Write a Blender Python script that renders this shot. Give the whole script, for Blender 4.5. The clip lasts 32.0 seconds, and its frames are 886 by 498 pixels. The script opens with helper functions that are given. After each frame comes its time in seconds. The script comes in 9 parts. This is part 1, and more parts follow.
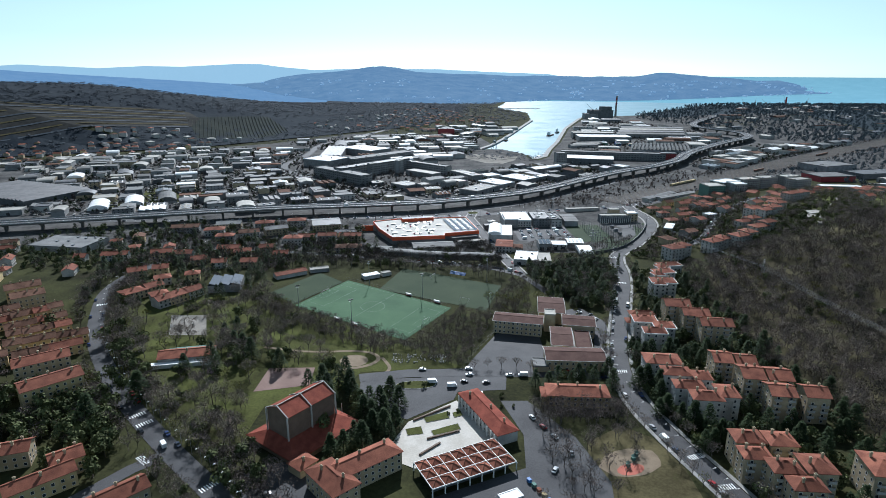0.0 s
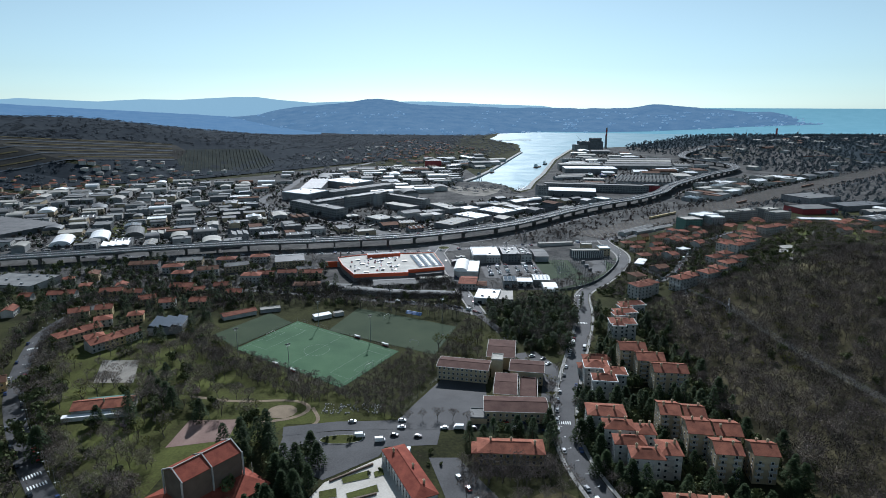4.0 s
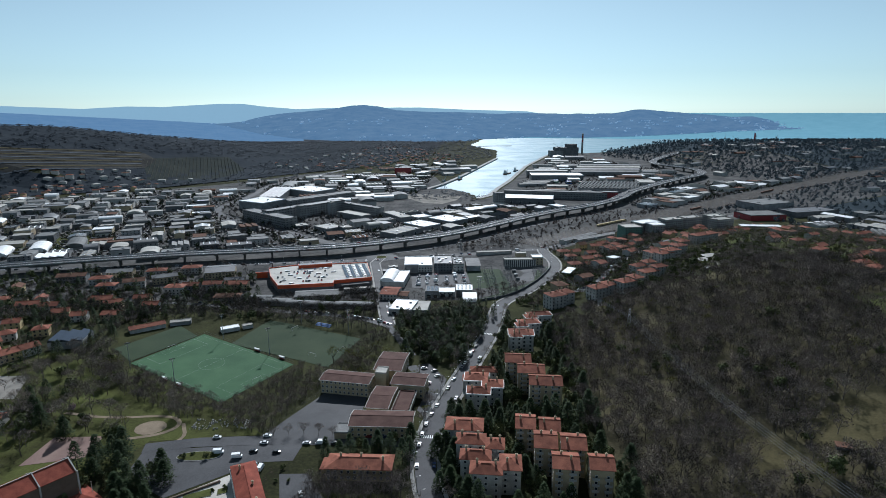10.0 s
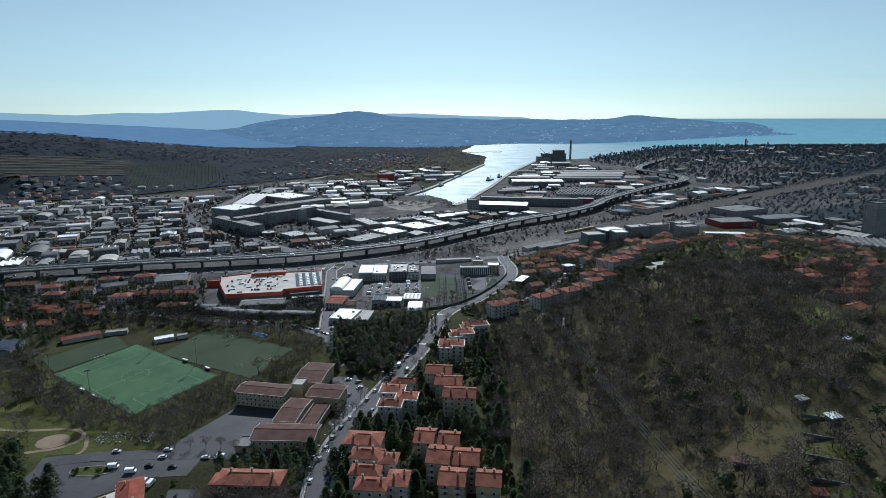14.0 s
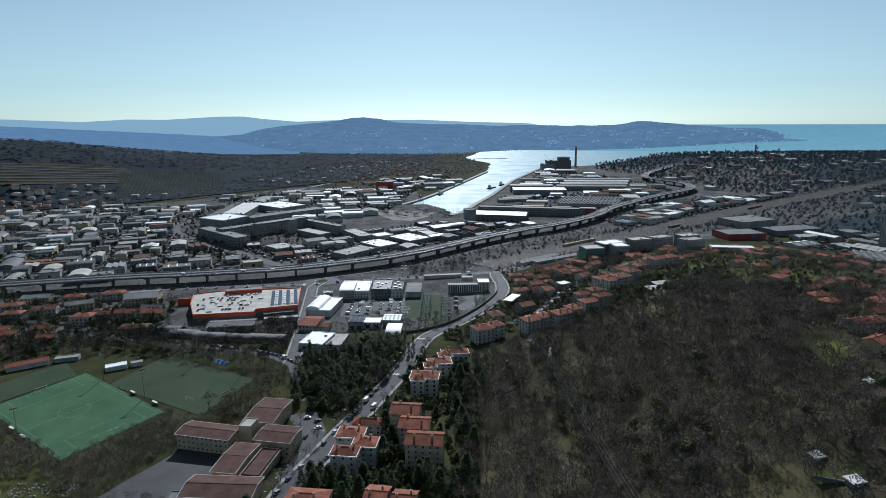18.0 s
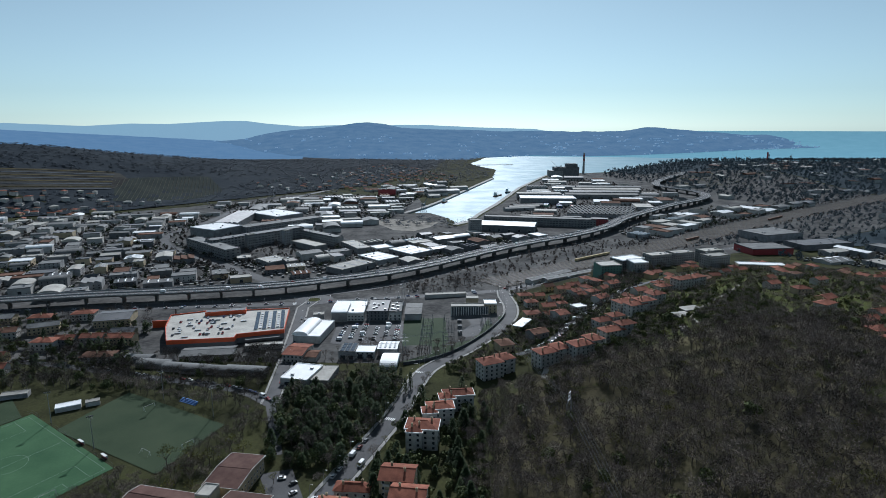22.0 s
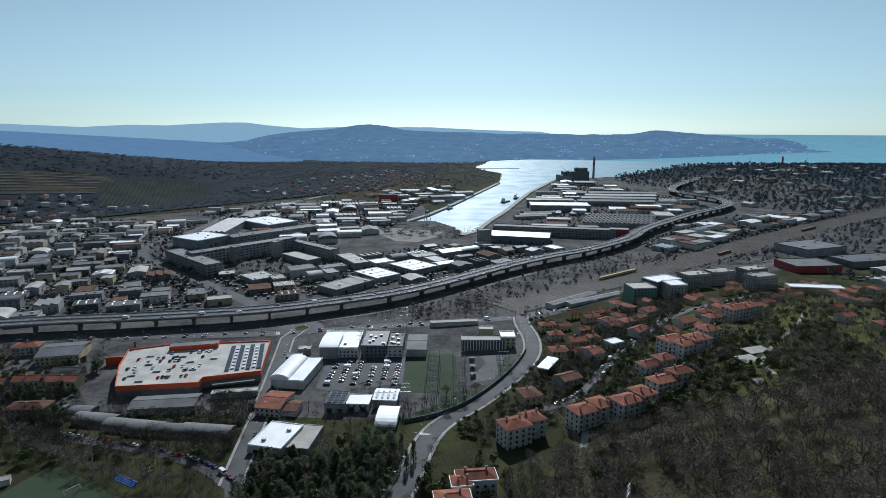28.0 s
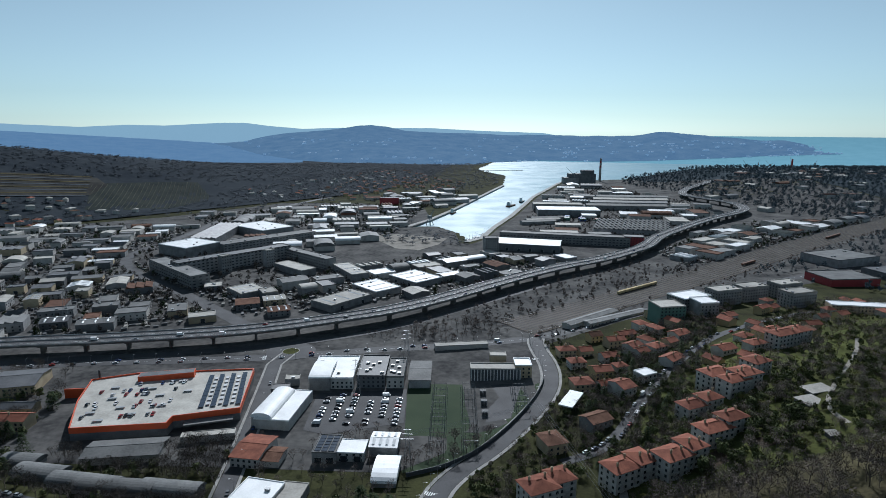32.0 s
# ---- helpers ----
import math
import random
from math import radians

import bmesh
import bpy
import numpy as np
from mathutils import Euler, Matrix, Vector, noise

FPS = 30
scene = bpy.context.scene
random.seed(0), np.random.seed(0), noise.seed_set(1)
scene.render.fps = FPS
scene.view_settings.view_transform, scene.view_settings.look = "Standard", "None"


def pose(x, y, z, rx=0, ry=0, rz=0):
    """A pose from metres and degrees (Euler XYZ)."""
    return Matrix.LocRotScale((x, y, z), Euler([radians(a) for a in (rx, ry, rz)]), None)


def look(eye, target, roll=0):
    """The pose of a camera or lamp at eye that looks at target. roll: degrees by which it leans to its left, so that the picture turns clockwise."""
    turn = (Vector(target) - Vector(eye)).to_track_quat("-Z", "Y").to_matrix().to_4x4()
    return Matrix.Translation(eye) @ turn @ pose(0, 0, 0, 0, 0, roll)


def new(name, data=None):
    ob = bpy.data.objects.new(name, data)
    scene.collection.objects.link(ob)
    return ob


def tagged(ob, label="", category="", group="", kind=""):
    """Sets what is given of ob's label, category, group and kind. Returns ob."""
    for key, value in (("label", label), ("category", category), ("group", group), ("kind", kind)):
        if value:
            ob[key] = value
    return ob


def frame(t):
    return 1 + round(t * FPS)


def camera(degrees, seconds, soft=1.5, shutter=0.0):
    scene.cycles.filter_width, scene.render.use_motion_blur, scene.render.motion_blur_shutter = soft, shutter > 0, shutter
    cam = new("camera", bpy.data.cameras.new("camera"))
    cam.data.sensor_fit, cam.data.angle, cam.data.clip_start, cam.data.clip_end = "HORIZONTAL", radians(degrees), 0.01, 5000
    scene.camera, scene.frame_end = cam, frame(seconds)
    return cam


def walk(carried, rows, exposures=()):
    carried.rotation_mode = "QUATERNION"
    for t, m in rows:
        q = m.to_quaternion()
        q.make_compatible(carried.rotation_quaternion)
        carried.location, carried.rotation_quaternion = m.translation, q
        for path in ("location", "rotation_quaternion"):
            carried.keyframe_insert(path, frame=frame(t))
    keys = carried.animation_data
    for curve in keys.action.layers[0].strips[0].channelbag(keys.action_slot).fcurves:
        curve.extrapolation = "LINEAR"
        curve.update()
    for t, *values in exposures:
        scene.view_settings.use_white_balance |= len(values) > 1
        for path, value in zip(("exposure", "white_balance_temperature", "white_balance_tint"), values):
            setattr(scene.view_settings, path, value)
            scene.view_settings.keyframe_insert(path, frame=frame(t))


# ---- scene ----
# The flight: seconds, place, turn to the left, tilt down, lean.
FLIGHT = [
    (0.0, 0.0, 0.0, 172.717, -0.0, 16.763, 0.234),
    (1.0, 9.083, 5.368, 173.008, 0.022, 15.683, 0.096),
    (2.0, 18.158, 10.601, 173.503, 0.054, 14.621, 0.078),
    (3.0, 27.38, 15.146, 174.13, 0.057, 14.069, 0.066),
    (3.5, 32.107, 16.909, 174.512, 0.051, 13.945, 0.064),
    (5.5, 51.358, 21.43, 176.285, -0.062, 13.755, 0.09),
    (7.0, 67.432, 22.033, 177.712, -0.17, 13.666, -0.024),
    (8.0, 79.725, 21.114, 178.799, -0.264, 13.576, -0.094),
    (9.0, 93.096, 19.596, 179.855, -0.351, 13.491, -0.146),
    (10.0, 106.928, 17.758, 180.497, -0.466, 13.384, -0.167),
    (11.0, 120.937, 16.137, 180.795, -0.582, 13.257, -0.203),
    (12.0, 134.824, 15.681, 181.073, -0.611, 13.14, -0.157),
    (13.0, 147.895, 17.095, 181.53, -0.586, 12.996, -0.253),
    (14.0, 158.589, 21.766, 182.299, -0.358, 12.857, -0.238),
    (14.5, 162.941, 25.314, 182.599, -0.242, 12.782, -0.227),
    (16.5, 177.288, 43.667, 182.948, 0.2, 12.501, -0.356),
    (17.0, 179.582, 49.56, 183.263, 0.308, 12.432, -0.362),
    (18.0, 182.298, 62.993, 183.96, 0.498, 12.3, -0.316),
    (19.0, 183.47, 77.281, 184.452, 0.619, 12.135, -0.311),
    (20.0, 184.057, 91.678, 184.5, 0.758, 11.99, -0.198),
    (21.0, 183.845, 106.443, 184.08, 0.858, 11.856, -0.184),
    (22.0, 183.29, 121.374, 183.692, 0.937, 11.8, -0.08),
    (23.0, 182.815, 136.332, 183.288, 1.028, 11.715, -0.037),
    (24.0, 181.934, 151.41, 182.95, 1.057, 11.639, 0.029),
    (25.0, 180.565, 166.554, 182.642, 1.086, 11.616, 0.122),
    (25.5, 179.847, 174.03, 182.516, 1.096, 11.616, 0.11),
    (27.5, 177.014, 203.131, 182.079, 1.159, 11.55, 0.158),
    (28.0, 176.217, 210.3, 181.927, 1.171, 11.555, 0.135),
    (29.0, 174.599, 224.674, 181.725, 1.189, 11.508, 0.168),
    (30.0, 173.227, 239.003, 181.687, 1.236, 11.49, 0.182),
    (31.0, 171.771, 253.19, 181.529, 1.228, 11.466, 0.234),
    (32.0, 170.715, 267.472, 181.454, 1.271, 11.46, 0.289),
]
cam = camera(74.0, 32.0, 0.8)
walk(cam, [(t, pose(x, y, z, 90 - down, 0, turn) @ pose(0, 0, 0, 0, 0, lean)) for t, x, y, z, turn, down, lean in FLIGHT],
     [(0.0, 0.36, 5700, 8), (1.5, 0.26, 5700, 8), (3.5, 0.08, 5700, 8), (32.0, -0.16, 5700, 8)])

# ---- world, sun, exposure ----
SUN_UP, SUN_TURN = 36.0, 0.0          # degrees above the horizon, degrees to the right of straight ahead
world = bpy.data.worlds.new("sky")
scene.world = world
world.use_nodes = True
wn = world.node_tree.nodes
sky = wn.new("ShaderNodeTexSky")
sky.sky_type, sky.sun_disc = "NISHITA", False
sky.sun_elevation, sky.sun_rotation = radians(SUN_UP), radians(SUN_TURN)
sky.altitude, sky.air_density, sky.dust_density, sky.ozone_density = 0, 0.75, 0.3, 1.2
wn["Background"].inputs[1].default_value = 0.08
air = wn.new("ShaderNodeMix")
air.data_type, air.blend_type = "RGBA", "MULTIPLY"
air.inputs["Factor"].default_value = 1.0
air.inputs["B"].default_value = (0.85, 1.03, 1.02, 1)
pale = wn.new("ShaderNodeHueSaturation")
pale.inputs["Saturation"].default_value = 0.50
world.node_tree.links.new(sky.outputs[0], pale.inputs["Color"])
world.node_tree.links.new(pale.outputs[0], air.inputs["A"])
world.node_tree.links.new(air.outputs["Result"], wn["Background"].inputs[0])
sun = new("sun", bpy.data.lights.new("sun", "SUN"))
sun.data.energy, sun.data.angle, sun.data.color = 5.0, radians(0.53), (1.0, 0.97, 0.935)
sd = Vector((math.sin(radians(SUN_TURN)) * math.cos(radians(SUN_UP)), math.cos(radians(SUN_TURN)) * math.cos(radians(SUN_UP)), math.sin(radians(SUN_UP))))
sun.matrix_world = look(sd * 900, (0, 0, 0))


# ---- materials ----
def material(name, a, b, scale=0.2, rough=0.8, bump=0.0, fine=2.0, metal=0.0, island=0.0, stain=None, gloss=0.3):
    """Two colours mixed by noise at a large and a fine scale, with relief; island: how far separate pieces differ."""
    m = bpy.data.materials.new(name)
    m.use_nodes = True
    n, l = m.node_tree.nodes, m.node_tree.links
    p = n["Principled BSDF"]
    p.inputs["Roughness"].default_value, p.inputs["Metallic"].default_value = rough, metal
    p.inputs["Specular IOR Level"].default_value = gloss
    co = n.new("ShaderNodeNewGeometry").outputs["Position"]
    big, small = n.new("ShaderNodeTexNoise"), n.new("ShaderNodeTexNoise")
    for t, s, d in ((big, scale, 4.0), (small, fine, 3.0)):
        t.inputs["Scale"].default_value, t.inputs["Detail"].default_value = s, d
        l.new(co, t.inputs["Vector"])
    mul = n.new("ShaderNodeMath")
    mul.operation = "MULTIPLY_ADD"
    l.new(small.outputs["Fac"], mul.inputs[0])
    mul.inputs[1].default_value = 0.55
    l.new(big.outputs["Fac"], mul.inputs[2])
    ramp = n.new("ShaderNodeValToRGB")
    l.new(mul.outputs[0], ramp.inputs[0])
    e = ramp.color_ramp.elements
    e[0].position, e[1].position = 0.55, 1.0
    e[0].color, e[1].color = (*a, 1), (*b, 1)
    if stain:
        s = ramp.color_ramp.elements.new(0.5)
        s.color = (*stain, 1)
    out = ramp.outputs[0]
    if island:
        info = n.new("ShaderNodeObjectInfo")
        hsv = n.new("ShaderNodeHueSaturation")
        mr = n.new("ShaderNodeMapRange")
        l.new(info.outputs["Random"], mr.inputs["Value"])
        mr.inputs["To Min"].default_value, mr.inputs["To Max"].default_value = 1 - island, 1 + island
        l.new(mr.outputs[0], hsv.inputs["Value"])
        l.new(out, hsv.inputs["Color"])
        out = hsv.outputs[0]
    l.new(out, p.inputs["Base Color"])
    if bump:
        bp = n.new("ShaderNodeBump")
        bp.inputs["Strength"].default_value, bp.inputs["Distance"].default_value = 0.6, bump
        l.new(small.outputs["Fac"], bp.inputs["Height"])
        l.new(bp.outputs[0], p.inputs["Normal"])
    return m


def paint(name, c, rough=0.5, metal=0.0, gloss=0.5):
    v = 0.82
    return material(name, tuple(x * v for x in c), c, 0.15, rough, 0, 3.0, metal, 0.0, None, gloss)


def varied(name, colours, rough=0.35, gloss=0.5):
    """One of several colours, chosen for each object."""
    m = bpy.data.materials.new(name)
    m.use_nodes = True
    n, l = m.node_tree.nodes, m.node_tree.links
    p = n["Principled BSDF"]
    p.inputs["Roughness"].default_value, p.inputs["Specular IOR Level"].default_value = rough, gloss
    info, ramp = n.new("ShaderNodeObjectInfo"), n.new("ShaderNodeValToRGB")
    ramp.color_ramp.interpolation = "CONSTANT"
    e = ramp.color_ramp.elements
    while len(e) < len(colours):
        e.new(0.5)
    for k, c in enumerate(colours):
        e[k].position, e[k].color = k / len(colours), (*c, 1)
    l.new(info.outputs["Random"], ramp.inputs[0])
    l.new(ramp.outputs[0], p.inputs["Base Color"])
    return m


def leafy(name, dark, light, clump=0.5):
    """Foliage and twigs: each leaf or twig its own shade, and whole crowns apart from one another."""
    m = bpy.data.materials.new(name)
    m.use_nodes = True
    n, l = m.node_tree.nodes, m.node_tree.links
    p = n["Principled BSDF"]
    p.inputs["Roughness"].default_value, p.inputs["Specular IOR Level"].default_value = 0.8, 0.06
    g = n.new("ShaderNodeNewGeometry")
    noise_node = n.new("ShaderNodeTexNoise")
    noise_node.inputs["Scale"].default_value, noise_node.inputs["Detail"].default_value = 0.09, 2.0
    l.new(g.outputs["Position"], noise_node.inputs["Vector"])
    a = n.new("ShaderNodeMath")
    a.operation = "MULTIPLY_ADD"
    l.new(g.outputs["Random Per Island"], a.inputs[0])
    a.inputs[1].default_value = clump
    l.new(noise_node.outputs["Fac"], a.inputs[2])
    ramp = n.new("ShaderNodeValToRGB")
    e = ramp.color_ramp.elements
    e[0].position, e[1].position = 0.35, 1.05
    e[0].color, e[1].color = (*dark, 1), (*light, 1)
    l.new(a.outputs[0], ramp.inputs[0])
    l.new(ramp.outputs[0], p.inputs["Base Color"])
    return m


M = dict(
    ground=material("meadow_ground", (0.020, 0.021, 0.012), (0.058, 0.060, 0.026), 0.035, 0.95, 0.15, 0.6, stain=(0.042, 0.034, 0.024), gloss=0.03),
    litter=material("woodland_floor", (0.036, 0.032, 0.021), (0.102, 0.090, 0.050), 0.03, 0.95, 0.15, 0.7, stain=(0.040, 0.034, 0.024), gloss=0.03),
    dry=material("dry_grass", (0.052, 0.045, 0.024), (0.118, 0.102, 0.054), 0.06, 0.95, 0.12, 0.9, stain=(0.060, 0.058, 0.026), gloss=0.03),
    meadow=material("garden_meadow", (0.034, 0.036, 0.015), (0.100, 0.112, 0.036), 0.035, 0.95, 0.12, 0.7, stain=(0.052, 0.044, 0.026), gloss=0.03),
    grass=material("lawn", (0.036, 0.036, 0.016), (0.094, 0.104, 0.034), 0.045, 0.95, 0.08, 0.9, gloss=0.03),
    asphalt=material("asphalt", (0.034, 0.034, 0.037), (0.068, 0.068, 0.071), 0.07, 0.78, 0.01, 1.5, gloss=0.25),
    yard=material("yard_paving", (0.034, 0.034, 0.035), (0.125, 0.121, 0.115), 0.028, 0.92, 0.02, 0.22, gloss=0.05),
    court=material("pale_gravel", (0.20, 0.185, 0.16), (0.30, 0.28, 0.25), 0.12, 0.95, 0.02, 1.2, gloss=0.05),
    paving=material("pale_paving", (0.40, 0.37, 0.32), (0.52, 0.49, 0.44), 0.15, 0.8, 0.01, 1.2),
    concrete=material("concrete", (0.19, 0.185, 0.175), (0.34, 0.33, 0.31), 0.12, 0.85, 0.02, 1.0),
    # darker copy of the concrete: the viaduct's shaded side put into colour
    shade_concrete=material("shade_dark_concrete", (0.075, 0.072, 0.068), (0.150, 0.145, 0.136), 0.08, 0.9, 0.02, 0.8, gloss=0.1),
    turf=material("artificial_turf", (0.028, 0.078, 0.034), (0.056, 0.120, 0.056), 0.05, 0.8, 0.02, 2.0, gloss=0.12),
    turf_old=material("worn_turf", (0.028, 0.046, 0.024), (0.048, 0.066, 0.036), 0.04, 0.85, 0.02, 2.0, gloss=0.08),
    line=paint("pitch_line_white", (0.78, 0.8, 0.78), 0.8),
    sand=material("sand", (0.15, 0.115, 0.078), (0.245, 0.19, 0.132), 0.15, 0.95, 0.02, 2.0),
    gravel=material("track_ballast", (0.085, 0.074, 0.063), (0.155, 0.136, 0.117), 0.05, 0.95, 0.04, 1.5, gloss=0.03),
    tile_red=material("dark_red_tiles", (0.150, 0.040, 0.027), (0.270, 0.076, 0.050), 0.25, 0.85, 0.06, 3.0, island=0.1, gloss=0.1),
    tile=material("terracotta_tiles", (0.145, 0.054, 0.037), (0.285, 0.110, 0.070), 0.25, 0.85, 0.06, 3.0, island=0.22, gloss=0.1),
    tile_brown=material("brown_roof", (0.072, 0.040, 0.034), (0.118, 0.070, 0.058), 0.2, 0.85, 0.04, 2.5, island=0.12, gloss=0.08),
    tile_old=material("weathered_tiles", (0.088, 0.046, 0.032), (0.185, 0.102, 0.070), 0.2, 0.9, 0.06, 2.5, island=0.2, gloss=0.08),
    wall_cream=material("cream_render", (0.32, 0.255, 0.165), (0.44, 0.365, 0.245), 0.2, 0.85, 0.01, 2.0, island=0.12),
    wall_white=material("white_render", (0.33, 0.315, 0.29), (0.50, 0.485, 0.455), 0.2, 0.85, 0.01, 2.0, island=0.1),
    wall_ochre=material("ochre_render", (0.40, 0.30, 0.15), (0.50, 0.40, 0.22), 0.2, 0.85, 0.01, 2.0, island=0.15),
    wall_grey=material("grey_panels", (0.15, 0.15, 0.15), (0.28, 0.28, 0.275), 0.15, 0.8, 0.01, 1.5, island=0.25),
    wall_dark=material("dark_cladding", (0.075, 0.08, 0.085), (0.13, 0.135, 0.14), 0.15, 0.7, 0.01, 1.5, island=0.2),
    brick=material("brown_brick", (0.12, 0.088, 0.066), (0.17, 0.125, 0.095), 0.3, 0.85, 0.02, 3.0),
    roof_pale=material("pale_flat_roof", (0.235, 0.222, 0.196), (0.40, 0.38, 0.338), 0.08, 0.75, 0.02, 0.8, island=0.25),
    roof_grey=material("grey_flat_roof", (0.075, 0.077, 0.076), (0.165, 0.165, 0.16), 0.08, 0.75, 0.02, 0.8, island=0.3),
    roof_white=material("white_membrane_roof", (0.66, 0.66, 0.65), (0.82, 0.82, 0.81), 0.1, 0.55, 0.0, 1.0, island=0.06),
    roof_dark=material("dark_sheet_roof", (0.055, 0.057, 0.06), (0.12, 0.12, 0.125), 0.1, 0.6, 0.02, 1.0, island=0.25),
    trim=paint("white_trim", (0.74, 0.73, 0.70), 0.6),
    orange=paint("orange_cladding", (0.62, 0.085, 0.02), 0.45),
    red=paint("red_cladding", (0.30, 0.03, 0.035), 0.5),
    solar=material("solar_panel", (0.012, 0.016, 0.03), (0.03, 0.038, 0.06), 0.4, 0.15, 0, 2.0, gloss=0.6),
    glass=material("window_glass", (0.02, 0.024, 0.028), (0.05, 0.056, 0.062), 0.3, 0.12, 0, 2.0, gloss=0.6),
    steel=material("galvanised_steel", (0.24, 0.245, 0.25), (0.36, 0.365, 0.37), 0.3, 0.5, 0, 2.0, 0.6),
    dark_steel=material("dark_steel", (0.05, 0.052, 0.055), (0.09, 0.092, 0.095), 0.3, 0.6, 0, 2.0, 0.3),
    bark=material("bark", (0.075, 0.064, 0.056), (0.150, 0.130, 0.114), 0.5, 0.95, 0.02, 3.0),
    twig=leafy("bare_twigs", (0.062, 0.050, 0.045), (0.225, 0.185, 0.162), 0.25),
    twig_dark=leafy("dark_bare_twigs", (0.030, 0.026, 0.023), (0.095, 0.082, 0.070), 0.25),
    twig_pale=leafy("pale_bare_twigs", (0.110, 0.090, 0.078), (0.300, 0.250, 0.215), 0.25),
    bud=leafy("budding_leaves", (0.055, 0.055, 0.018), (0.165, 0.160, 0.050)),
    needle=leafy("dark_needles", (0.008, 0.015, 0.007), (0.034, 0.050, 0.020)),
    shrub=leafy("evergreen_shrub", (0.028, 0.036, 0.016), (0.122, 0.138, 0.060)),
    blossom=leafy("blossom", (0.30, 0.20, 0.22), (0.50, 0.38, 0.40)),
    car=varied("car_paint", [(0.62, 0.62, 0.63), (0.02, 0.022, 0.025), (0.30, 0.31, 0.32), (0.70, 0.70, 0.70), (0.05, 0.06, 0.09), (0.12, 0.125, 0.13), (0.28, 0.03, 0.03), (0.66, 0.66, 0.66), (0.03, 0.05, 0.14), (0.42, 0.43, 0.44)], 0.25),
    rubber=paint("rubber", (0.02, 0.02, 0.02), 0.9),
    container=varied("container_paint", [(0.04, 0.10, 0.32), (0.30, 0.08, 0.04), (0.45, 0.45, 0.44), (0.05, 0.14, 0.36), (0.12, 0.22, 0.16)], 0.6),
    rust=material("rusty_hull", (0.12, 0.06, 0.04), (0.22, 0.12, 0.08), 0.3, 0.8, 0.02, 2.0),
    green=paint("green_netting", (0.10, 0.20, 0.165), 0.8),
    blue=paint("blue_sheet", (0.05, 0.16, 0.42), 0.6),
)


def water_material():
    m = bpy.data.materials.new("sea_water")
    m.use_nodes = True
    n, l = m.node_tree.nodes, m.node_tree.links
    p = n["Principled BSDF"]
    p.inputs["Base Color"].default_value = (0.085, 0.22, 0.27, 1)
    p.inputs["Roughness"].default_value, p.inputs["IOR"].default_value = 0.22, 1.33
    co = n.new("ShaderNodeNewGeometry").outputs["Position"]
    a, b = n.new("ShaderNodeTexNoise"), n.new("ShaderNodeTexNoise")
    a.inputs["Scale"].default_value, a.inputs["Detail"].default_value = 0.25, 5.0
    b.inputs["Scale"].default_value, b.inputs["Detail"].default_value = 0.012, 3.0
    l.new(co, a.inputs["Vector"])
    l.new(co, b.inputs["Vector"])
    bp = n.new("ShaderNodeBump")
    bp.inputs["Strength"].default_value, bp.inputs["Distance"].default_value = 0.25, 0.5
    l.new(a.outputs["Fac"], bp.inputs["Height"])
    l.new(bp.outputs[0], p.inputs["Normal"])
    mr = n.new("ShaderNodeMapRange")
    mr.inputs["From Min"].default_value, mr.inputs["From Max"].default_value = 0.3, 0.7
    mr.inputs["To Min"].default_value, mr.inputs["To Max"].default_value = 0.28, 0.40
    l.new(b.outputs["Fac"], mr.inputs["Value"])
    l.new(mr.outputs[0], p.inputs["Roughness"])
    return m


def haze_glow_material(name, dark, light, air, glow):
    """Things far behind the rest: their own colour, and the light of the air before them put in as a weak glow."""
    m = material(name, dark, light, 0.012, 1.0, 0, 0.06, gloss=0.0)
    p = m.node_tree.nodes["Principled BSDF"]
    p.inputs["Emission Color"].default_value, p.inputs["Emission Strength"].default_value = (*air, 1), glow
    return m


M["water"] = water_material()
# the sea's glow stands for haze and for sky reflected at a low angle
M["sea_far"] = haze_glow_material("hazy_sea", (0.10, 0.20, 0.24), (0.13, 0.24, 0.28), (0.15, 0.31, 0.40), 0.55)
# haze before the hills is blue light emitted by their materials
M["hill_far"] = haze_glow_material("hazy_range", (0.05, 0.06, 0.05), (0.07, 0.08, 0.07), (0.33, 0.52, 0.66), 0.80)
M["hill_mid"] = haze_glow_material("hazy_ridge", (0.022, 0.028, 0.026), (0.050, 0.058, 0.050), (0.165, 0.33, 0.58), 0.60)
M["hill_near"] = haze_glow_material("hazy_headland", (0.012, 0.016, 0.015), (0.060, 0.066, 0.060), (0.15, 0.29, 0.49), 0.60)


# ---- building blocks ----
def link_mesh(name, verts, faces, mat, parent=None, label="", smooth=False):
    me = bpy.data.meshes.new(name)
    me.from_pydata(verts, [], faces)
    me.validate()
    for mm in (mat if isinstance(mat, (list, tuple)) else [mat]):
        me.materials.append(mm)
    if smooth:
        me.polygons.foreach_set("use_smooth", [True] * len(me.polygons))
    ob = new(name, me)
    if parent is not None:
        ob.parent = parent
    if label:
        ob["label"] = label
    return ob


def again(name, me, parent, m):
    """One more piece on a shared mesh."""
    ob = new(name, me)
    ob.parent = parent
    ob.matrix_basis = m
    return ob


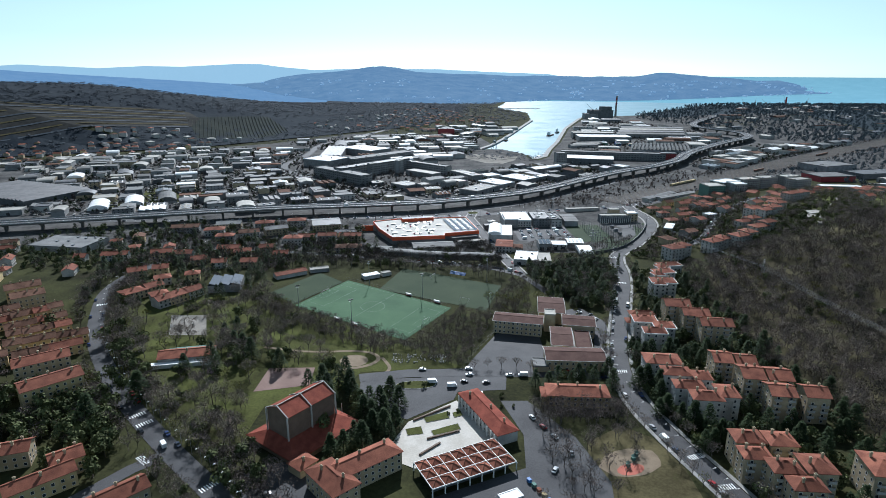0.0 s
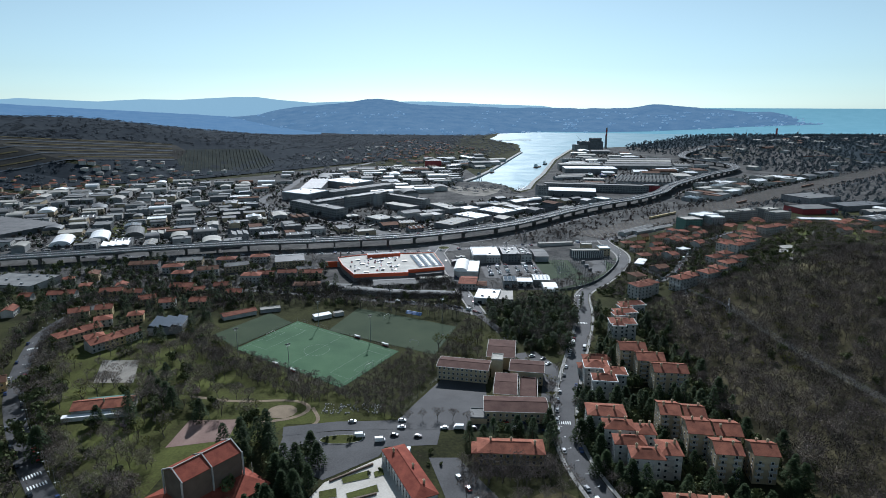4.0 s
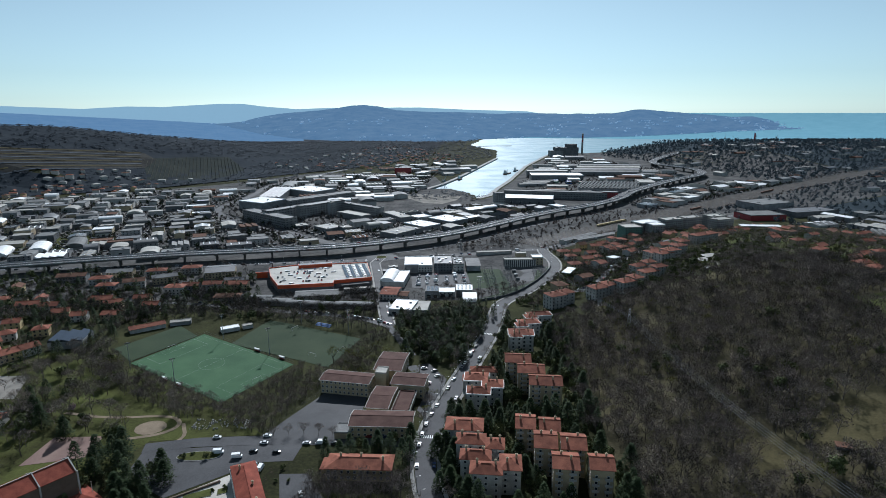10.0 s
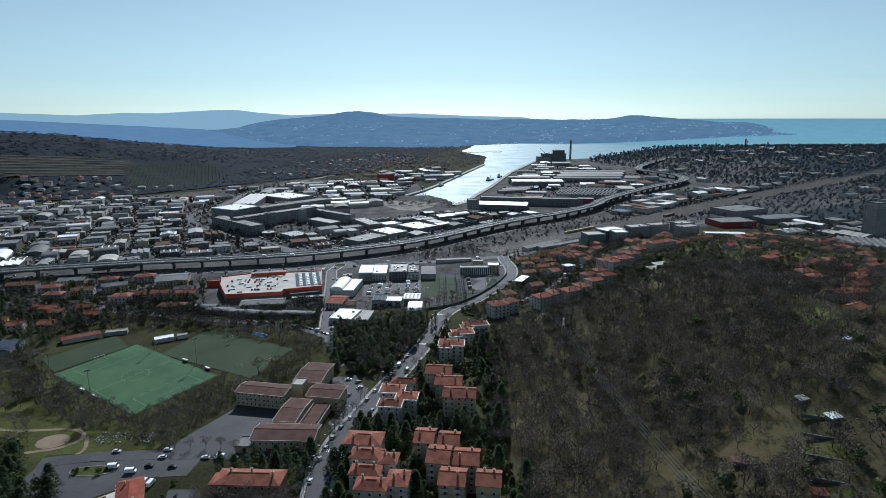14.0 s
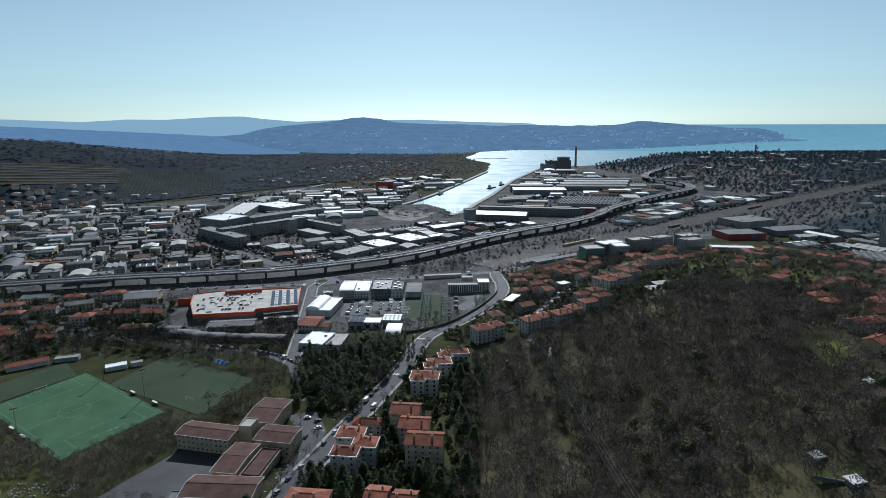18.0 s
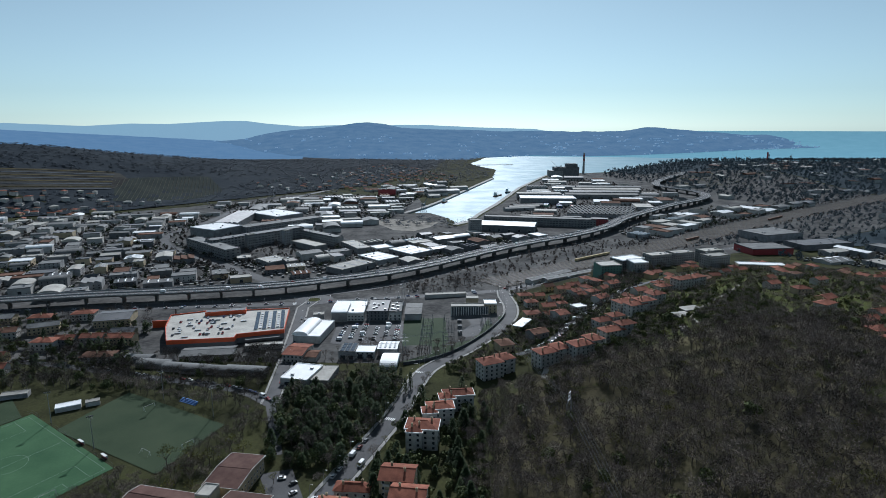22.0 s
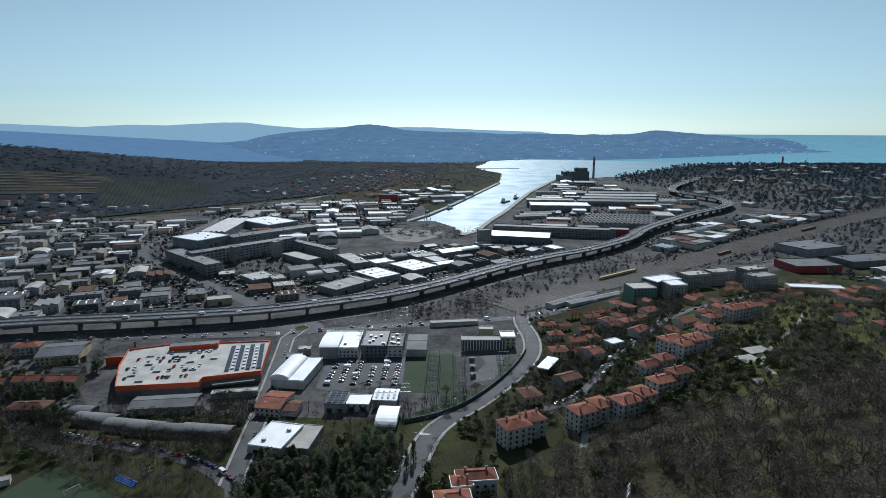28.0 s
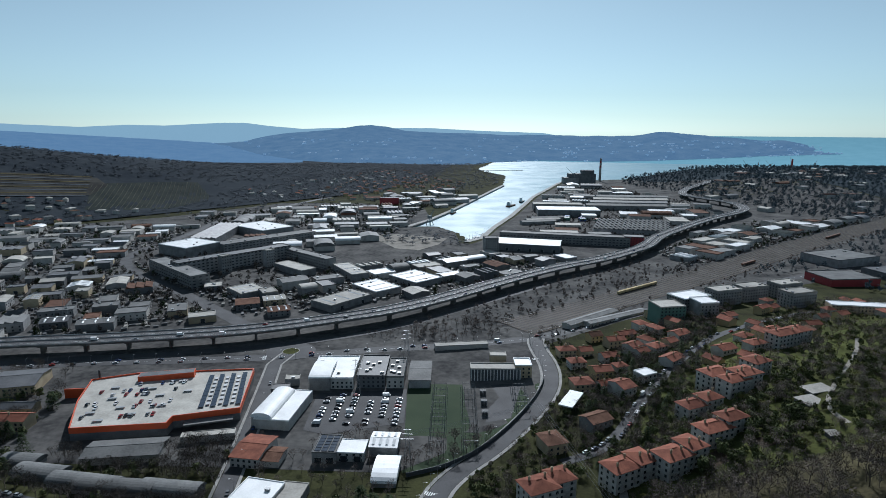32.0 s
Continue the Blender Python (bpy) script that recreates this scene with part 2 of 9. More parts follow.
class Shape:
    """Gathers boxes, prisms and tubes into one mesh."""

    def __init__(self):
        self.v, self.f = [], []

    def add(self, verts, faces):
        k = len(self.v)
        self.v += [tuple(p) for p in verts]
        self.f += [tuple(i + k for i in f) for f in faces]
        return self

    def box(self, x0, y0, z0, x1, y1, z1, bottom=False):
        c = [(x0, y0, z0), (x1, y0, z0), (x1, y1, z0), (x0, y1, z0), (x0, y0, z1), (x1, y0, z1), (x1, y1, z1), (x0, y1, z1)]
        f = [(0, 1, 5, 4), (1, 2, 6, 5), (2, 3, 7, 6), (3, 0, 4, 7), (4, 5, 6, 7)]
        return self.add(c, f + ([(3, 2, 1, 0)] if bottom else []))

    def prism(self, poly, z0, z1, bottom=False):
        n = len(poly)
        v = [(x, y, z0) for x, y in poly] + [(x, y, z1) for x, y in poly]
        f = [(i, (i + 1) % n, n + (i + 1) % n, n + i) for i in range(n)] + [tuple(range(n, 2 * n))]
        return self.add(v, f + ([tuple(range(n - 1, -1, -1))] if bottom else []))

    def tube(self, a, b, r0, r1, n=6, cap=True):
        a, b = Vector(a), Vector(b)
        d = (b - a).normalized()
        u = d.orthogonal().normalized()
        w = d.cross(u)
        v = []
        for p, r in ((a, r0), (b, r1)):
            v += [p + r * (math.cos(6.2832 * i / n) * u + math.sin(6.2832 * i / n) * w) for i in range(n)]
        f = [(i, (i + 1) % n, n + (i + 1) % n, n + i) for i in range(n)]
        return self.add(v, f + ([tuple(range(n, 2 * n))] if cap else []))

    def link(self, name, mat, parent=None, label="", smooth=False):
        return link_mesh(name, self.v, self.f, mat, parent, label, smooth)


def thing(name, x, y, z, turn=0.0, label="", category="", group=""):
    ob = new(name)
    ob.empty_display_size = 0.5
    ob.matrix_basis = pose(x, y, z, 0, 0, turn)
    return tagged(ob, label, category, group)


# ---- the lie of the land ----
def smooth_step(v):
    v = np.clip(v, 0, 1)
    return v * v * (3 - 2 * v)


BANK_L = [(77, 1352), (117, 1443), (161, 1588), (236, 1876), (324, 2212), (369, 2650), (300, 2871), (269, 3057), (415, 3848), (600, 4080), (732, 4300)]
BANK_R = [(77, 1352), (135, 1372), (180, 1290), (188, 1206), (214, 1242), (243, 1359), (288, 1507), (384, 1886), (509, 2267), (571, 2440), (783, 2470), (1298, 2900), (1544, 2952), (2303, 3258), (4600, 3500)]
SEA = BANK_L + [(732, 4900), (4700, 4900)] + BANK_R[::-1]


def inside(poly, x, y):
    x, y = np.asarray(x, float), np.asarray(y, float)
    hit = np.zeros(x.shape, bool)
    n = len(poly)
    for i in range(n):
        (ax, ay), (bx, by) = poly[i], poly[(i + 1) % n]
        if ay == by:
            continue
        cross = ((ay > y) != (by > y)) & (x < (bx - ax) * (y - ay) / (by - ay) + ax)
        hit ^= cross
    return hit


def land(x, y):
    """Height of dry land."""
    x, y = np.asarray(x, float), np.asarray(y, float)
    z = np.interp(y, [100, 320, 345, 475, 560, 800, 1100], [11, 10, 8.5, 8.5, 4.0, 3.5, 3.2])
    dx, dy = x - 400, y - 385
    hill = 46 * np.exp(-0.5 * (dx / np.where(dx < 0, 80, 180)) ** 2 - 0.5 * (dy / np.where(dy < 0, 170, 185)) ** 2)
    east = 20 * np.exp(-0.5 * ((x - 560) / 150) ** 2 - 0.5 * ((y - 660) / 130) ** 2)
    foot = np.interp(y, [900, 1050, 1400, 1900, 2800, 3500, 5000], [-1600, -1150, -549, -320, 0, 150, 200])
    high = np.interp(y, [900, 1300, 1850, 2100, 2500, 2900, 3400], [125, 138, 131, 98, 50, 20, 0])
    west = high * smooth_step((foot - x) / 790)
    cape = 24 * smooth_step((x - 700) / 500) * smooth_step((y - 1700) / 500) * smooth_step((3300 - y) / 500)
    return z + hill + east + west + cape


def ground_z(x, y):
    return float(land(x, y))


def spaced(lo, f0, f1, hi, fine, grow=1.12, most=90):
    mid = list(np.arange(f0, f1 + 0.1, fine))
    out, s = [], fine
    p = f1
    while p < hi:
        s = min(s * grow, most)
        p += s
        out.append(min(p, hi))
    left, s, p = [], fine, f0
    while p > lo:
        s = min(s * grow, most)
        p -= s
        left.append(max(p, lo))
    return np.array(left[::-1] + mid + out)


gx = spaced(-4700, -340, 640, 4700, 9.0)
gy = np.concatenate([spaced(-800, 130, 800, 1150, 8.0, 1.1, 16), np.arange(1166, 2700, 16.0), spaced(2700, 2700, 2701, 4600, 20.0)])
gy = np.unique(np.round(gy, 2))
GX, GY = np.meshgrid(gx, gy)
GZ = land(GX, GY)
wet = inside(SEA, GX, GY)
GZ = np.where(wet, -3.0, GZ)
far = np.hypot(GX - 150, GY - 200)
GZ = np.where(far > 4600, np.minimum(GZ, 0.5), GZ)
nx, ny = len(gx), len(gy)
idx = np.arange(nx * ny).reshape(ny, nx)
quads = np.stack([idx[:-1, :-1], idx[:-1, 1:], idx[1:, 1:], idx[1:, :-1]], -1).reshape(-1, 4)
ground = link_mesh("ground", np.stack([GX, GY, GZ], -1).reshape(-1, 3).tolist(), quads.tolist(), M["ground"], smooth=True)
tagged(ground, "rough meadow and bare earth between town and bay", "ground", kind="structure")

def water_lift(r, a):
    return 146 * max(0.0, (r - 3600) / 1300) ** 2 * float(smooth_step((a - 8) / 14))


# water, rising at the rim to where the sea meets the sky
rings = list(np.linspace(600, 3600, 18)) + list(np.linspace(3650, 4900, 24))
turns = np.radians(np.linspace(-62, 62, 90))
wv, wf = [], []
for r in rings:
    wv += [(150 + r * math.sin(a), 200 + r * math.cos(a), water_lift(r, math.degrees(a))) for a in turns]
k = len(turns)
for i in range(len(rings) - 1):
    wf += [(i * k + j, i * k + j + 1, (i + 1) * k + j + 1, (i + 1) * k + j) for j in range(k - 1)]
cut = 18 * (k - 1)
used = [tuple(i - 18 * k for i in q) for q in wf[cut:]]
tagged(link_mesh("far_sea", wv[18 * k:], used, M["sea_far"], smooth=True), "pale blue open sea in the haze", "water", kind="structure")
wf = wf[:cut]
tagged(link_mesh("water", wv[:19 * k], wf, M["water"], smooth=True), "rippled blue-green water of the bay and harbour canal", "water", kind="structure")


# far hills: bearing in degrees, height of the skyline in degrees
def far_range(name, sky_line, foot_line, r0, r1, mat, rough, label, seed):
    az0, az1 = sky_line[0][0], sky_line[-1][0]
    steps, deep = 260, 14
    rnd = random.Random(seed)
    v, f = [], []
    for j in range(steps + 1):
        a = az0 + (az1 - az0) * j / steps
        top = np.interp(a, [p[0] for p in sky_line], [p[1] for p in sky_line])
        low = np.interp(a, [p[0] for p in foot_line], [p[1] for p in foot_line])
        top += rough * 0.5 * noise.noise((a * 0.8, seed, 0)) + rough * 0.25 * noise.noise((a * 4.1, seed, 3))
        near = r0
        if r0 < 4200:                      # the foot stands where the water reaches it
            near = next((q for q in range(3000, 4560, 15) if math.degrees(math.atan((water_lift(q, a) - 181) / q)) >= low - 0.04), 4500)
        for i in range(deep + 1):
            u = i / deep
            r = near + (r1 - near) * u
            e = low + (top - low) * (u ** 0.8)
            e += rough * 1.1 * noise.noise((a * 0.9, u * 4, seed)) * math.sin(math.pi * u) if u < 1 else 0
            z = 181 + r * math.tan(radians(e)) + (9 * rough * noise.noise((a * 3.0, u * 9, seed + 1)) if 0 < u < 1 else 0)
            v.append((150 + r * math.sin(radians(a)), 200 + r * math.cos(radians(a)), z))
    n = deep + 1
    for j in range(steps):
        f += [(j * n + i, j * n + i + 1, (j + 1) * n + i + 1, (j + 1) * n + i) for i in range(deep)]
    f = [q[::-1] for q in f]
    ob = link_mesh(name, v, f, mat, smooth=True)
    return tagged(ob, label, "hills", kind="structure")


NEAR_SKY = [(-24, -1.5), (-21.6, -1.27), (-19.1, -1.09), (-17.1, -0.58), (-15.1, -0.33), (-13.0, -0.17), (-10.9, 0.04), (-8.8, 0.36), (-7.8, 0.41), (-6.2, 0.26), (-4.6, -0.11), (-1.3, -0.26), (1.9, -0.31), (5.1, -0.46), (8.3, -0.4), (12.5, -0.49), (16.5, -0.42), (18.4, -0.11), (19.3, -0.06), (20.3, -0.21), (23.1, -0.44), (24.9, -0.57), (26.6, -0.75), (28.3, -0.69), (29.9, -1.08), (31.5, -1.42), (32.2, -1.66)]
NEAR_FOOT = [(-24, -2.4), (-21.6, -2.43), (-11.1, -3.1), (-2.4, -3.3), (2.5, -3.2), (3.6, -2.97), (8.4, -2.74), (13.6, -2.76), (18.1, -2.6), (22.3, -2.35), (26.7, -2.02), (32.2, -1.72)]
FAR_SKY = [(-46, 0.2), (-39.6, 0.15), (-37.5, 0.33), (-34.6, 0.21), (-31.9, 0.09), (-28.6, 0.29), (-25.6, 0.25), (-21.0, 0.52), (-19.0, 0.53), (-17.1, 0.28), (-14.0, 0.03), (-10.9, 0.14), (-2.4, 0.16), (3.0, -0.09), (8.3, -0.24), (10.4, -0.6)]
MID_SKY = [(-46, 0.1), (-39.6, -0.01), (-37.6, -0.18), (-32.0, -0.55), (-25.7, -0.95), (-20.1, -1.33), (-14, -1.9)]
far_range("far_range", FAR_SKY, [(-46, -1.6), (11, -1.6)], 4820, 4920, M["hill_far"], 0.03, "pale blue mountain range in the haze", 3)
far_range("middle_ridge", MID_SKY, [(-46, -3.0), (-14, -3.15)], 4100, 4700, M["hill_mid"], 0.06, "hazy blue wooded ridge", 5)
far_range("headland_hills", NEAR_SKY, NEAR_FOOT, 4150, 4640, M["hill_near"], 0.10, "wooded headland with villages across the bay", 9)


# ---- roads, paths, yards, pitches ----
ROUTES = []      # kept clear of buildings and trees: polyline and half width
TAKEN = []       # places of buildings: x, y, radius


def resample(line, step):
    out = []
    for (ax, ay), (bx, by) in zip(line, line[1:]):
        n = max(1, int(math.hypot(bx - ax, by - ay) / step))
        out += [(ax + (bx - ax) * i / n, ay + (by - ay) * i / n) for i in range(n)]
    return out + [line[-1]]


def rounded(line, times=2):
    for _ in range(times):
        out = [line[0]]
        for a, b in zip(line, line[1:]):
            out += [(0.75 * a[0] + 0.25 * b[0], 0.75 * a[1] + 0.25 * b[1]), (0.25 * a[0] + 0.75 * b[0], 0.25 * a[1] + 0.75 * b[1])]
        line = out + [line[-1]]
    return line


def offset(line, d):
    out = []
    for i, p in enumerate(line):
        a, b = line[max(0, i - 1)], line[min(len(line) - 1, i + 1)]
        t = Vector((b[0] - a[0], b[1] - a[1])).normalized()
        out.append((p[0] + t.y * d, p[1] - t.x * d))
    return out


def ribbon(name, line, width, mat, lift=0.15, label="", category="road", height=None, step=6.0, clear=True, parent=None, deep=0.0):
    """A band along a line, laid over the land, or at a given height."""
    line = resample(line, step)
    cols = [offset(line, d) for d in (-width / 2, 0, width / 2)]
    v, f = [], []
    for i in range(len(line)):
        for c in cols:
            x, y = c[i]
            v.append((x, y, (height(i / (len(line) - 1)) if height else ground_z(x, y)) + lift))
    for i in range(len(line) - 1):
        a = i * 3
        f += [(a, a + 3, a + 4, a + 1), (a + 1, a + 4, a + 5, a + 2)]
    f = [q[::-1] if deep >= 0 else q for q in f]
    ob = link_mesh(name, v, [q[::-1] for q in f], mat, parent)
    if clear:
        ROUTES.append((line, width / 2))
    if parent is None:
        tagged(ob, label, category, kind="structure")
    return ob


def sheet(name, poly, mat, lift=0.1, label="", category="ground", cell=8.0, parent=None, kind="structure"):
    """A patch with straight edges, laid over the land."""
    bm = bmesh.new()
    bm.faces.new([bm.verts.new((x, y, 0)) for x, y in poly])
    xs, ys = [p[0] for p in poly], [p[1] for p in poly]
    for axis, lo, hi in ((0, min(xs), max(xs)), (1, min(ys), max(ys))):
        c = lo + cell
        while c < hi:
            co, no = [0, 0, 0], [0, 0, 0]
            co[axis], no[axis] = c, 1
            bmesh.ops.bisect_plane(bm, geom=bm.verts[:] + bm.edges[:] + bm.faces[:], plane_co=co, plane_no=no)
            c += cell
    for v in bm.verts:
        v.co.z = ground_z(v.co.x, v.co.y) + lift
    for fc in bm.faces:
        if fc.normal.z < 0:
            fc.normal_flip()
    me = bpy.data.meshes.new(name)
    bm.to_mesh(me)
    bm.free()
    me.materials.append(mat)
    ob = new(name, me)
    if parent:
        ob.parent = parent
    else:
        tagged(ob, label, category, kind=kind)
    return ob


# industrial plain
PLAIN = [(-700, 560), (60, 548), (140, 545), (232, 620), (250, 735), (440, 870), (700, 1010), (1300, 1400), (1300, 2250), (760, 2440), (580, 2420), (520, 2250), (395, 1880), (298, 1505), (252, 1355), (222, 1236), (196, 1190), (176, 1200), (170, 1290), (130, 1360), (85, 1345), (120, 1440), (100, 1600), (-60, 1700), (-250, 1700), (-420, 1450), (-700, 1220), (-950, 1050), (-950, 700)]
sheet("industrial_plain", PLAIN, M["yard"], 0.06, "grey asphalt and concrete yards of the industrial plain", "yard", 40.0)

# bluish slope: the haze before the hill is put into its base colour
sheet("west_slope", [(-2100, 1100), (-1300, 1080), (-900, 1180), (-560, 1360), (-260, 1720), (-60, 1950), (60, 2500), (150, 3300), (-500, 3700), (-2100, 3000)], material("hazy_fallow_slope", (0.018, 0.024, 0.032), (0.038, 0.045, 0.052), 0.01, 0.95, 0.0, 0.06, gloss=0.02), 2.0, "dark scrub and fallow slope of the western hill, tinted hazy blue", "slope", 60.0)

# blue haze over the cape is mixed into the ground colour
sheet("cape_ground", [(700, 1010), (1300, 1000), (2100, 1500), (3000, 2600), (3000, 3300), (2310, 3230), (1560, 2930), (1300, 2870), (800, 2465), (860, 2300), (1310, 2260), (1310, 1390)], material("hazy_scrubby_cape", (0.026, 0.036, 0.044), (0.052, 0.066, 0.076), 0.012, 0.95, 0.0, 0.08, gloss=0.02), 0.5, "hazy scrub and gardens of the cape", "slope", 60.0)
ROAD_R = rounded([(122, 178), (116.6, 200.4), (107.4, 230.5), (99, 268.8), (101.7, 305.3), (114.8, 351.4), (130.8, 400.2), (151.2, 462.4), (160, 520), (172, 545), (195.5, 572), (219.1, 608), (236.7, 642.9), (242.6, 681.3), (238.2, 727.1), (240, 748)])
ROAD_L = rounded([(-70, 170), (-88.2, 195.2), (-109.2, 213.2), (-143.6, 246.6), (-167.9, 272.3), (-199.1, 309.6), (-226.0, 348.2), (-249.3, 396.1), (-263.1, 430.8), (-262, 480), (-235, 560)])
RAILWAY = rounded([(225, 778), (300, 832), (375, 898), (528, 1031), (757, 1235), (1034, 1450), (1560, 1850)])
HOUSE_STREET = rounded([(228, 552), (253, 561), (269, 583), (282, 603), (300, 629), (320, 654), (341, 679), (370, 710), (407, 741), (440, 762), (500, 800)])
STREET_A = [(66, 470), (57.9, 523.0), (53.3, 552.7), (47.6, 590.4), (37.7, 654.3), (32, 690), (37, 715)]
FRONT = rounded([(-420, 668), (-172.9, 678), (-114.8, 688.3), (-50.9, 693.8), (17.2, 702.0), (60, 712), (121.7, 726.8), (160, 732), (236.0, 746.8), (296, 778), (352.5, 812.7), (440.9, 883.6), (560, 965), (760, 1085)])
road_r = ribbon("road_valley", ROAD_R, 10.5, M["asphalt"], 0.20, "grey asphalt street winding down past the apartment blocks")
for side_, d in (("west", -6.6), ("east", 6.6)):
    ribbon("pavement_%s" % side_, offset(resample(ROAD_R, 6.0), d), 2.0, M["concrete"], 0.32, "grey concrete pavement along the street", "pavement", clear=False)
for side_, d in (("west", -5.6), ("east", 5.6)):
    ribbon("pavement_store_%s" % side_, offset(resample(STREET_A, 6.0), d), 1.6, M["concrete"], 0.32, "grey concrete pavement beside the store street", "pavement", clear=False)
ribbon("road_village", ROAD_L, 10.0, M["asphalt"], 0.20, "asphalt street with zebra crossings past the park")
ribbon("road_village_side", [(-122, 222), (-132, 212), (-140, 200), (-150, 185)], 7.0, M["asphalt"], 0.17, "narrow side street")
ribbon("road_store", STREET_A, 9.0, M["asphalt"], 0.20, "straight asphalt street beside the orange store")
ribbon("road_front", FRONT, 13.0, M["asphalt"], 0.22, "wide asphalt road with a roundabout below the viaduct")
ribbon("road_north_school", [(-46, 291), (-20, 296.4), (15, 298), (60, 297), (100, 294)], 9.0, M["asphalt"], 0.20, "street with parked cars behind the plaza")
ribbon("road_sports", rounded([(66, 470), (40, 492), (-10, 508), (-60, 520), (-120, 540), (-235, 560)]), 8.0, M["asphalt"], 0.18, "shaded street with a row of parked cars behind the pitches")
ribbon("road_sports_east", [(66, 470), (72, 455), (88, 410)], 6.0, M["asphalt"], 0.16, "lane beside the school grounds")
ribbon("road_office", rounded([(-5, 762), (-63, 821), (-115, 872), (-169, 919), (-225, 968), (-271, 1021), (-296, 1076), (-297, 1135), (-289, 1193), (-287, 1264), (-300, 1440), (-249, 1576), (-153, 1879)]), 15.0, M["asphalt"], 0.24, "wide avenue curving past the office block")
ribbon("road_houses", HOUSE_STREET, 7.0, M["asphalt"], 0.2, "residential street lined with parked cars")
ribbon("railway_yard", RAILWAY, 50.0, M["gravel"], 0.6, "brown ballast of the railway yard", "railway")
sheet("parking_plaza", [(-44.8, 289), (36, 296), (33.9, 279), (8.2, 277), (6, 269), (-17.4, 250.4), (-30, 258), (-44, 273)], M["asphalt"], 0.13, "grey asphalt car park with a planted island", "car park")
sheet("parking_market", [(30, 268), (44, 268), (62, 236), (70, 205), (66, 180), (30, 180), (36, 215), (38, 238)], M["asphalt"], 0.12, "asphalt yard under bare trees beside the market hall", "car park")
sheet("market_yard", [(-30, 176), (44, 178), (36, 214), (-4, 195), (-24, 190)], M["asphalt"], 0.1, "dark asphalt before the market hall", "yard")
sheet("church_yard", [(-78, 186), (-46, 186), (-52, 205), (-66, 218), (-84, 212)], M["asphalt"], 0.1, "tarmac yard below the church", "yard")
sheet("plaza", [(-16.3, 248.5), (7.3, 268), (25, 229), (-11.7, 213.0), (-27, 222)], M["paving"], 0.2, "pale stone plaza between the market and shops", "plaza")
sheet("school_yard", [(12, 300.5), (36.4, 356), (62.7, 350), (62, 320), (53, 300)], M["asphalt"], 0.14, "cracked grey asphalt school yard", "yard")
sheet("school_parking", [(84, 392), (100, 397), (112, 372), (104, 330), (100, 318), (94, 330), (100, 362)], M["asphalt"], 0.14, "asphalt lane and parking behind the school", "car park")
sheet("gravel_court", [(-177.6, 348.6), (-190.2, 381.1), (-165.8, 381.3), (-153.2, 348.9)], M["court"], 0.15, "pale gravel court in the park", "court")
sheet("brown_court", [(-100, 276), (-99, 302), (-73, 303), (-72, 283)], material("reddish_asphalt", (0.16, 0.10, 0.085), (0.23, 0.155, 0.13), 0.08, 0.9, 0.01, 1.5), 0.14, "reddish worn asphalt court in the park", "court")
sheet("car_lot", [(76.9, 640), (137.6, 648.5), (139.8, 600.4), (94.2, 585.2), (80, 590)], M["asphalt"], 0.16, "dealer's asphalt lot full of cars", "car park", 10)
sheet("substation_field", [(137.6, 657.8), (175.0, 656), (224.2, 655), (238, 655), (222, 612), (191, 574), (168, 553), (143.6, 545)], M["turf_old"], 0.14, "mown grass of the electricity substation", "lawn", 12)
sheet("substation_drive", [(196, 655), (218, 655), (206, 605), (190, 600)], M["asphalt"], 0.2, "grey drive of the substation", "yard", 12)

PARK = [(-250, 440), (-180, 420), (-140, 430), (-110, 398), (-27, 336), (12, 304), (-46, 298), (-60, 262), (-90, 262), (-92, 232), (-70, 200), (-104, 222), (-140, 256), (-166, 284), (-196, 322), (-222, 362), (-240, 400)]
sheet("park_lawn", PARK, M["grass"], 0.07, "patchy spring lawn of the park under bare trees", "lawn", 10)
tagged(sheet("sand_pit", [(-52 + 8.5 * math.cos(a * 0.52), 311.5 + 7.5 * math.sin(a * 0.52)) for a in range(12)], M["sand"], 0.2), "round sandy play pit with low kerb", "sand pit")
ribbon("park_path", rounded([(-60, 300), (-42, 305), (-36, 316), (-48, 326), (-80, 322), (-110, 330)]), 2.5, M["sand"], 0.16, "curved sandy path in the park", "path", clear=False)
ribbon("park_path_east", rounded([(-36, 316), (-28, 300), (-40, 292)]), 2.0, M["sand"], 0.17, "short sandy path to the street", "path", clear=False)

# meadows and gardens on the hill
sheet("hill_floor", [(182, 200), (196, 300), (205, 400), (225, 480), (260, 512), (330, 515), (420, 520), (560, 500), (640, 420), (640, 130), (180, 130)], M["litter"], 0.08, "brown leaf litter and dry grass of the wooded hill", "forest floor", 12)


CLEARINGS = [[(292, 281), (304, 291), (319, 295), (331, 286), (322, 268), (309, 258), (290, 261), (282, 273)], [(253, 279), (268, 291), (280, 270), (271, 247), (255, 254)], [(390, 398), (386, 358), (408, 361), (418, 405)]]
for k, poly in enumerate(CLEARINGS):
    sheet("hill_clearing", poly, M["dry"] if k < 2 else M["meadow"], 0.14, "dry grass clearing in the bare woods" if k < 2 else "green meadow on the back of the hill", "clearing", 5.0)
SWATH = rounded([(249, 553), (241, 480), (238, 430), (242, 353), (238, 305), (238, 262), (238, 200)])
ribbon("cable_swath", SWATH, 3.0, M["litter"], 0.12, "grassy swath cut below the power cables", "clearing", clear=False)
sheet("slope_meadow", [(252, 512), (330, 517), (420, 522), (540, 502), (640, 470), (690, 560), (690, 700), (560, 800), (470, 770), (420, 735), (360, 690), (300, 615), (262, 560)], M["meadow"], 0.06, "green meadows and gardens of the eastern slope", "meadow", 9.0)
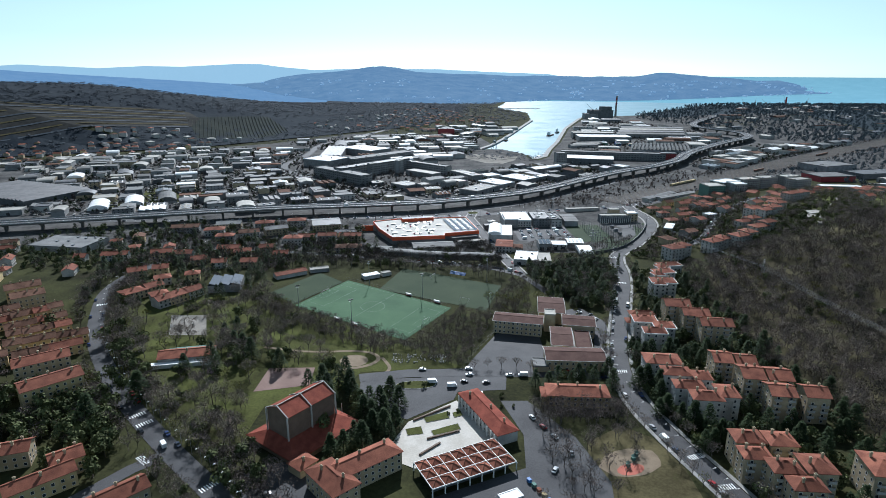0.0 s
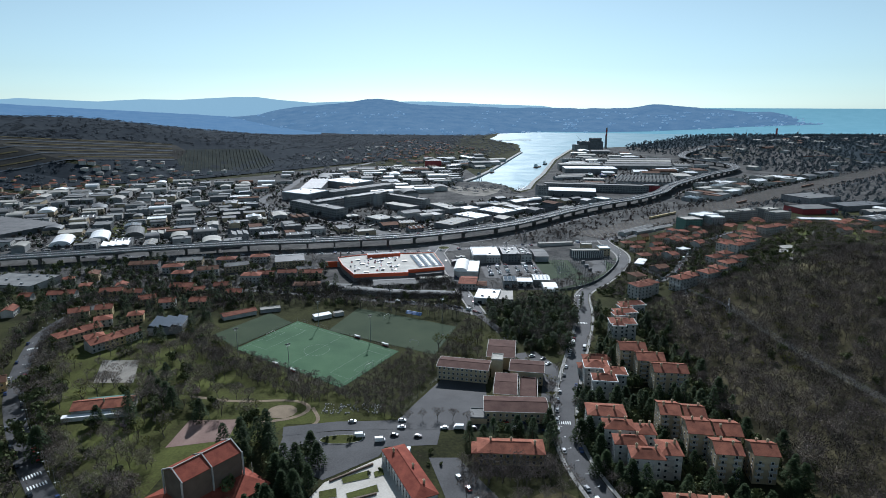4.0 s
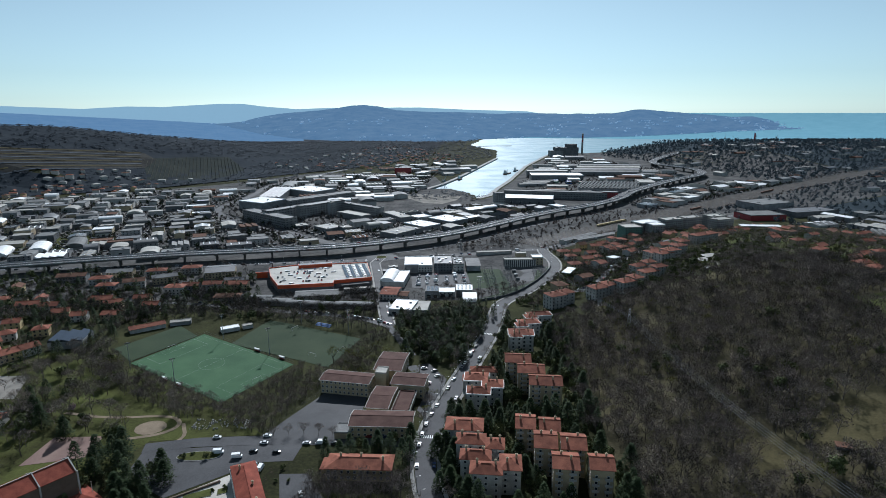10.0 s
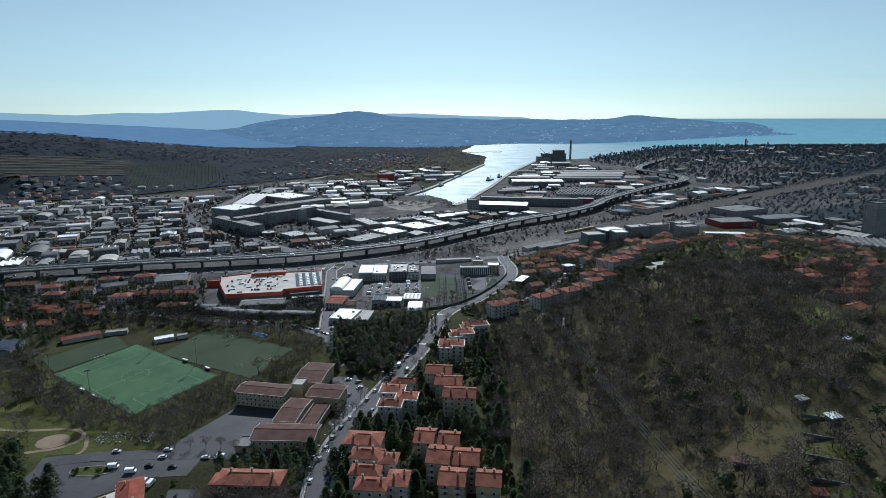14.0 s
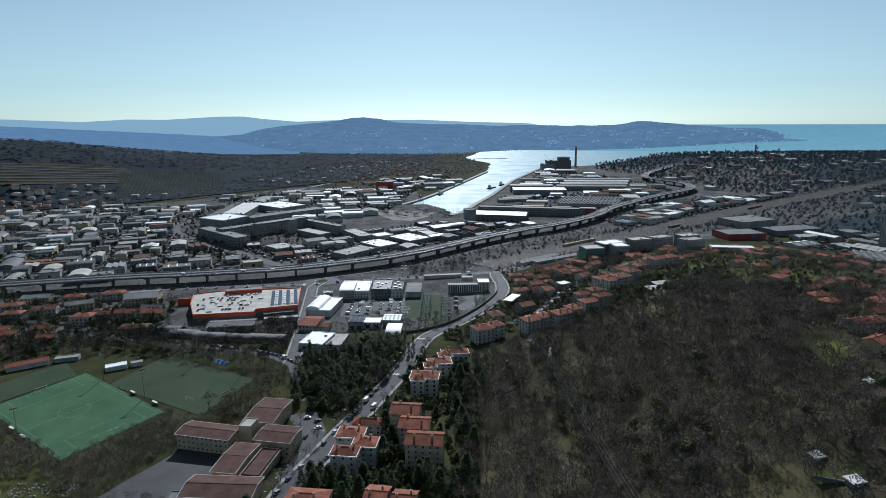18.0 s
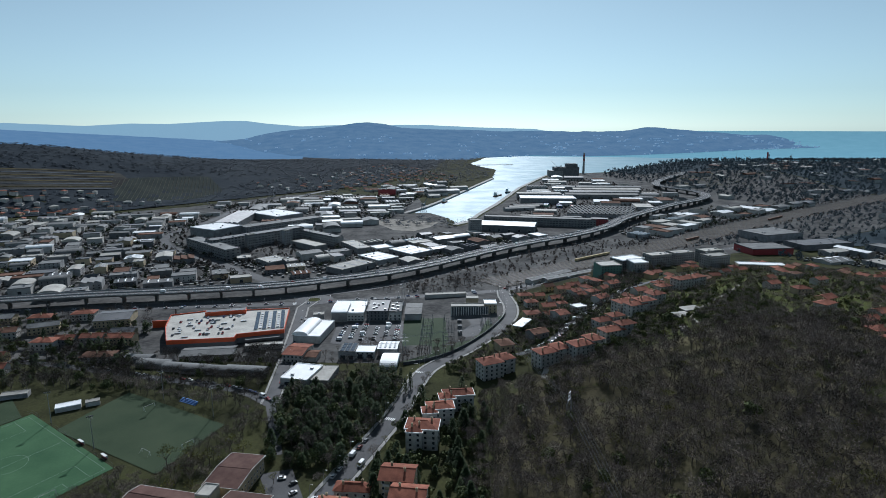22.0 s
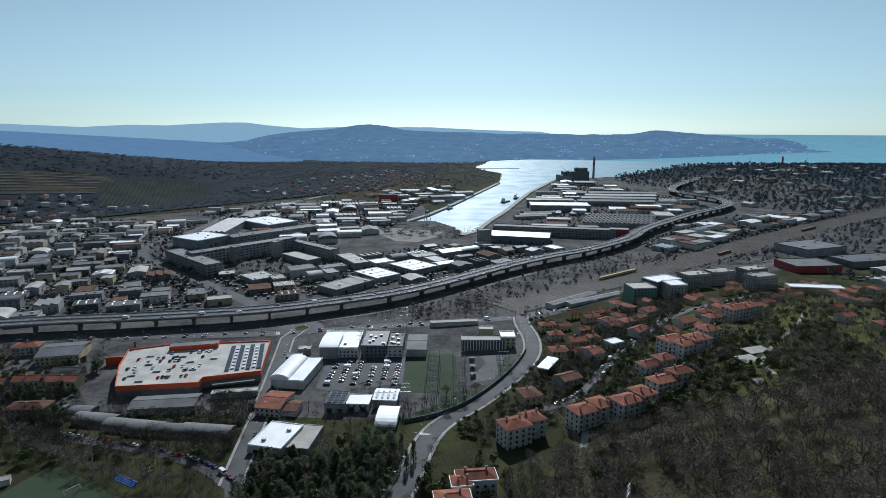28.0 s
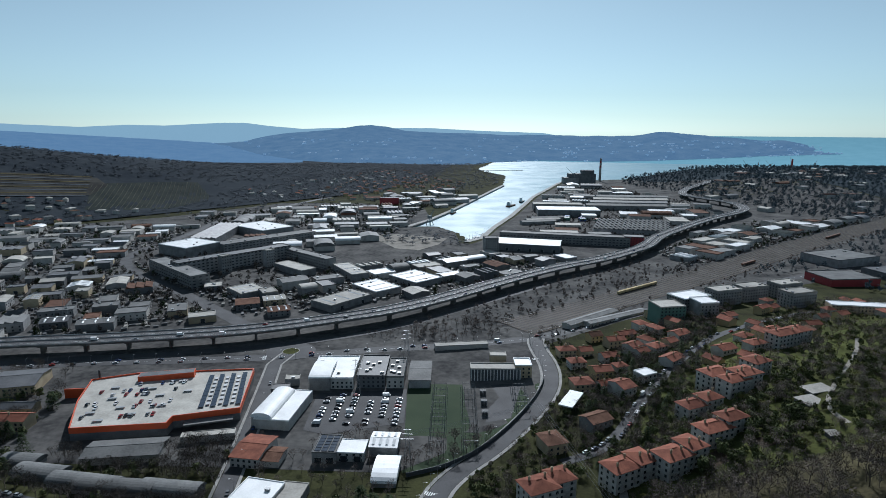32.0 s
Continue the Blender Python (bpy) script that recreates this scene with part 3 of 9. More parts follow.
for k in range(5):
    u = k * 12.5
    sheet("garden_terrace", [(338 - u * 0.45, 290 - u), (352 - u * 0.45, 284 - u), (350 - u * 0.5, 275 - u), (334 - u * 0.5, 281 - u)], M["grass"] if k % 2 == 0 else M["litter"], 0.14, "terraced garden plot on the far flank of the hill", "garden", 5.0)
    wall = Shape().box(-9, -0.3, -0.6, 9, 0.3, 1.1).link("garden_wall", M["wall_dark"])
    wall.matrix_basis = pose(342 - u * 0.5, 277.5 - u, ground_z(342 - u * 0.5, 277.5 - u), 0, 0, -22)
    tagged(wall, "low dark stone wall between garden terraces", "wall", "garden terrace walls")
ribbon("slope_path", rounded([(366, 540), (367, 552), (371, 566), (389, 589), (411, 614), (444, 652), (470, 690)]), 2.6, M["court"], 0.18, "pale gravel path up the garden slope", "path")
ribbon("hill_track", rounded([(246, 500), (252, 520), (250, 545)]), 4.0, M["court"], 0.17, "pale dirt track beside the flats", "path")

# garden plots on the eastern slope
plot_rnd = random.Random(31)
M["earth"] = material("dug_earth", (0.035, 0.027, 0.02), (0.075, 0.06, 0.044), 0.1, 0.95, 0.05, 1.2, gloss=0.03)
for x, y, w, d, turn, m in ((372, 600, 22, 30, 20, "grass"), (398, 628, 24, 16, 25, "grass"), (430, 612, 20, 26, 15, "earth"), (352, 566, 16, 12, 30, "grass"), (330, 540, 18, 11, 10, "earth"), (385, 560, 26, 14, 12, "grass"), (412, 570, 14, 18, 15, "earth"), (440, 560, 24, 18, 15, "grass"), (470, 600, 26, 20, 10, "grass"), (455, 650, 18, 24, 22, "earth"), (420, 668, 22, 16, 25, "grass"), (490, 640, 20, 22, 12, "grass"), (360, 532, 20, 12, 5, "grass"), (300, 534, 16, 12, 18, "earth"), (510, 560, 28, 18, 8, "grass"), (540, 610, 22, 18, 8, "earth"), (276, 548, 14, 12, 30, "grass"), (258, 538, 10, 9, 30, "grass")):
    c, s = math.cos(radians(turn)), math.sin(radians(turn))
    sheet("garden_plot", [(x + u * w / 2 * c - q * d / 2 * s, y + u * w / 2 * s + q * d / 2 * c) for u, q in ((-1, -1), (0.9, -1.1), (1.1, 1), (-0.9, 0.9))], M[m], 0.12, "green garden lawn on the slope" if m == "grass" else "dug brown vegetable plot on the slope", "garden", 7.0)

M["chalk"] = paint("faded_pitch_line", (0.22, 0.29, 0.23), 0.9)


# pitches
def pitch(name, o, e, n, long, wide, mat, label, lines=True):
    """A playing field: o its near corner, e and n unit ways along its length and its width."""
    o, e, n = Vector(o), Vector(e).normalized(), Vector(n).normalized()
    at = lambda u, w: tuple(o + e * u + n * w)
    root = sheet(name, [at(0, 0), at(long, 0), at(long, wide), at(0, wide)], mat, 0.25, label, "football pitch", 9.0)
    if not lines:
        return root, at

    def stroke(u0, w0, u1, w1):
        a, b = Vector(at(u0, w0)), Vector(at(u1, w1))
        s = (b - a).normalized().orthogonal() * 0.07
        v = [(*(a + s), 0), (*(b + s), 0), (*(b - s), 0), (*(a - s), 0)]
        v = [(x, y, ground_z(x, y) + 0.29) for x, y, _ in v]
        link_mesh("pitch_line", v, [(0, 1, 2, 3)], M["chalk"], root)
    m = 3.0
    L, B = long - m, wide - m
    for s in ((m, m, L, m), (m, B, L, B), (m, m, m, B), (L, m, L, B), (long / 2, m, long / 2, B)):
        stroke(*s)
    for u, k in ((m, 1), (L, -1)):
        for depth, half in ((16.5, 20.1), (5.5, 9.1)):
            stroke(u + k * depth, wide / 2 - half, u + k * depth, wide / 2 + half)
            for q in (-half, half):
                stroke(u, wide / 2 + q, u + k * depth, wide / 2 + q)
    ring = [(long / 2 + 9.15 * math.cos(a * 0.2618), wide / 2 + 9.15 * math.sin(a * 0.2618)) for a in range(25)]
    for (a, b), (c, d) in zip(ring, ring[1:]):
        stroke(a, b, c, d)
    return root, at


E1, N1 = (-84.0, 58.0), (31.0, 55.0)
main_pitch, MAIN = pitch("main_pitch", (-24.3, 342.3), E1, N1, 102, 62, M["turf"], "bright green artificial turf football pitch with white lines")
second_pitch, SECOND = pitch("second_pitch", (31, 391), (-82, 44), (16, 52), 92, 54, M["turf_old"], "dull green worn football pitch", lines=False)
third_pitch, THIRD = pitch("training_pitch", (-110, 403), (-24, 24), (30, 49), 33, 55, M["turf_old"], "small worn green training pitch", lines=False)


# ---- buildings ----
def window_mesh(w, h, name="window"):
    s = Shape()
    d = 0.06
    b = 0.10
    for x0, z0, x1, z1 in ((-w / 2, 0, w / 2, b), (-w / 2, h - b, w / 2, h), (-w / 2, b, -w / 2 + b, h - b), (w / 2 - b, b, w / 2, h - b)):
        s.box(x0, -d, z0, x1, 0.02, z1, True)
    k = len(s.f)
    s.box(-w / 2 + b, -0.02, b, w / 2 - b, 0.01, h - b)
    me = bpy.data.meshes.new(name)
    me.from_pydata(s.v, [], s.f)
    me.materials.append(M["trim"])
    me.materials.append(M["glass"])
    me.polygons.foreach_set("material_index", [0 if i < k else 1 for i in range(len(s.f))])
    return me


WIN = window_mesh(1.3, 1.5)
WIN_WIDE = window_mesh(3.0, 1.4)
DOOR_BIG = window_mesh(4.0, 4.2, "door")


def chimney_mesh():
    s = Shape().box(-0.45, -0.35, -1.2, 0.45, 0.35, 1.3).box(-0.6, -0.5, 1.3, 0.6, 0.5, 1.5, True).box(-0.3, -0.2, 1.5, 0.3, 0.2, 1.85)
    me = bpy.data.meshes.new("chimney")
    me.from_pydata(s.v, [], s.f)
    me.materials.append(M["wall_cream"])
    return me


CHIMNEY = chimney_mesh()


def vent_mesh():
    s = Shape().box(-1.1, -0.8, 0, 1.1, 0.8, 1.1).box(-1.25, -0.95, 1.1, 1.25, 0.95, 1.25, True)
    me = bpy.data.meshes.new("roof_vent")
    me.from_pydata(s.v, [], s.f)
    me.materials.append(M["steel"])
    return me


VENT = vent_mesh()
_skylights = {}


def skylight_mesh(length):
    key = round(length)
    if key not in _skylights:
        s = Shape()
        s.add([(-key / 2, -0.9, 0), (key / 2, -0.9, 0), (key / 2, 0, 0.6), (-key / 2, 0, 0.6), (key / 2, 0.9, 0), (-key / 2, 0.9, 0)], [(0, 1, 2, 3), (3, 2, 4, 5), (0, 3, 5), (1, 4, 2)])
        me = bpy.data.meshes.new("skylight")
        me.from_pydata(s.v, [], s.f)
        me.materials.append(M["roof_white"])
        _skylights[key] = me
    return _skylights[key]


def roof_shape(kind, w, d, h, rise, over=0.6, thick=0.22):
    s = Shape()
    a, b = w / 2 + over, d / 2 + over
    lo = h - rise * over / (d / 2)
    if kind == "gable":
        for dz in (0,):
            top = [(-a, -b, lo), (a, -b, lo), (a, 0, h + rise), (-a, 0, h + rise), (a, b, lo), (-a, b, lo)]
            t = [(x, y, z + thick) for x, y, z in top]
            s.add(t + top, [(0, 1, 2, 3), (3, 2, 4, 5), (7, 6, 9, 8), (8, 9, 11, 10), (0, 6, 7, 1), (4, 10, 11, 5), (0, 3, 9, 6), (3, 5, 11, 9), (1, 7, 8, 2), (2, 8, 10, 4)])
        # tile courses stand out as low ribs, and the ridge is capped
        s.box(-a, -0.22, h + rise + thick - 0.1, a, 0.22, h + rise + thick + 0.12)
    elif kind == "hip":
        r = max(a - b, 0.3)
        base = [(-a, -b, lo), (a, -b, lo), (a, b, lo), (-a, b, lo)]
        t = [(x, y, z + thick) for x, y, z in base] + [(-r, 0, h + rise), (r, 0, h + rise)]
        s.add(t + base, [(0, 1, 5, 4), (1, 2, 5), (2, 3, 4, 5), (3, 0, 4), (0, 6, 7, 1), (1, 7, 8, 2), (2, 8, 9, 3), (3, 9, 6, 0), (9, 8, 7, 6)])
        s.box(-r, -0.2, h + rise - 0.1, r, 0.2, h + rise + 0.14)
    elif kind == "flat":
        e = 0.35
        s.box(-w / 2 + e, -d / 2 + e, h - 0.1, w / 2 - e, d / 2 - e, h + 0.12)
        for x0, y0, x1, y1 in ((-w / 2, -d / 2, w / 2, -d / 2 + e), (-w / 2, d / 2 - e, w / 2, d / 2), (-w / 2, -d / 2 + e, -w / 2 + e, d / 2 - e), (w / 2 - e, -d / 2 + e, w / 2, d / 2 - e)):
            s.box(x0 - 0.05 * (x0 < 0), y0 - 0.05 * (y0 < 0), h - 0.3, x1 + 0.05 * (x1 > 0), y1 + 0.05 * (y1 > 0), h + rise, True)
    elif kind == "barrel":
        n = 10
        pts = [(b * -math.cos(math.pi * i / n), h - 0.05 + rise * math.sin(math.pi * i / n)) for i in range(n + 1)]
        v = [(-a, y, z) for y, z in pts] + [(a, y, z) for y, z in pts] + [(-a, y * 0.97, z - 0.2) for y, z in pts] + [(a, y * 0.97, z - 0.2) for y, z in pts]
        m = n + 1
        f = [(i, m + i, m + i + 1, i + 1) for i in range(n)] + [(2 * m + i + 1, 3 * m + i + 1, 3 * m + i, 2 * m + i) for i in range(n)]
        f += [tuple(range(m)), tuple(range(2 * m - 1, m - 1, -1))]
        s.add(v, [q[::-1] for q in f])
    elif kind == "saw":
        n = max(2, round(w / 8))
        t = w / n
        line = [(-w / 2, h - 0.3)]
        for i in range(n):
            x0 = -w / 2 + i * t
            line += [(x0, h), (x0 + t * 0.15, h + rise), (x0 + t * 0.98, h)]
        line += [(w / 2, h - 0.3)]
        m = len(line)
        v = [(px_, -d / 2, z) for px_, z in line] + [(px_, d / 2, z) for px_, z in line]
        s.add(v, [(i, m + i, m + i + 1, i + 1)[::-1] for i in range(m - 1)] + [tuple(range(m))[::-1], tuple(range(m, 2 * m))])
    elif kind == "shed":
        v = [(-a, -b, h), (a, -b, h), (a, b, h + rise), (-a, b, h + rise)]
        s.add([(x, y, z + thick) for x, y, z in v] + v, [(0, 1, 2, 3), (7, 6, 5, 4), (0, 4, 5, 1), (1, 5, 6, 2), (2, 6, 7, 3), (3, 7, 4, 0)])
    return s


def walls(w, d, h, kind, rise):
    s = Shape()
    x, y = w / 2, d / 2
    s.box(-x, -y, -2.0, x, y, h if kind != "flat" else h - 0.12)
    if kind == "gable":
        s.add([(-x, -y, h), (-x, y, h), (-x, 0, h + rise), (x, -y, h), (x, y, h), (x, 0, h + rise)], [(0, 2, 1), (3, 4, 5)])
    if kind == "shed":
        s.add([(-x, -y, h), (-x, y, h), (-x, y, h + rise), (x, -y, h), (x, y, h), (x, y, h + rise)], [(0, 2, 1), (3, 4, 5), (1, 2, 5, 4)])
    return s


def facade(parent, me, w, d, h, sides, pitch_x, first, storey, rows, width):
    """Windows in rows on the named sides: pieces of their own near the flight, joined by side far off."""
    far_off = parent.location.y > 395 or parent.location.x > 215
    for side in sides:
        joined = Shape()
        span = w if side in "sn" else d
        n = max(1, int((span - 1.0) / pitch_x))
        for r in range(rows):
            z = first + r * storey
            if z + 1.6 > h:
                break
            for i in range(n):
                u = (i + 0.5) / n * span - span / 2
                m = {"s": pose(u, -d / 2, z), "n": pose(u, d / 2, z, 0, 0, 180), "w": pose(-w / 2, u, z, 0, 0, -90), "e": pose(w / 2, u, z, 0, 0, 90)}[side]
                if not far_off:
                    again("window", me, parent, m)
                    continue
                hw, hh = (1.5, 1.4) if me is WIN_WIDE else (0.65, 1.5)
                joined.add([m @ Vector(p) for p in ((-hw, -0.05, 0), (hw, -0.05, 0), (hw, -0.05, hh), (-hw, -0.05, hh), (-hw, 0.02, 0), (hw, 0.02, 0), (hw, 0.02, hh), (-hw, 0.02, hh))], [(0, 1, 2, 3), (0, 4, 5, 1), (2, 6, 7, 3), (1, 5, 6, 2), (0, 3, 7, 4)])
        if joined.f:
            tagged(joined.link("window_band", M["glass"], parent), kind="stuff")


def building(name, x, y, w, d, turn, h, roof="flat", rise=1.0, wall="wall_grey", top="roof_grey", label="", category="building", group="", windows="", pitch_x=3.0, storey=3.0, rows=9, chimneys=0, vents=0, skylights=0, doors=0, band=None, wide=False, keep=True, lift=0.0, solar=False):
    c, s = math.cos(radians(turn)), math.sin(radians(turn))
    z = min(ground_z(x + a * w / 2 * c - b * d / 2 * s, y + a * w / 2 * s + b * d / 2 * c) for a in (-1, 1) for b in (-1, 1)) + lift
    if y > 690 and name in ("industrial_hall", "village_house"):
        root = walls(w, d, h, roof, rise).link(name, M[wall])
        root.matrix_basis = pose(x, y, z, 0, 0, turn)
        tagged(root, label, category, group)
    else:
        root = thing(name, x, y, z, turn, label, category, group)
        walls(w, d, h, roof, rise).link("wall", M[wall], root)
    rf = roof_shape(roof, w, d, h, rise).link("roof", M[top], root)
    if windows:
        facade(root, WIN_WIDE if wide else WIN, w, d, h, windows, pitch_x, 1.0, storey, rows, 1.3)
    rnd = random.Random(int(x * 13 + y * 7))
    for i in range(chimneys):
        u = (i + 0.5) / chimneys * w - w / 2 + rnd.uniform(-1, 1)
        q = rnd.choice((-1, 1)) * d * rnd.uniform(0.08, 0.2)
        zz = h + rise * (1 - abs(q) / (d / 2)) + 0.3 if roof in ("gable", "hip") else h + 1.2
        again("chimney", CHIMNEY, root, pose(max(-w / 2 + 2, min(w / 2 - 2, u)), q, zz))
    for i in range(vents):
        again("roof_vent", VENT, root, pose(rnd.uniform(-0.4, 0.4) * w, rnd.uniform(-0.38, 0.38) * d, h + 0.1))
    for i in range(skylights):
        u = (i + 0.5) / skylights * w - w / 2
        if roof == "flat":
            again("skylight", skylight_mesh(d * 0.7), root, pose(u, 0, h + 0.1, 0, 0, 90))
        else:
            for q in (-1, 1):
                sl = math.degrees(math.atan2(rise, d / 2))
                again("skylight", skylight_mesh(d * 0.32), root, pose(u, q * d / 4, h + rise / 2 + 0.25) @ pose(0, 0, 0, -q * sl, 0, 0) @ pose(0, 0, 0, 0, 0, 90))
    for i in range(doors):
        u = (i + 0.5) / doors * w - w / 2
        again("door", DOOR_BIG, root, pose(u, -d / 2, 0.05))
    if band:
        sh = Shape()
        e = 0.12
        for x0, y0, x1, y1 in ((-w / 2 - e, -d / 2 - e, w / 2 + e, -d / 2), (-w / 2 - e, d / 2, w / 2 + e, d / 2 + e), (-w / 2 - e, -d / 2, -w / 2, d / 2), (w / 2, -d / 2, w / 2 + e, d / 2)):
            sh.box(x0, y0, h * 0.55, x1, y1, h + rise + 0.05, True)
        sh.link("fascia", M[band], root, "coloured fascia band")
    if keep:
        TAKEN.append((x, y, math.hypot(w, d) / 2 + 1.0, w / 2 + 1.5, d / 2 + 1.5, turn))
    return root


def balcony_mesh():
    s = Shape().box(-1.6, -1.1, -0.15, 1.6, 0, 0, True).box(-1.6, -1.1, 0, 1.6, -1.02, 1.0, True).box(-1.6, -1.02, 0, -1.52, 0, 1.0, True).box(1.52, -1.02, 0, 1.6, 0, 1.0, True)
    me = bpy.data.meshes.new("balcony")
    me.from_pydata(s.v, [], s.f)
    me.materials.append(M["wall_white"])
    return me


BALCONY = balcony_mesh()
FLATS = "apartment blocks on the slope"


def apartment(x, y, w, d, turn, h, wall="wall_cream", roof="gable", top="tile", white=False, rise=2.6, step=0.0, what="cream"):
    """A stepped block of flats: a main body and a lower wing under tiled roofs."""
    w, d = w * 0.93, d * 0.93
    b = building("apartment_block", x, y, w, d, turn, h, roof, rise, wall, top, "%s rendered flats under a terracotta tiled roof" % what, "apartment block", FLATS, "swe", 3.5, 3.0, 5, chimneys=2)
    for r in range(1, int(h // 3)):
        for q in (-1, 1):
            again("balcony", BALCONY, b, pose(q * w * 0.27, -d / 2, r * 3.0 + 0.6))
    if white:
        sh = Shape()
        for x0, y0, x1, y1 in ((-w / 2 - 0.75, -d / 2 - 0.75, w / 2 + 0.75, -d / 2 - 0.45), (-w / 2 - 0.75, -d / 2 - 0.45, -w / 2 - 0.45, d / 2), (w / 2 + 0.45, -d / 2 - 0.45, w / 2 + 0.75, d / 2)):
            sh.box(x0, y0, h - 0.55, x1, y1, h + 0.1, True)
        sh.link("eaves_trim", M["trim"], b, "white painted eaves")
    return b


# upper row, pairs of gabled bodies
for x, y, w, d, turn, h in (
    (151, 289, 10, 15, -8, 15), (163, 287.5, 10.5, 14, -8, 14),
    (158, 271, 11, 16, -8, 15.5), (171, 269.5, 12, 15, -8, 15),
    (164, 254, 12, 14, -8, 15), (180, 253, 11, 13, -8, 14.5),
    (158, 371, 17, 15, -6, 15), (164, 355, 17, 14, -6, 15), (170, 338.5, 20, 14.5, -6, 15),
):
    apartment(x, y, w, d, turn, h, rise=2.4)
# lower row, hipped, with white eaves
for x, y, w, d, turn, h in (
    (120, 291, 20, 13, -6, 13), (122.5, 277, 15, 10, -6, 13), (134, 272.5, 9, 10, -6, 13), (124, 264, 15, 9, -6, 12.5), (128, 252.5, 15, 10, -6, 13), (139.5, 256.5, 10, 13, -6, 13),
    (130, 350, 15, 12, -6, 12.5), (139, 340.5, 13, 11, -6, 12.5), (130, 331, 14, 10, -6, 12.5),
):
    apartment(x, y, w, d, turn, h, "wall_white", "hip", white=(y > 320), rise=2.2, what="pale")
# nearest group beside the street
for x, y, w, d, turn, h in ((131, 219, 13, 10, -4, 13), (144, 217, 12, 11, -4, 13), (129, 208, 12, 9, -4, 12.5), (136, 199, 12, 10, -4, 13), (149, 199.5, 12, 13, -4, 13.5), (139, 189, 13, 9, -4, 12.5), (174, 198, 13, 17, -10, 14)):
    apartment(x, y, w, d, turn, h, "wall_cream", "hip", rise=2.3)
# down the valley
for x, y, w, d, turn, h, wt in ((167, 421, 19, 13, -5, 13, True), (163, 417, 9, 10, -5, 12.6, True), (176, 445, 17, 11, 8, 12, True), (170, 440, 9, 9, 8, 11.5, True), (187, 463, 20, 10, 8, 11.5, True), (180, 459, 10, 9, 8, 11, True), (136, 372, 18, 8, -4, 7, False), (128, 362, 12, 8, -4, 6, False)):
    apartment(x, y, w, d, turn, h, "wall_white", "hip", white=wt, rise=2.0, what="pale")
for x, y, w, d, turn, h in ((210, 513, 17, 14, 25, 13), (221, 521, 12, 13, 25, 12.5), (251, 526, 17, 13, 28, 12.5), (262, 532, 12, 14, 28, 12.2), (277, 530, 18, 13, 28, 13), (288, 537, 12, 14, 28, 12.6), (305, 551, 20, 12, 25, 12), (317, 558, 16, 11, 25, 12), (307, 583, 17, 11, 25, 10), (318, 588, 14, 11, 25, 10), (333, 615, 20, 13, 25, 13), (347, 607, 17, 14, 25, 13), (338, 601, 18, 12, 25, 12.5), (362, 624, 16, 13, 28, 12), (408, 678, 24, 13, 25, 12), (423, 685, 15, 13, 25, 12)):
    apartment(x, y, w, d, turn, h, "wall_white", "hip", rise=2.2, what="whitish")


# ---- church, market, shops ----
def church():
    c = thing("church", -65, 239, ground_z(-65, 239), 52.7, "brown brick church with folded red tiled roofs and white beams", "church")
    walls(27, 14, 17.5, "gable", 3.2).link("wall", M["brick"], c)
    rf = roof_shape("gable", 27, 14, 17.5, 3.2, 0.4).link("roof", M["tile_red"], c)
    for u in (-13.6, -0.5, 13.6):
        for q in (-1, 1):
            s = Shape()
            s.add([(u - 0.22, q * 7.7, 17.3), (u + 0.22, q * 7.7, 17.3), (u + 0.22, 0, 21.2), (u - 0.22, 0, 21.2), (u - 0.22, q * 7.7, 17.8), (u + 0.22, q * 7.7, 17.8), (u + 0.22, 0, 21.6), (u - 0.22, 0, 21.6)], [(0, 1, 5, 4), (4, 5, 6, 7), (0, 4, 7, 3), (1, 2, 6, 5)])
            s.link("roof_beam", M["wall_white"], c, "white concrete roof beam")
    Shape().box(-14, -0.2, 20.8, 14, 0.2, 21.3, True).link("ridge_beam", M["wall_white"], c, "white concrete ridge beam")
    for u in (-13.9, -0.5, 13.9):
        for q in (-1, 1):
            Shape().box(u - 0.3, q * 7.4 - 0.3, -1, u + 0.3, q * 7.4 + 0.3, 17.6).link("pillar", M["wall_white"], c)
    lo = Shape().box(-19, -17, -2, 19, 15, 3.4).link("lower_wall", M["brick"], c)
    s = Shape()
    s.add([(-20, -18, 3.2), (20, -18, 3.2), (20, 16, 3.2), (-20, 16, 3.2), (-13.4, -7.0, 6.6), (13.4, -7.0, 6.6), (13.4, 7.0, 6.6), (-13.4, 7.0, 6.6)], [(0, 1, 5, 4), (1, 2, 6, 5), (2, 3, 7, 6), (3, 0, 4, 7)])
    s.box(-20, -18, 2.9, 20, 16, 3.2, True)
    s.link("lower_roof", M["tile_red"], c, "low red tiled skirt roof")
    TAKEN.append((-65, 239, 25, 20, 18, 52.7))
    Shape().tube((19, -6, 0), (19, -6, 9), 0.15, 0.1, 6).link("flag_pole", M["trim"], c)


church()
building("parish_chapel", -59, 212, 9, 8, 52, 4.5, "hip", 2.0, "wall_cream", "tile", "small tiled chapel annex beside the church", "chapel", chimneys=1)
building("parish_house", -33, 207.5, 32, 11, 38, 9, "hip", 2.8, "wall_cream", "tile", "long cream parish house with terracotta hip roof", "house", windows="sew", chimneys=3)
building("parish_wing", -43.5, 197, 21, 12, -48, 8.6, "hip", 2.8, "wall_cream", "tile", "cream house wing with terracotta hip roof", "house", windows="sew", chimneys=2)


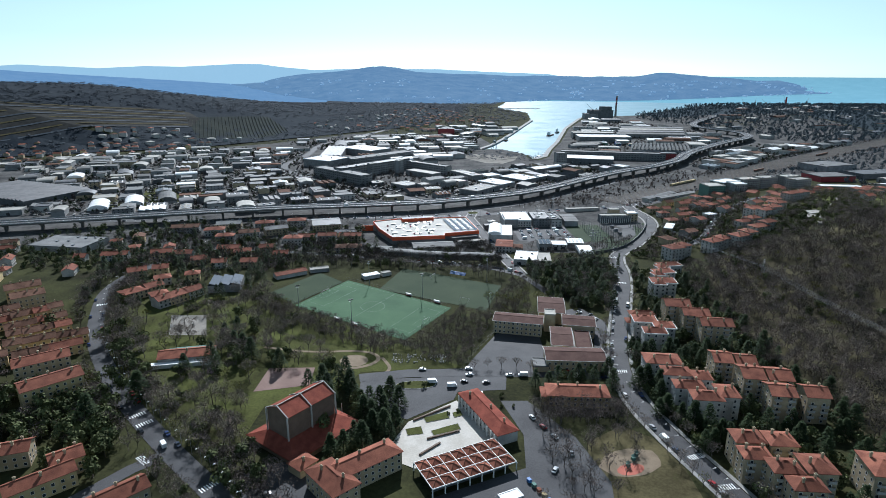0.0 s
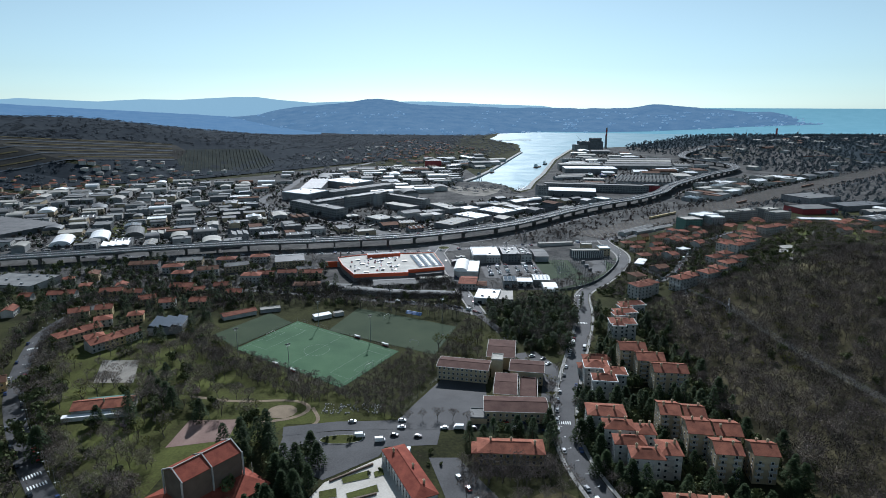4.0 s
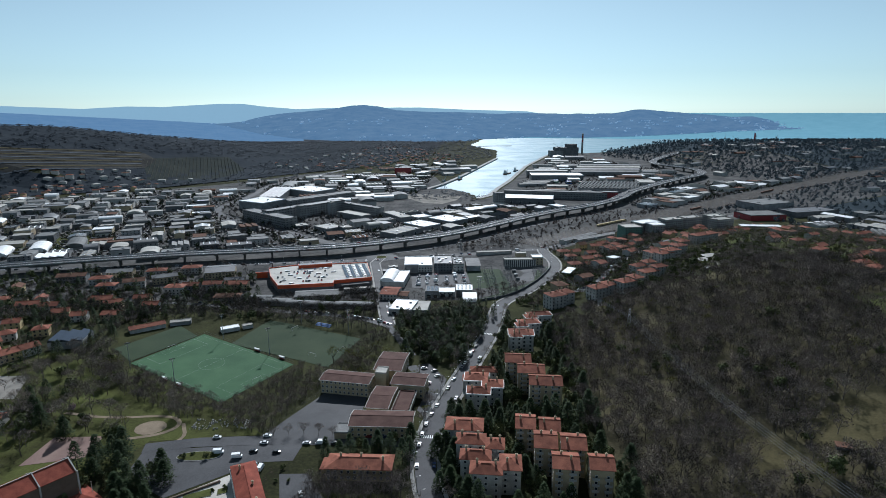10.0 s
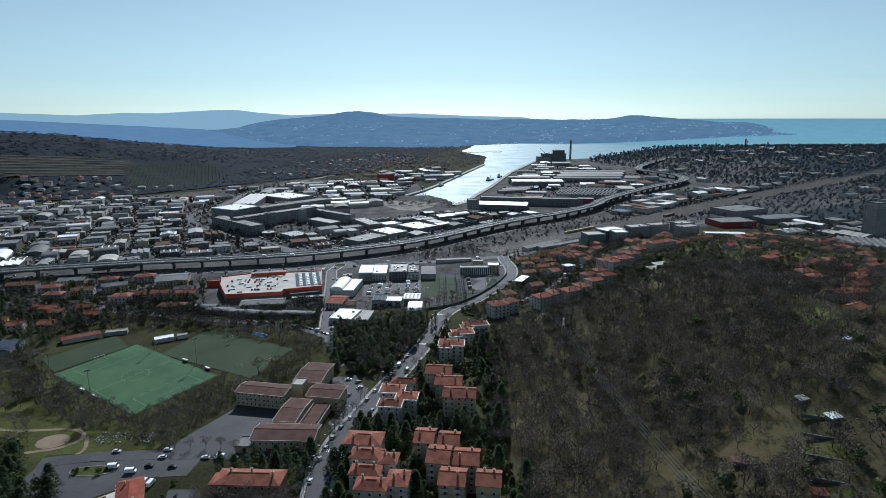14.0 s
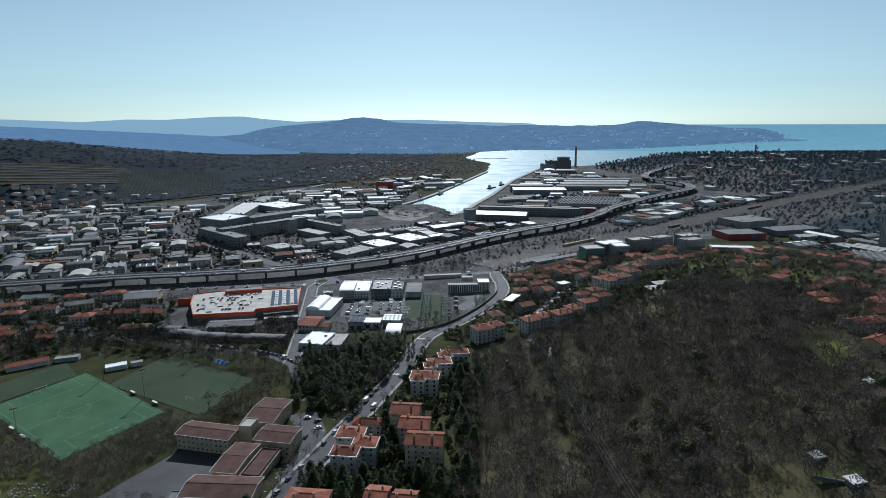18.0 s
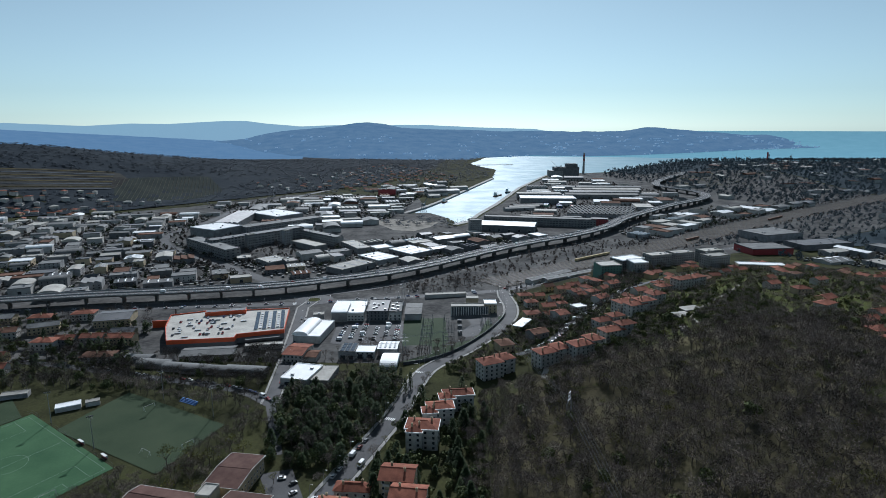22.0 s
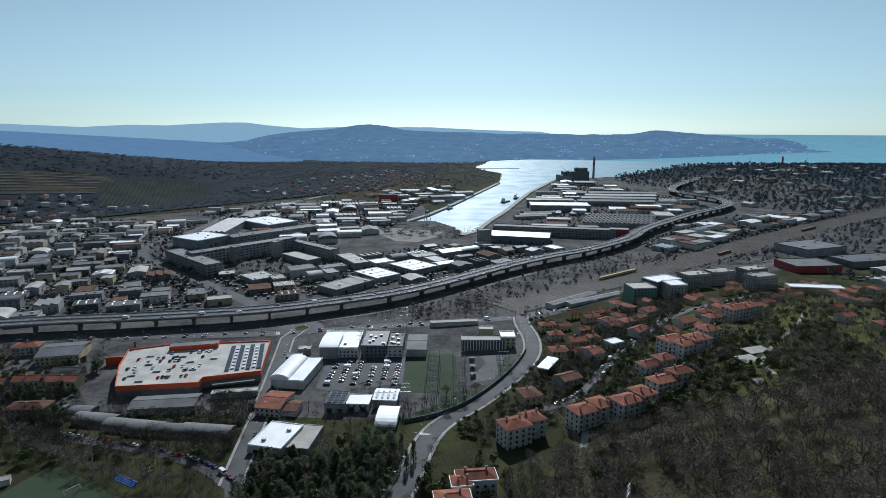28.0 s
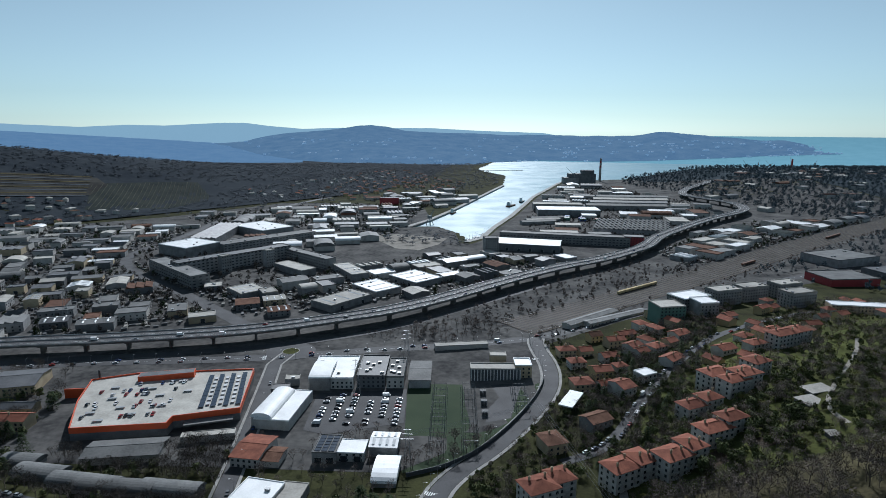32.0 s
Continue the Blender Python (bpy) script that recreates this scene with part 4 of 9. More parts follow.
def market():
    r = thing("market_hall", 9.8, 212.3, ground_z(9.8, 212.3), 26.5, "open market hall roofed with rows of red tiled pyramids", "market hall")
    W_, D_, h = 39.5, 18.6, 4.0
    nx_, ny_ = 7, 3
    cw, cd = W_ / nx_, D_ / ny_
    s = Shape()
    s.add([(-cw / 2 + 0.15, -cd / 2 + 0.15, 0), (cw / 2 - 0.15, -cd / 2 + 0.15, 0), (cw / 2 - 0.15, cd / 2 - 0.15, 0), (-cw / 2 + 0.15, cd / 2 - 0.15, 0), (0, 0, 1.5)], [(0, 1, 4), (1, 2, 4), (2, 3, 4), (3, 0, 4)])
    me = bpy.data.meshes.new("pyramid_roof")
    me.from_pydata(s.v, [], s.f)
    me.materials.append(M["tile"])
    beam_s = Shape()
    beam_s.box(-0.12, -cd * 1.5, 0, 0.12, cd * 1.5, 0.5, True)
    beam = bpy.data.meshes.new("beam")
    beam.from_pydata(beam_s.v, [], beam_s.f)
    beam.materials.append(M["trim"])
    for i in range(nx_):
        for j in range(ny_):
            u, q = (i + 0.5) * cw - W_ / 2, (j + 0.5) * cd - D_ / 2
            again("pyramid_roof", me, r, pose(u, q, h))
            rb = Shape().tube((-cw / 2, -cd / 2, 0.1), (0, 0, 1.6), 0.1, 0.1, 4).tube((cw / 2, cd / 2, 0.1), (0, 0, 1.6), 0.1, 0.1, 4).tube((-cw / 2, cd / 2, 0.1), (0, 0, 1.6), 0.1, 0.1, 4).tube((cw / 2, -cd / 2, 0.1), (0, 0, 1.6), 0.1, 0.1, 4) if (i, j) == (0, 0) else None
            if rb:
                ribs = rb.link("hip_rib", M["tile_old"], r)
                ribs.matrix_basis = pose(u, q, h)
                rib_me = ribs.data
            else:
                again("hip_rib", rib_me, r, pose(u, q, h))
    for i in range(nx_ + 1):
        again("beam", beam, r, pose(i * cw - W_ / 2, 0, h - 0.2))
    long_s = Shape().box(-W_ / 2, -0.12, 0, W_ / 2, 0.12, 0.5, True)
    lb = bpy.data.meshes.new("long_beam")
    lb.from_pydata(long_s.v, [], long_s.f)
    lb.materials.append(M["trim"])
    for j in range(ny_ + 1):
        again("long_beam", lb, r, pose(0, j * cd - D_ / 2, h - 0.19))
    post = bpy.data.meshes.new("post")
    ps = Shape().box(-0.2, -0.2, -1.5, 0.2, 0.2, h - 0.2)
    post.from_pydata(ps.v, [], ps.f)
    post.materials.append(M["trim"])
    for i in range(nx_ + 1):
        for j in (0, ny_):
            again("post", post, r, pose(i * cw - W_ / 2, j * cd - D_ / 2, 0))
    Shape().box(-W_ / 2 + 2, -D_ / 2 + 3, -1.5, W_ / 2 - 2, D_ / 2 - 2, h - 0.3).link("stalls", M["wall_dark"], r, "dark glazed market stalls")
    TAKEN.append((9.8, 212.3, 22, 20, 10, 26.5))


market()
shops = building("shop_arcade", 21.5, 249.5, 40, 10.5, -65.4, 6.0, "hip", 2.2, "wall_white", "tile_red", "long arcaded shop building with a red tiled hip roof", "shop", windows="s", pitch_x=3.4, rows=2, chimneys=3)
for i in range(11):
    Shape().box(-18.5 + i * 3.7 - 0.25, -6.2, -1.0, -18.5 + i * 3.7 + 0.25, -5.7, 5.6).link("arcade_pillar", M["trim"], shops)
k = building("kiosk", 27, 193, 9, 5, 26, 3.2, "flat", 0.3, "wall_white", "roof_white", "white flat-roofed kiosk beside the market", "kiosk")
# plaza beds and walls
for poly in ([(-17.3, 241.9), (-10.2, 244.3), (-8.9, 238.4), (-16.0, 237.0)], [(-9.1, 251.5), (2.0, 257.0), (3.4, 251.6), (-7.6, 247.6)], [(-5.2, 240.7), (7.4, 246.8), (8.7, 242.1), (-3.9, 237.1)], [(5, 256), (9, 258), (10, 254), (6, 252)]):
    bed = thing("planting_bed", sum(p[0] for p in poly) / 4, sum(p[1] for p in poly) / 4, 10.6, 0, "rectangular lawn bed with a stone kerb on the plaza", "planting bed", "beds of the plaza")
    cx, cy = bed.location.x, bed.location.y
    Shape().prism([((x - cx) * 1.04, (y - cy) * 1.06) for x, y in poly], -0.7, 0.12).link("kerb", M["concrete"], bed)
    Shape().prism([(x - cx, y - cy) for x, y in poly], -0.5, 0.18).link("lawn", M["grass"], bed)
for (ax, ay), (bx, by) in (((-14, 249), (4, 262)), ((-7, 234), (8, 240.5)), ((-10, 222), (-1, 231))):
    L_ = math.hypot(bx - ax, by - ay)
    Shape().box(-L_ / 2, -0.4, -0.6, L_ / 2, 0.4, 0.8).link("plaza_wall", M["brick"], None).matrix_basis = pose((ax + bx) / 2, (ay + by) / 2, 10.6, 0, 0, math.degrees(math.atan2(by - ay, bx - ax)))
for o in [o for o in scene.objects if o.name.startswith("plaza_wall")]:
    tagged(o, "low dark stone seat wall on the plaza", "wall", "plaza seat walls")

isl = thing("traffic_island", -14.5, 283.5, ground_z(-14.5, 283.5), 4, "oval planted traffic island with shrubs and kerb", "traffic island")
Shape().prism([(11 * math.cos(a * 0.2618), 4.3 * math.sin(a * 0.2618)) for a in range(24)], -0.5, 0.35).link("kerb", M["concrete"], isl)
Shape().prism([(10.6 * math.cos(a * 0.2618), 3.9 * math.sin(a * 0.2618)) for a in range(24)], -0.4, 0.42).link("lawn", M["grass"], isl)

# ---- school ----
SCHOOL = dict(wall="wall_cream", top="tile_brown", category="school", group="school wings")
building("school_wing", 50, 358, 31, 14, -12, 9, "gable", 1.2, label="long cream classroom wing under a brown sheet roof", windows="sew", pitch_x=2.6, wide=False, **SCHOOL)
building("school_wing", 75.7, 382.5, 17, 28, -8, 8.5, "gable", 1.2, label="cream hall wing with a brown sheet roof", windows="we", **SCHOOL)
building("school_wing", 89, 355.5, 20, 16, -10, 8.5, "gable", 1.0, label="cream classroom wing beside the stair tower", windows="se", **SCHOOL)
building("school_wing", 73.5, 333, 12, 26, -8, 8, "gable", 1.0, label="narrow cream wing with a brown sheet roof", windows="w", **SCHOOL)
building("school_wing", 86.5, 332, 9, 24, -8, 6, "flat", 0.7, label="low wing round a lightwell", windows="e", **SCHOOL)
building("school_gym", 76, 307.5, 33, 16, -3, 7, "gable", 1.6, label="school gymnasium with a reddish sheet roof", windows="s", **SCHOOL)
building("school_tower", 71, 361, 7, 9, -8, 12, "flat", 0.6, "wall_cream", "roof_pale", "small cream stair tower of the school", "school")
building("school_annexe", 56, 303.5, 9, 10, -3, 3.8, "flat", 0.5, "wall_cream", "roof_grey", "low cream changing room beside the gymnasium", "school")
rh = building("tiled_villa", 69, 268, 31, 12, -3, 6.5, "hip", 2.4, "wall_ochre", "tile", "wide villa with orange tiled roofs behind hedges", "house", windows="s", chimneys=3)
building("tiled_villa", 55, 269, 8, 9, -3, 5.0, "hip", 1.8, "wall_ochre", "tile", "low tiled side wing of the villa", "house")

for wing in [o for o in scene.objects if o.name.startswith(("school_wing", "school_gym"))]:
    body = next(o for o in wing.children if o.name.startswith("wall")).data
    wx, wy = max(v.co.x for v in body.vertices) + 0.62, max(v.co.y for v in body.vertices) + 0.62
    hz = max(v.co.z for v in body.vertices if abs(v.co.y) > 1) + 0.02
    for x0, y0, x1, y1 in ((-wx, -wy - 0.25, wx, -wy), (-wx, wy, wx, wy + 0.25)):
        Shape().box(x0, y0, hz - 0.15, x1, y1, hz + 0.1, True).link("gutter", M["wall_white"], wing, "pale painted gutter")
    for sx in (-wx - 0.3, wx):
        t = max(v.co.z for v in body.vertices) + 0.25
        Shape().add([(sx, -wy, hz - 0.2), (sx + 0.3, -wy, hz - 0.2), (sx + 0.3, 0, t), (sx, 0, t), (sx, wy, hz - 0.2), (sx + 0.3, wy, hz - 0.2), (sx, -wy, hz + 0.2), (sx + 0.3, -wy, hz + 0.2), (sx + 0.3, 0, t + 0.15), (sx, 0, t + 0.15), (sx, wy, hz + 0.2), (sx + 0.3, wy, hz + 0.2)], [(6, 7, 8, 9), (9, 8, 11, 10), (0, 3, 9, 6), (3, 4, 10, 9), (1, 7, 8, 2), (2, 8, 11, 5), (0, 6, 7, 1), (4, 5, 11, 10)]).link("verge_trim", M["wall_white"], wing, "pale painted verge")

# ---- park pavilion, cafe, villas by the pitches ----
pv = building("park_pavilion", -150, 313, 30, 12, 12, 4.5, "gable", 2.2, "wall_white", "tile", "park pavilion with red tiles and a white terrace", "pavilion", chimneys=1)
Shape().box(-19, -10, -1, 14, -6.2, 2.6).link("terrace", M["roof_white"], pv, "white flat terrace roof")
Shape().box(-12, 6.2, -1, 12, 11, 3.2).link("glass_veranda", M["green"], pv, "pale green glazed veranda")
building("club_house", -128, 466, 26, 9, 35, 3.5, "gable", 1.4, "wall_white", "tile", "low club house with a long red roof", "club house")
building("club_stand", -106, 478, 16, 7, 20, 3.2, "flat", 0.4, "wall_grey", "roof_pale", "low grey changing rooms by the training pitch", "club house")
building("sports_hut", -60, 462, 14, 7, 30, 3.0, "flat", 0.3, "wall_white", "roof_white", "white flat-roofed hut between the pitches", "hut")
building("sports_hut", -48, 468, 8, 5, 30, 2.8, "flat", 0.3, "wall_white", "roof_pale", "small pale hut between the pitches", "hut")
sl = building("tennis_hall", -171, 437, 24, 22, 10, 6, "saw", 1.8, "wall_grey", "solar", "hall with a roof of tilted dark glazed strips", "hall")
for x, y, w, d, turn in ((-233, 414, 17, 12, 50), (-224, 426, 13, 11, 50), (-211, 409, 12, 10, 40), (-197, 410, 20, 12, 55), (-204, 400, 13, 11, 55), (-190, 418, 12, 10, 55), (-254, 462, 14, 10, 30), (-238, 470, 12, 10, 20), (-300, 514, 22, 10, 10), (-262, 524, 18, 10, 15), (-240, 520, 16, 10, 5), (-206, 542, 20, 11, 5), (-188, 528, 15, 10, 12), (-170, 545, 14, 10, 5), (-218, 500, 13, 10, 25), (-196, 490, 12, 10, 15), (-170, 492, 14, 10, 0), (-150, 520, 13, 9, 8), (-225, 445, 12, 10, 30), (-205, 455, 11, 9, 20)):
    building("villa", x, y, w, d, turn, 6.2, "hip" if int(x) % 2 else "gable", 2.2, ("wall_cream", "wall_white", "wall_ochre")[int(y) % 3], "tile", "detached rendered villa with a terracotta roof among conifers", "house", "villas by the sports ground", windows="s", chimneys=1)

# ---- houses by the village street ----
for i, (x, y, w, d, turn, h) in enumerate(((-313, 411, 22, 14, 38, 11), (-298, 394, 20, 13, 40, 11), (-220, 291, 26, 13, 36, 12), (-199, 266, 27, 13, 44, 13), (-184, 216, 14, 10, 20, 8), (-158, 211, 12, 10, 40, 8), (-160, 197, 24, 9, 44, 7.5), (-124, 188, 20, 10, 46, 8), (-330, 380, 24, 12, 40, 9))):
    building("apartment_house", x, y, w, d, turn, h, "gable", 2.3, ("wall_ochre", "wall_cream", "wall_cream")[i % 3], "tile" if i > 1 else "tile_old", "ochre rendered terrace under weathered tiled roofs" if h == 8 else "cream rendered apartment house with a tiled gable roof", "house", "houses by the village street", windows="se", pitch_x=3.0, chimneys=3)


rt = random.Random(31)
for cx_, cy_, n_, turn in ((-268, 357, 4, 42), (-243, 330, 5, 33), (-232, 314, 4, 36), (-257, 344, 4, 38), (-280, 372, 4, 42), (-300, 340, 3, 40), (-275, 312, 3, 36), (-290, 358, 3, 40), (-305, 372, 3, 42), (-262, 300, 3, 36)):
    for i in range(n_):
        u = (i - (n_ - 1) / 2) * 8.6
        q = rt.uniform(-1.2, 1.2)
        c_, s_ = math.cos(radians(turn)), math.sin(radians(turn))
        building("terraced_house", cx_ + u * c_ - q * s_, cy_ + u * s_ + q * c_, 8.4, rt.uniform(8, 10), turn, 7 + rt.uniform(-0.9, 0.9), "gable", 2.1, rt.choice(("wall_ochre", "wall_cream", "wall_ochre")), rt.choice(("tile_old", "tile_old", "tile")), "ochre rendered terrace house under weathered tiles", "house", "terrace by the village street", windows="s", pitch_x=3.0, chimneys=1)


# ---- the orange store ----
def outline_building(name, poly, h, wall, top, parapet, label, category, para_h=1.0, thick=0.5, band=2.6):
    cx, cy = sum(p[0] for p in poly) / len(poly), sum(p[1] for p in poly) / len(poly)
    z = ground_z(cx, cy)
    r = thing(name, cx, cy, z, 0, label, category)
    loc = [(x - cx, y - cy) for x, y in poly]
    Shape().prism([(x * 0.996, y * 0.996) for x, y in loc], -1.5, h - 0.2).link("wall", M[wall], r)
    ins = [(x * 0.992, y * 0.992) for x, y in loc]
    Shape().prism(ins, h - 0.3, h + 0.08).link("roof", M[top], r)
    n = len(loc)
    for i in range(n):
        (ax, ay), (bx, by) = loc[i], loc[(i + 1) % n]
        t = Vector((bx - ax, by - ay)).normalized() * thick
        q = [(ax - t.y * 0.1 + 0, ay + t.x * 0.1), (bx, by), (bx - t.y, by + t.x), (ax - t.y, ay + t.x)]
        Shape().prism([(ax, ay), (bx, by), (bx - t.y, by + t.x), (ax - t.y, ay + t.x)], h - band, h + para_h + 0.004 * i, True).link("parapet", M[parapet], r)
    TAKEN.append((cx, cy, 62, 58, 45, 12))
    return r, z


STORE = [(-51, 573), (2, 581.3), (1.5, 589.6), (38.1, 601.8), (26.2, 662.6), (-52.6, 652), (-78.5, 640), (-68.3, 608)]
store, store_z = outline_building("orange_store", STORE, 7.4, "wall_dark", "roof_pale", "orange", "large flat orange store with rooftop parking and solar panels", "store", 1.1)
SX, SY = store.location.x, store.location.y
bx = Shape().box(-18, -3.8, 7.4, 18, 3.8, 11.2).link("rooftop_plant", M["orange"], store)
bx.matrix_basis = pose(-29 - SX, 646.5 - SY, 0, 0, 0, 15)
Shape().box(-17.6, -3.4, 11.1, 17.6, 3.4, 11.3).link("plant_roof", M["roof_dark"], store).matrix_basis = bx.matrix_basis
TURN_S = 14.5
for i, off in enumerate((-10, -3, 4.5, 12)):
    for j in range(9):
        Shape().box(-1.6, -2.6, 8.3, 1.6, 2.6, 8.4, True).link("solar_panel", M["solar"], store).matrix_basis = pose(17 - SX, 628 - SY, 0, 0, 0, TURN_S) @ pose(off, -22 + j * 5.6, 0)
for i, off in enumerate((-6.4, 1.0, 8.4)):
    for j in range(7):
        again("rooflight", VENT, store, pose(17 - SX, 628 - SY, 7.5, 0, 0, TURN_S) @ pose(off, -20 + j * 6.5, 0) @ Matrix.Diagonal((0.9, 2.0, 0.8, 1)))
for u, q in ((-50, 592), (-36, 600), (-40, 583), (-20, 618), (-30, 628), (-12, 604), (-25, 592), (-15, 640), (-55, 628), (-48, 612), (-5, 625)):
    again("rooflight", VENT, store, pose(u - SX, q - SY, 7.5, 0, 0, TURN_S) @ Matrix.Diagonal((2.2, 1.1, 0.8, 1)))
ramp = Shape()
ramp.add([(-92, 634, 0), (-86, 646, 0), (-68, 640, 7.4), (-72, 628, 7.4), (-92, 634, -2), (-86, 646, -2), (-68, 640, -2), (-72, 628, -2)], [(0, 3, 2, 1), (0, 4, 7, 3), (1, 2, 6, 5), (0, 1, 5, 4)])
rm = ramp.link("ramp", M["concrete"], store, "curved concrete car ramp")
rm.matrix_basis = pose(-SX, -SY, 0)
Shape().box(-0.4, -7, -1, 0.4, 7, 6.5).link("ramp_wall", M["orange"], store).matrix_basis = pose(-83 - SX, 629 - SY, 0, 0, 0, 100)
canopy = Shape().box(-14, -3, 4.2, 14, 3, 4.6, True)
canopy.link("entrance_canopy", M["roof_grey"], store).matrix_basis = pose(22 - SX, 592.5 - SY, 0, 0, 0, 18)
tw = Shape().box(-0.5, -0.5, -1, 0.5, 0.5, 13)
tw.link("sign_tower", M["dark_steel"], store).matrix_basis = pose(-76 - SX, 645 - SY, 0)

# ---- around the store ----
G = "workshops by the store"
building("barrel_hall", 63, 611, 42, 22, 84, 6.5, "flat", 0.5, "wall_white", "roof_white", "white showroom with a flat membrane roof", "showroom", G)
bh = building("barrel_hall", 56, 611, 37, 13, 84, 6.8, "barrel", 3.2, "wall_white", "roof_white", "bright white barrel-vaulted showroom roof", "showroom", G, keep=False)
building("showroom", 84, 668, 31, 40, 2, 8, "flat", 0.8, "wall_white", "roof_white", "white two-level car showroom", "showroom", G, windows="s", vents=3)
building("showroom", 77, 660, 14, 30, 2, 9.5, "barrel", 2.0, "wall_grey", "roof_white", "grey and white vaulted bay of the showroom", "showroom", G, keep=False)
building("office_block", 112, 669, 20, 38, 1, 9, "flat", 0.8, "wall_dark", "roof_dark", "dark glazed office with rooftop machinery", "office", G, windows="s", vents=7)
building("office_block", 129, 667, 12, 34, 1, 8.5, "flat", 0.8, "wall_white", "roof_grey", "white office with rooftop machinery", "office", G, windows="s", vents=6)
building("grey_warehouse", 146, 667, 15, 34, 1, 6.5, "gable", 1.0, "wall_grey", "roof_grey", "plain grey sheet-roofed warehouse", "warehouse", G)
building("long_shed", -10, 559, 40, 18, 9, 5.0, "gable", 1.5, "wall_white", "roof_grey", "long low shed with a grey sheet roof", "shed", G)
building("narrow_shed", 28, 578, 30, 6, 12, 4, "flat", 0.4, "wall_white", "roof_pale", "narrow white store shed", "shed", G)
for x, y, w, d, turn in ((-42, 537, 26, 11, -8), (-14, 529, 36, 10, -8), (4, 525, 40, 10, -4), (32, 524, 30, 10, -6), (-60, 548, 20, 10, -5)):
    building("quonset_shed", x, y, w, d, turn, 3.0, "barrel", 2.8, "wall_grey", "roof_grey", "long grey vaulted storage shed in the trees", "shed", G)
building("red_roof_house", 61, 560, 16, 24, -8, 6.5, "gable", 1.8, "wall_white", "tile", "white workshop with a dark red tiled roof", "workshop", G, windows="s")
building("workshop", 72, 556, 12, 14, -4, 4.5, "gable", 1.2, "wall_white", "tile_old", "low workshop with an old tiled roof", "workshop", G)
sw = building("solar_workshop", 101, 563, 13, 19, -2, 7, "flat", 0.5, "wall_grey", "roof_grey", "grey workshop with solar panels on the roof", "workshop", G, doors=2)
for i in range(3):
    for j in range(5):
        Shape().box(-1.6, -1.4, 7.2, 1.6, 1.4, 7.45, True).link("solar_panel", M["solar"], sw).matrix_basis = pose(-3.8 + i * 3.8, -6.6 + j * 3.3, 0)
building("white_workshop", 115, 562.5, 15, 14, -2, 6, "flat", 0.4, "wall_white", "roof_white", "small white workshop with a flat roof", "workshop", G, windows="s", doors=2)
building("striped_workshop", 132, 569, 15, 16, -2, 6.5, "gable", 1.2, "wall_grey", "roof_white", "workshop with a ribbed white roof", "workshop", G, skylights=4)
building("vaulted_workshop", 136, 543, 12, 24, -2, 4.0, "barrel", 3.5, "wall_grey", "roof_white", "silvery vaulted workshop hall", "workshop", G)
building("white_hall", 76, 513, 20, 27, -12, 6.5, "flat", 0.5, "wall_white", "roof_white", "dazzling white flat hall roof", "workshop", G, doors=2, vents=2)
building("white_hall", 92, 514, 13, 26, -6, 5.0, "flat", 0.4, "wall_grey", "roof_pale", "pale worn flat hall roof", "workshop", G, doors=1)
building("kiosk_hut", 52, 640, 12, 9, 8, 5, "flat", 0.5, "wall_dark", "roof_dark", "dark small service building", "workshop", G)
building("kiosk_hut", 56, 656, 10, 8, 8, 5, "flat", 0.5, "wall_grey", "roof_pale", "small grey service building", "workshop", G, vents=1)
hc = building("switch_house", 200, 668, 36, 11, 1, 9, "flat", 0.8, "wall_dark", "roof_pale", "columned control building of the substation", "control building", G)
for i in range(16):
    Shape().box(-17.5 + i * 2.33 - 0.3, -5.9, -1, -17.5 + i * 2.33 + 0.3, -5.45, 8.9).link("column", M["trim"], hc)
building("switch_house", 220, 672, 12, 14, 1, 10, "flat", 0.8, "wall_cream", "roof_white", "pale end block of the control building", "control building", G, windows="s")
building("switch_house", 203, 684, 12, 8, 1, 12, "flat", 0.6, "wall_cream", "roof_pale", "small pale rooftop block", "control building", G)
building("row_house", 176, 729, 44, 8, 9, 4, "flat", 0.4, "wall_white", "roof_pale", "long pale wall and low shed beside the road", "shed", G)
# fuel canopy and cream villa at the bend
fc = thing("fuel_canopy", 245, 617, ground_z(245, 617), 62, "white filling station canopy on posts", "canopy")
Shape().box(-12, -4.5, 4.6, 12, 4.5, 5.3, True).link("canopy_roof", M["roof_white"], fc)
for u in (-8, 0, 8):
    Shape().tube((u, 2, -1), (u, 2, 4.7), 0.2, 0.2, 6).link("post", M["steel"], fc)
building("cream_villa", 225, 567, 12, 14, 20, 7.5, "hip", 2, "wall_cream", "tile_old", "cream villa with a pale terrace at the bend", "house", windows="s", chimneys=1)
building("terrace_house", 254, 588, 15, 12, 30, 7, "gable", 2, "wall_grey", "tile_old", "grey house with a dark tiled roof", "house", windows="s")

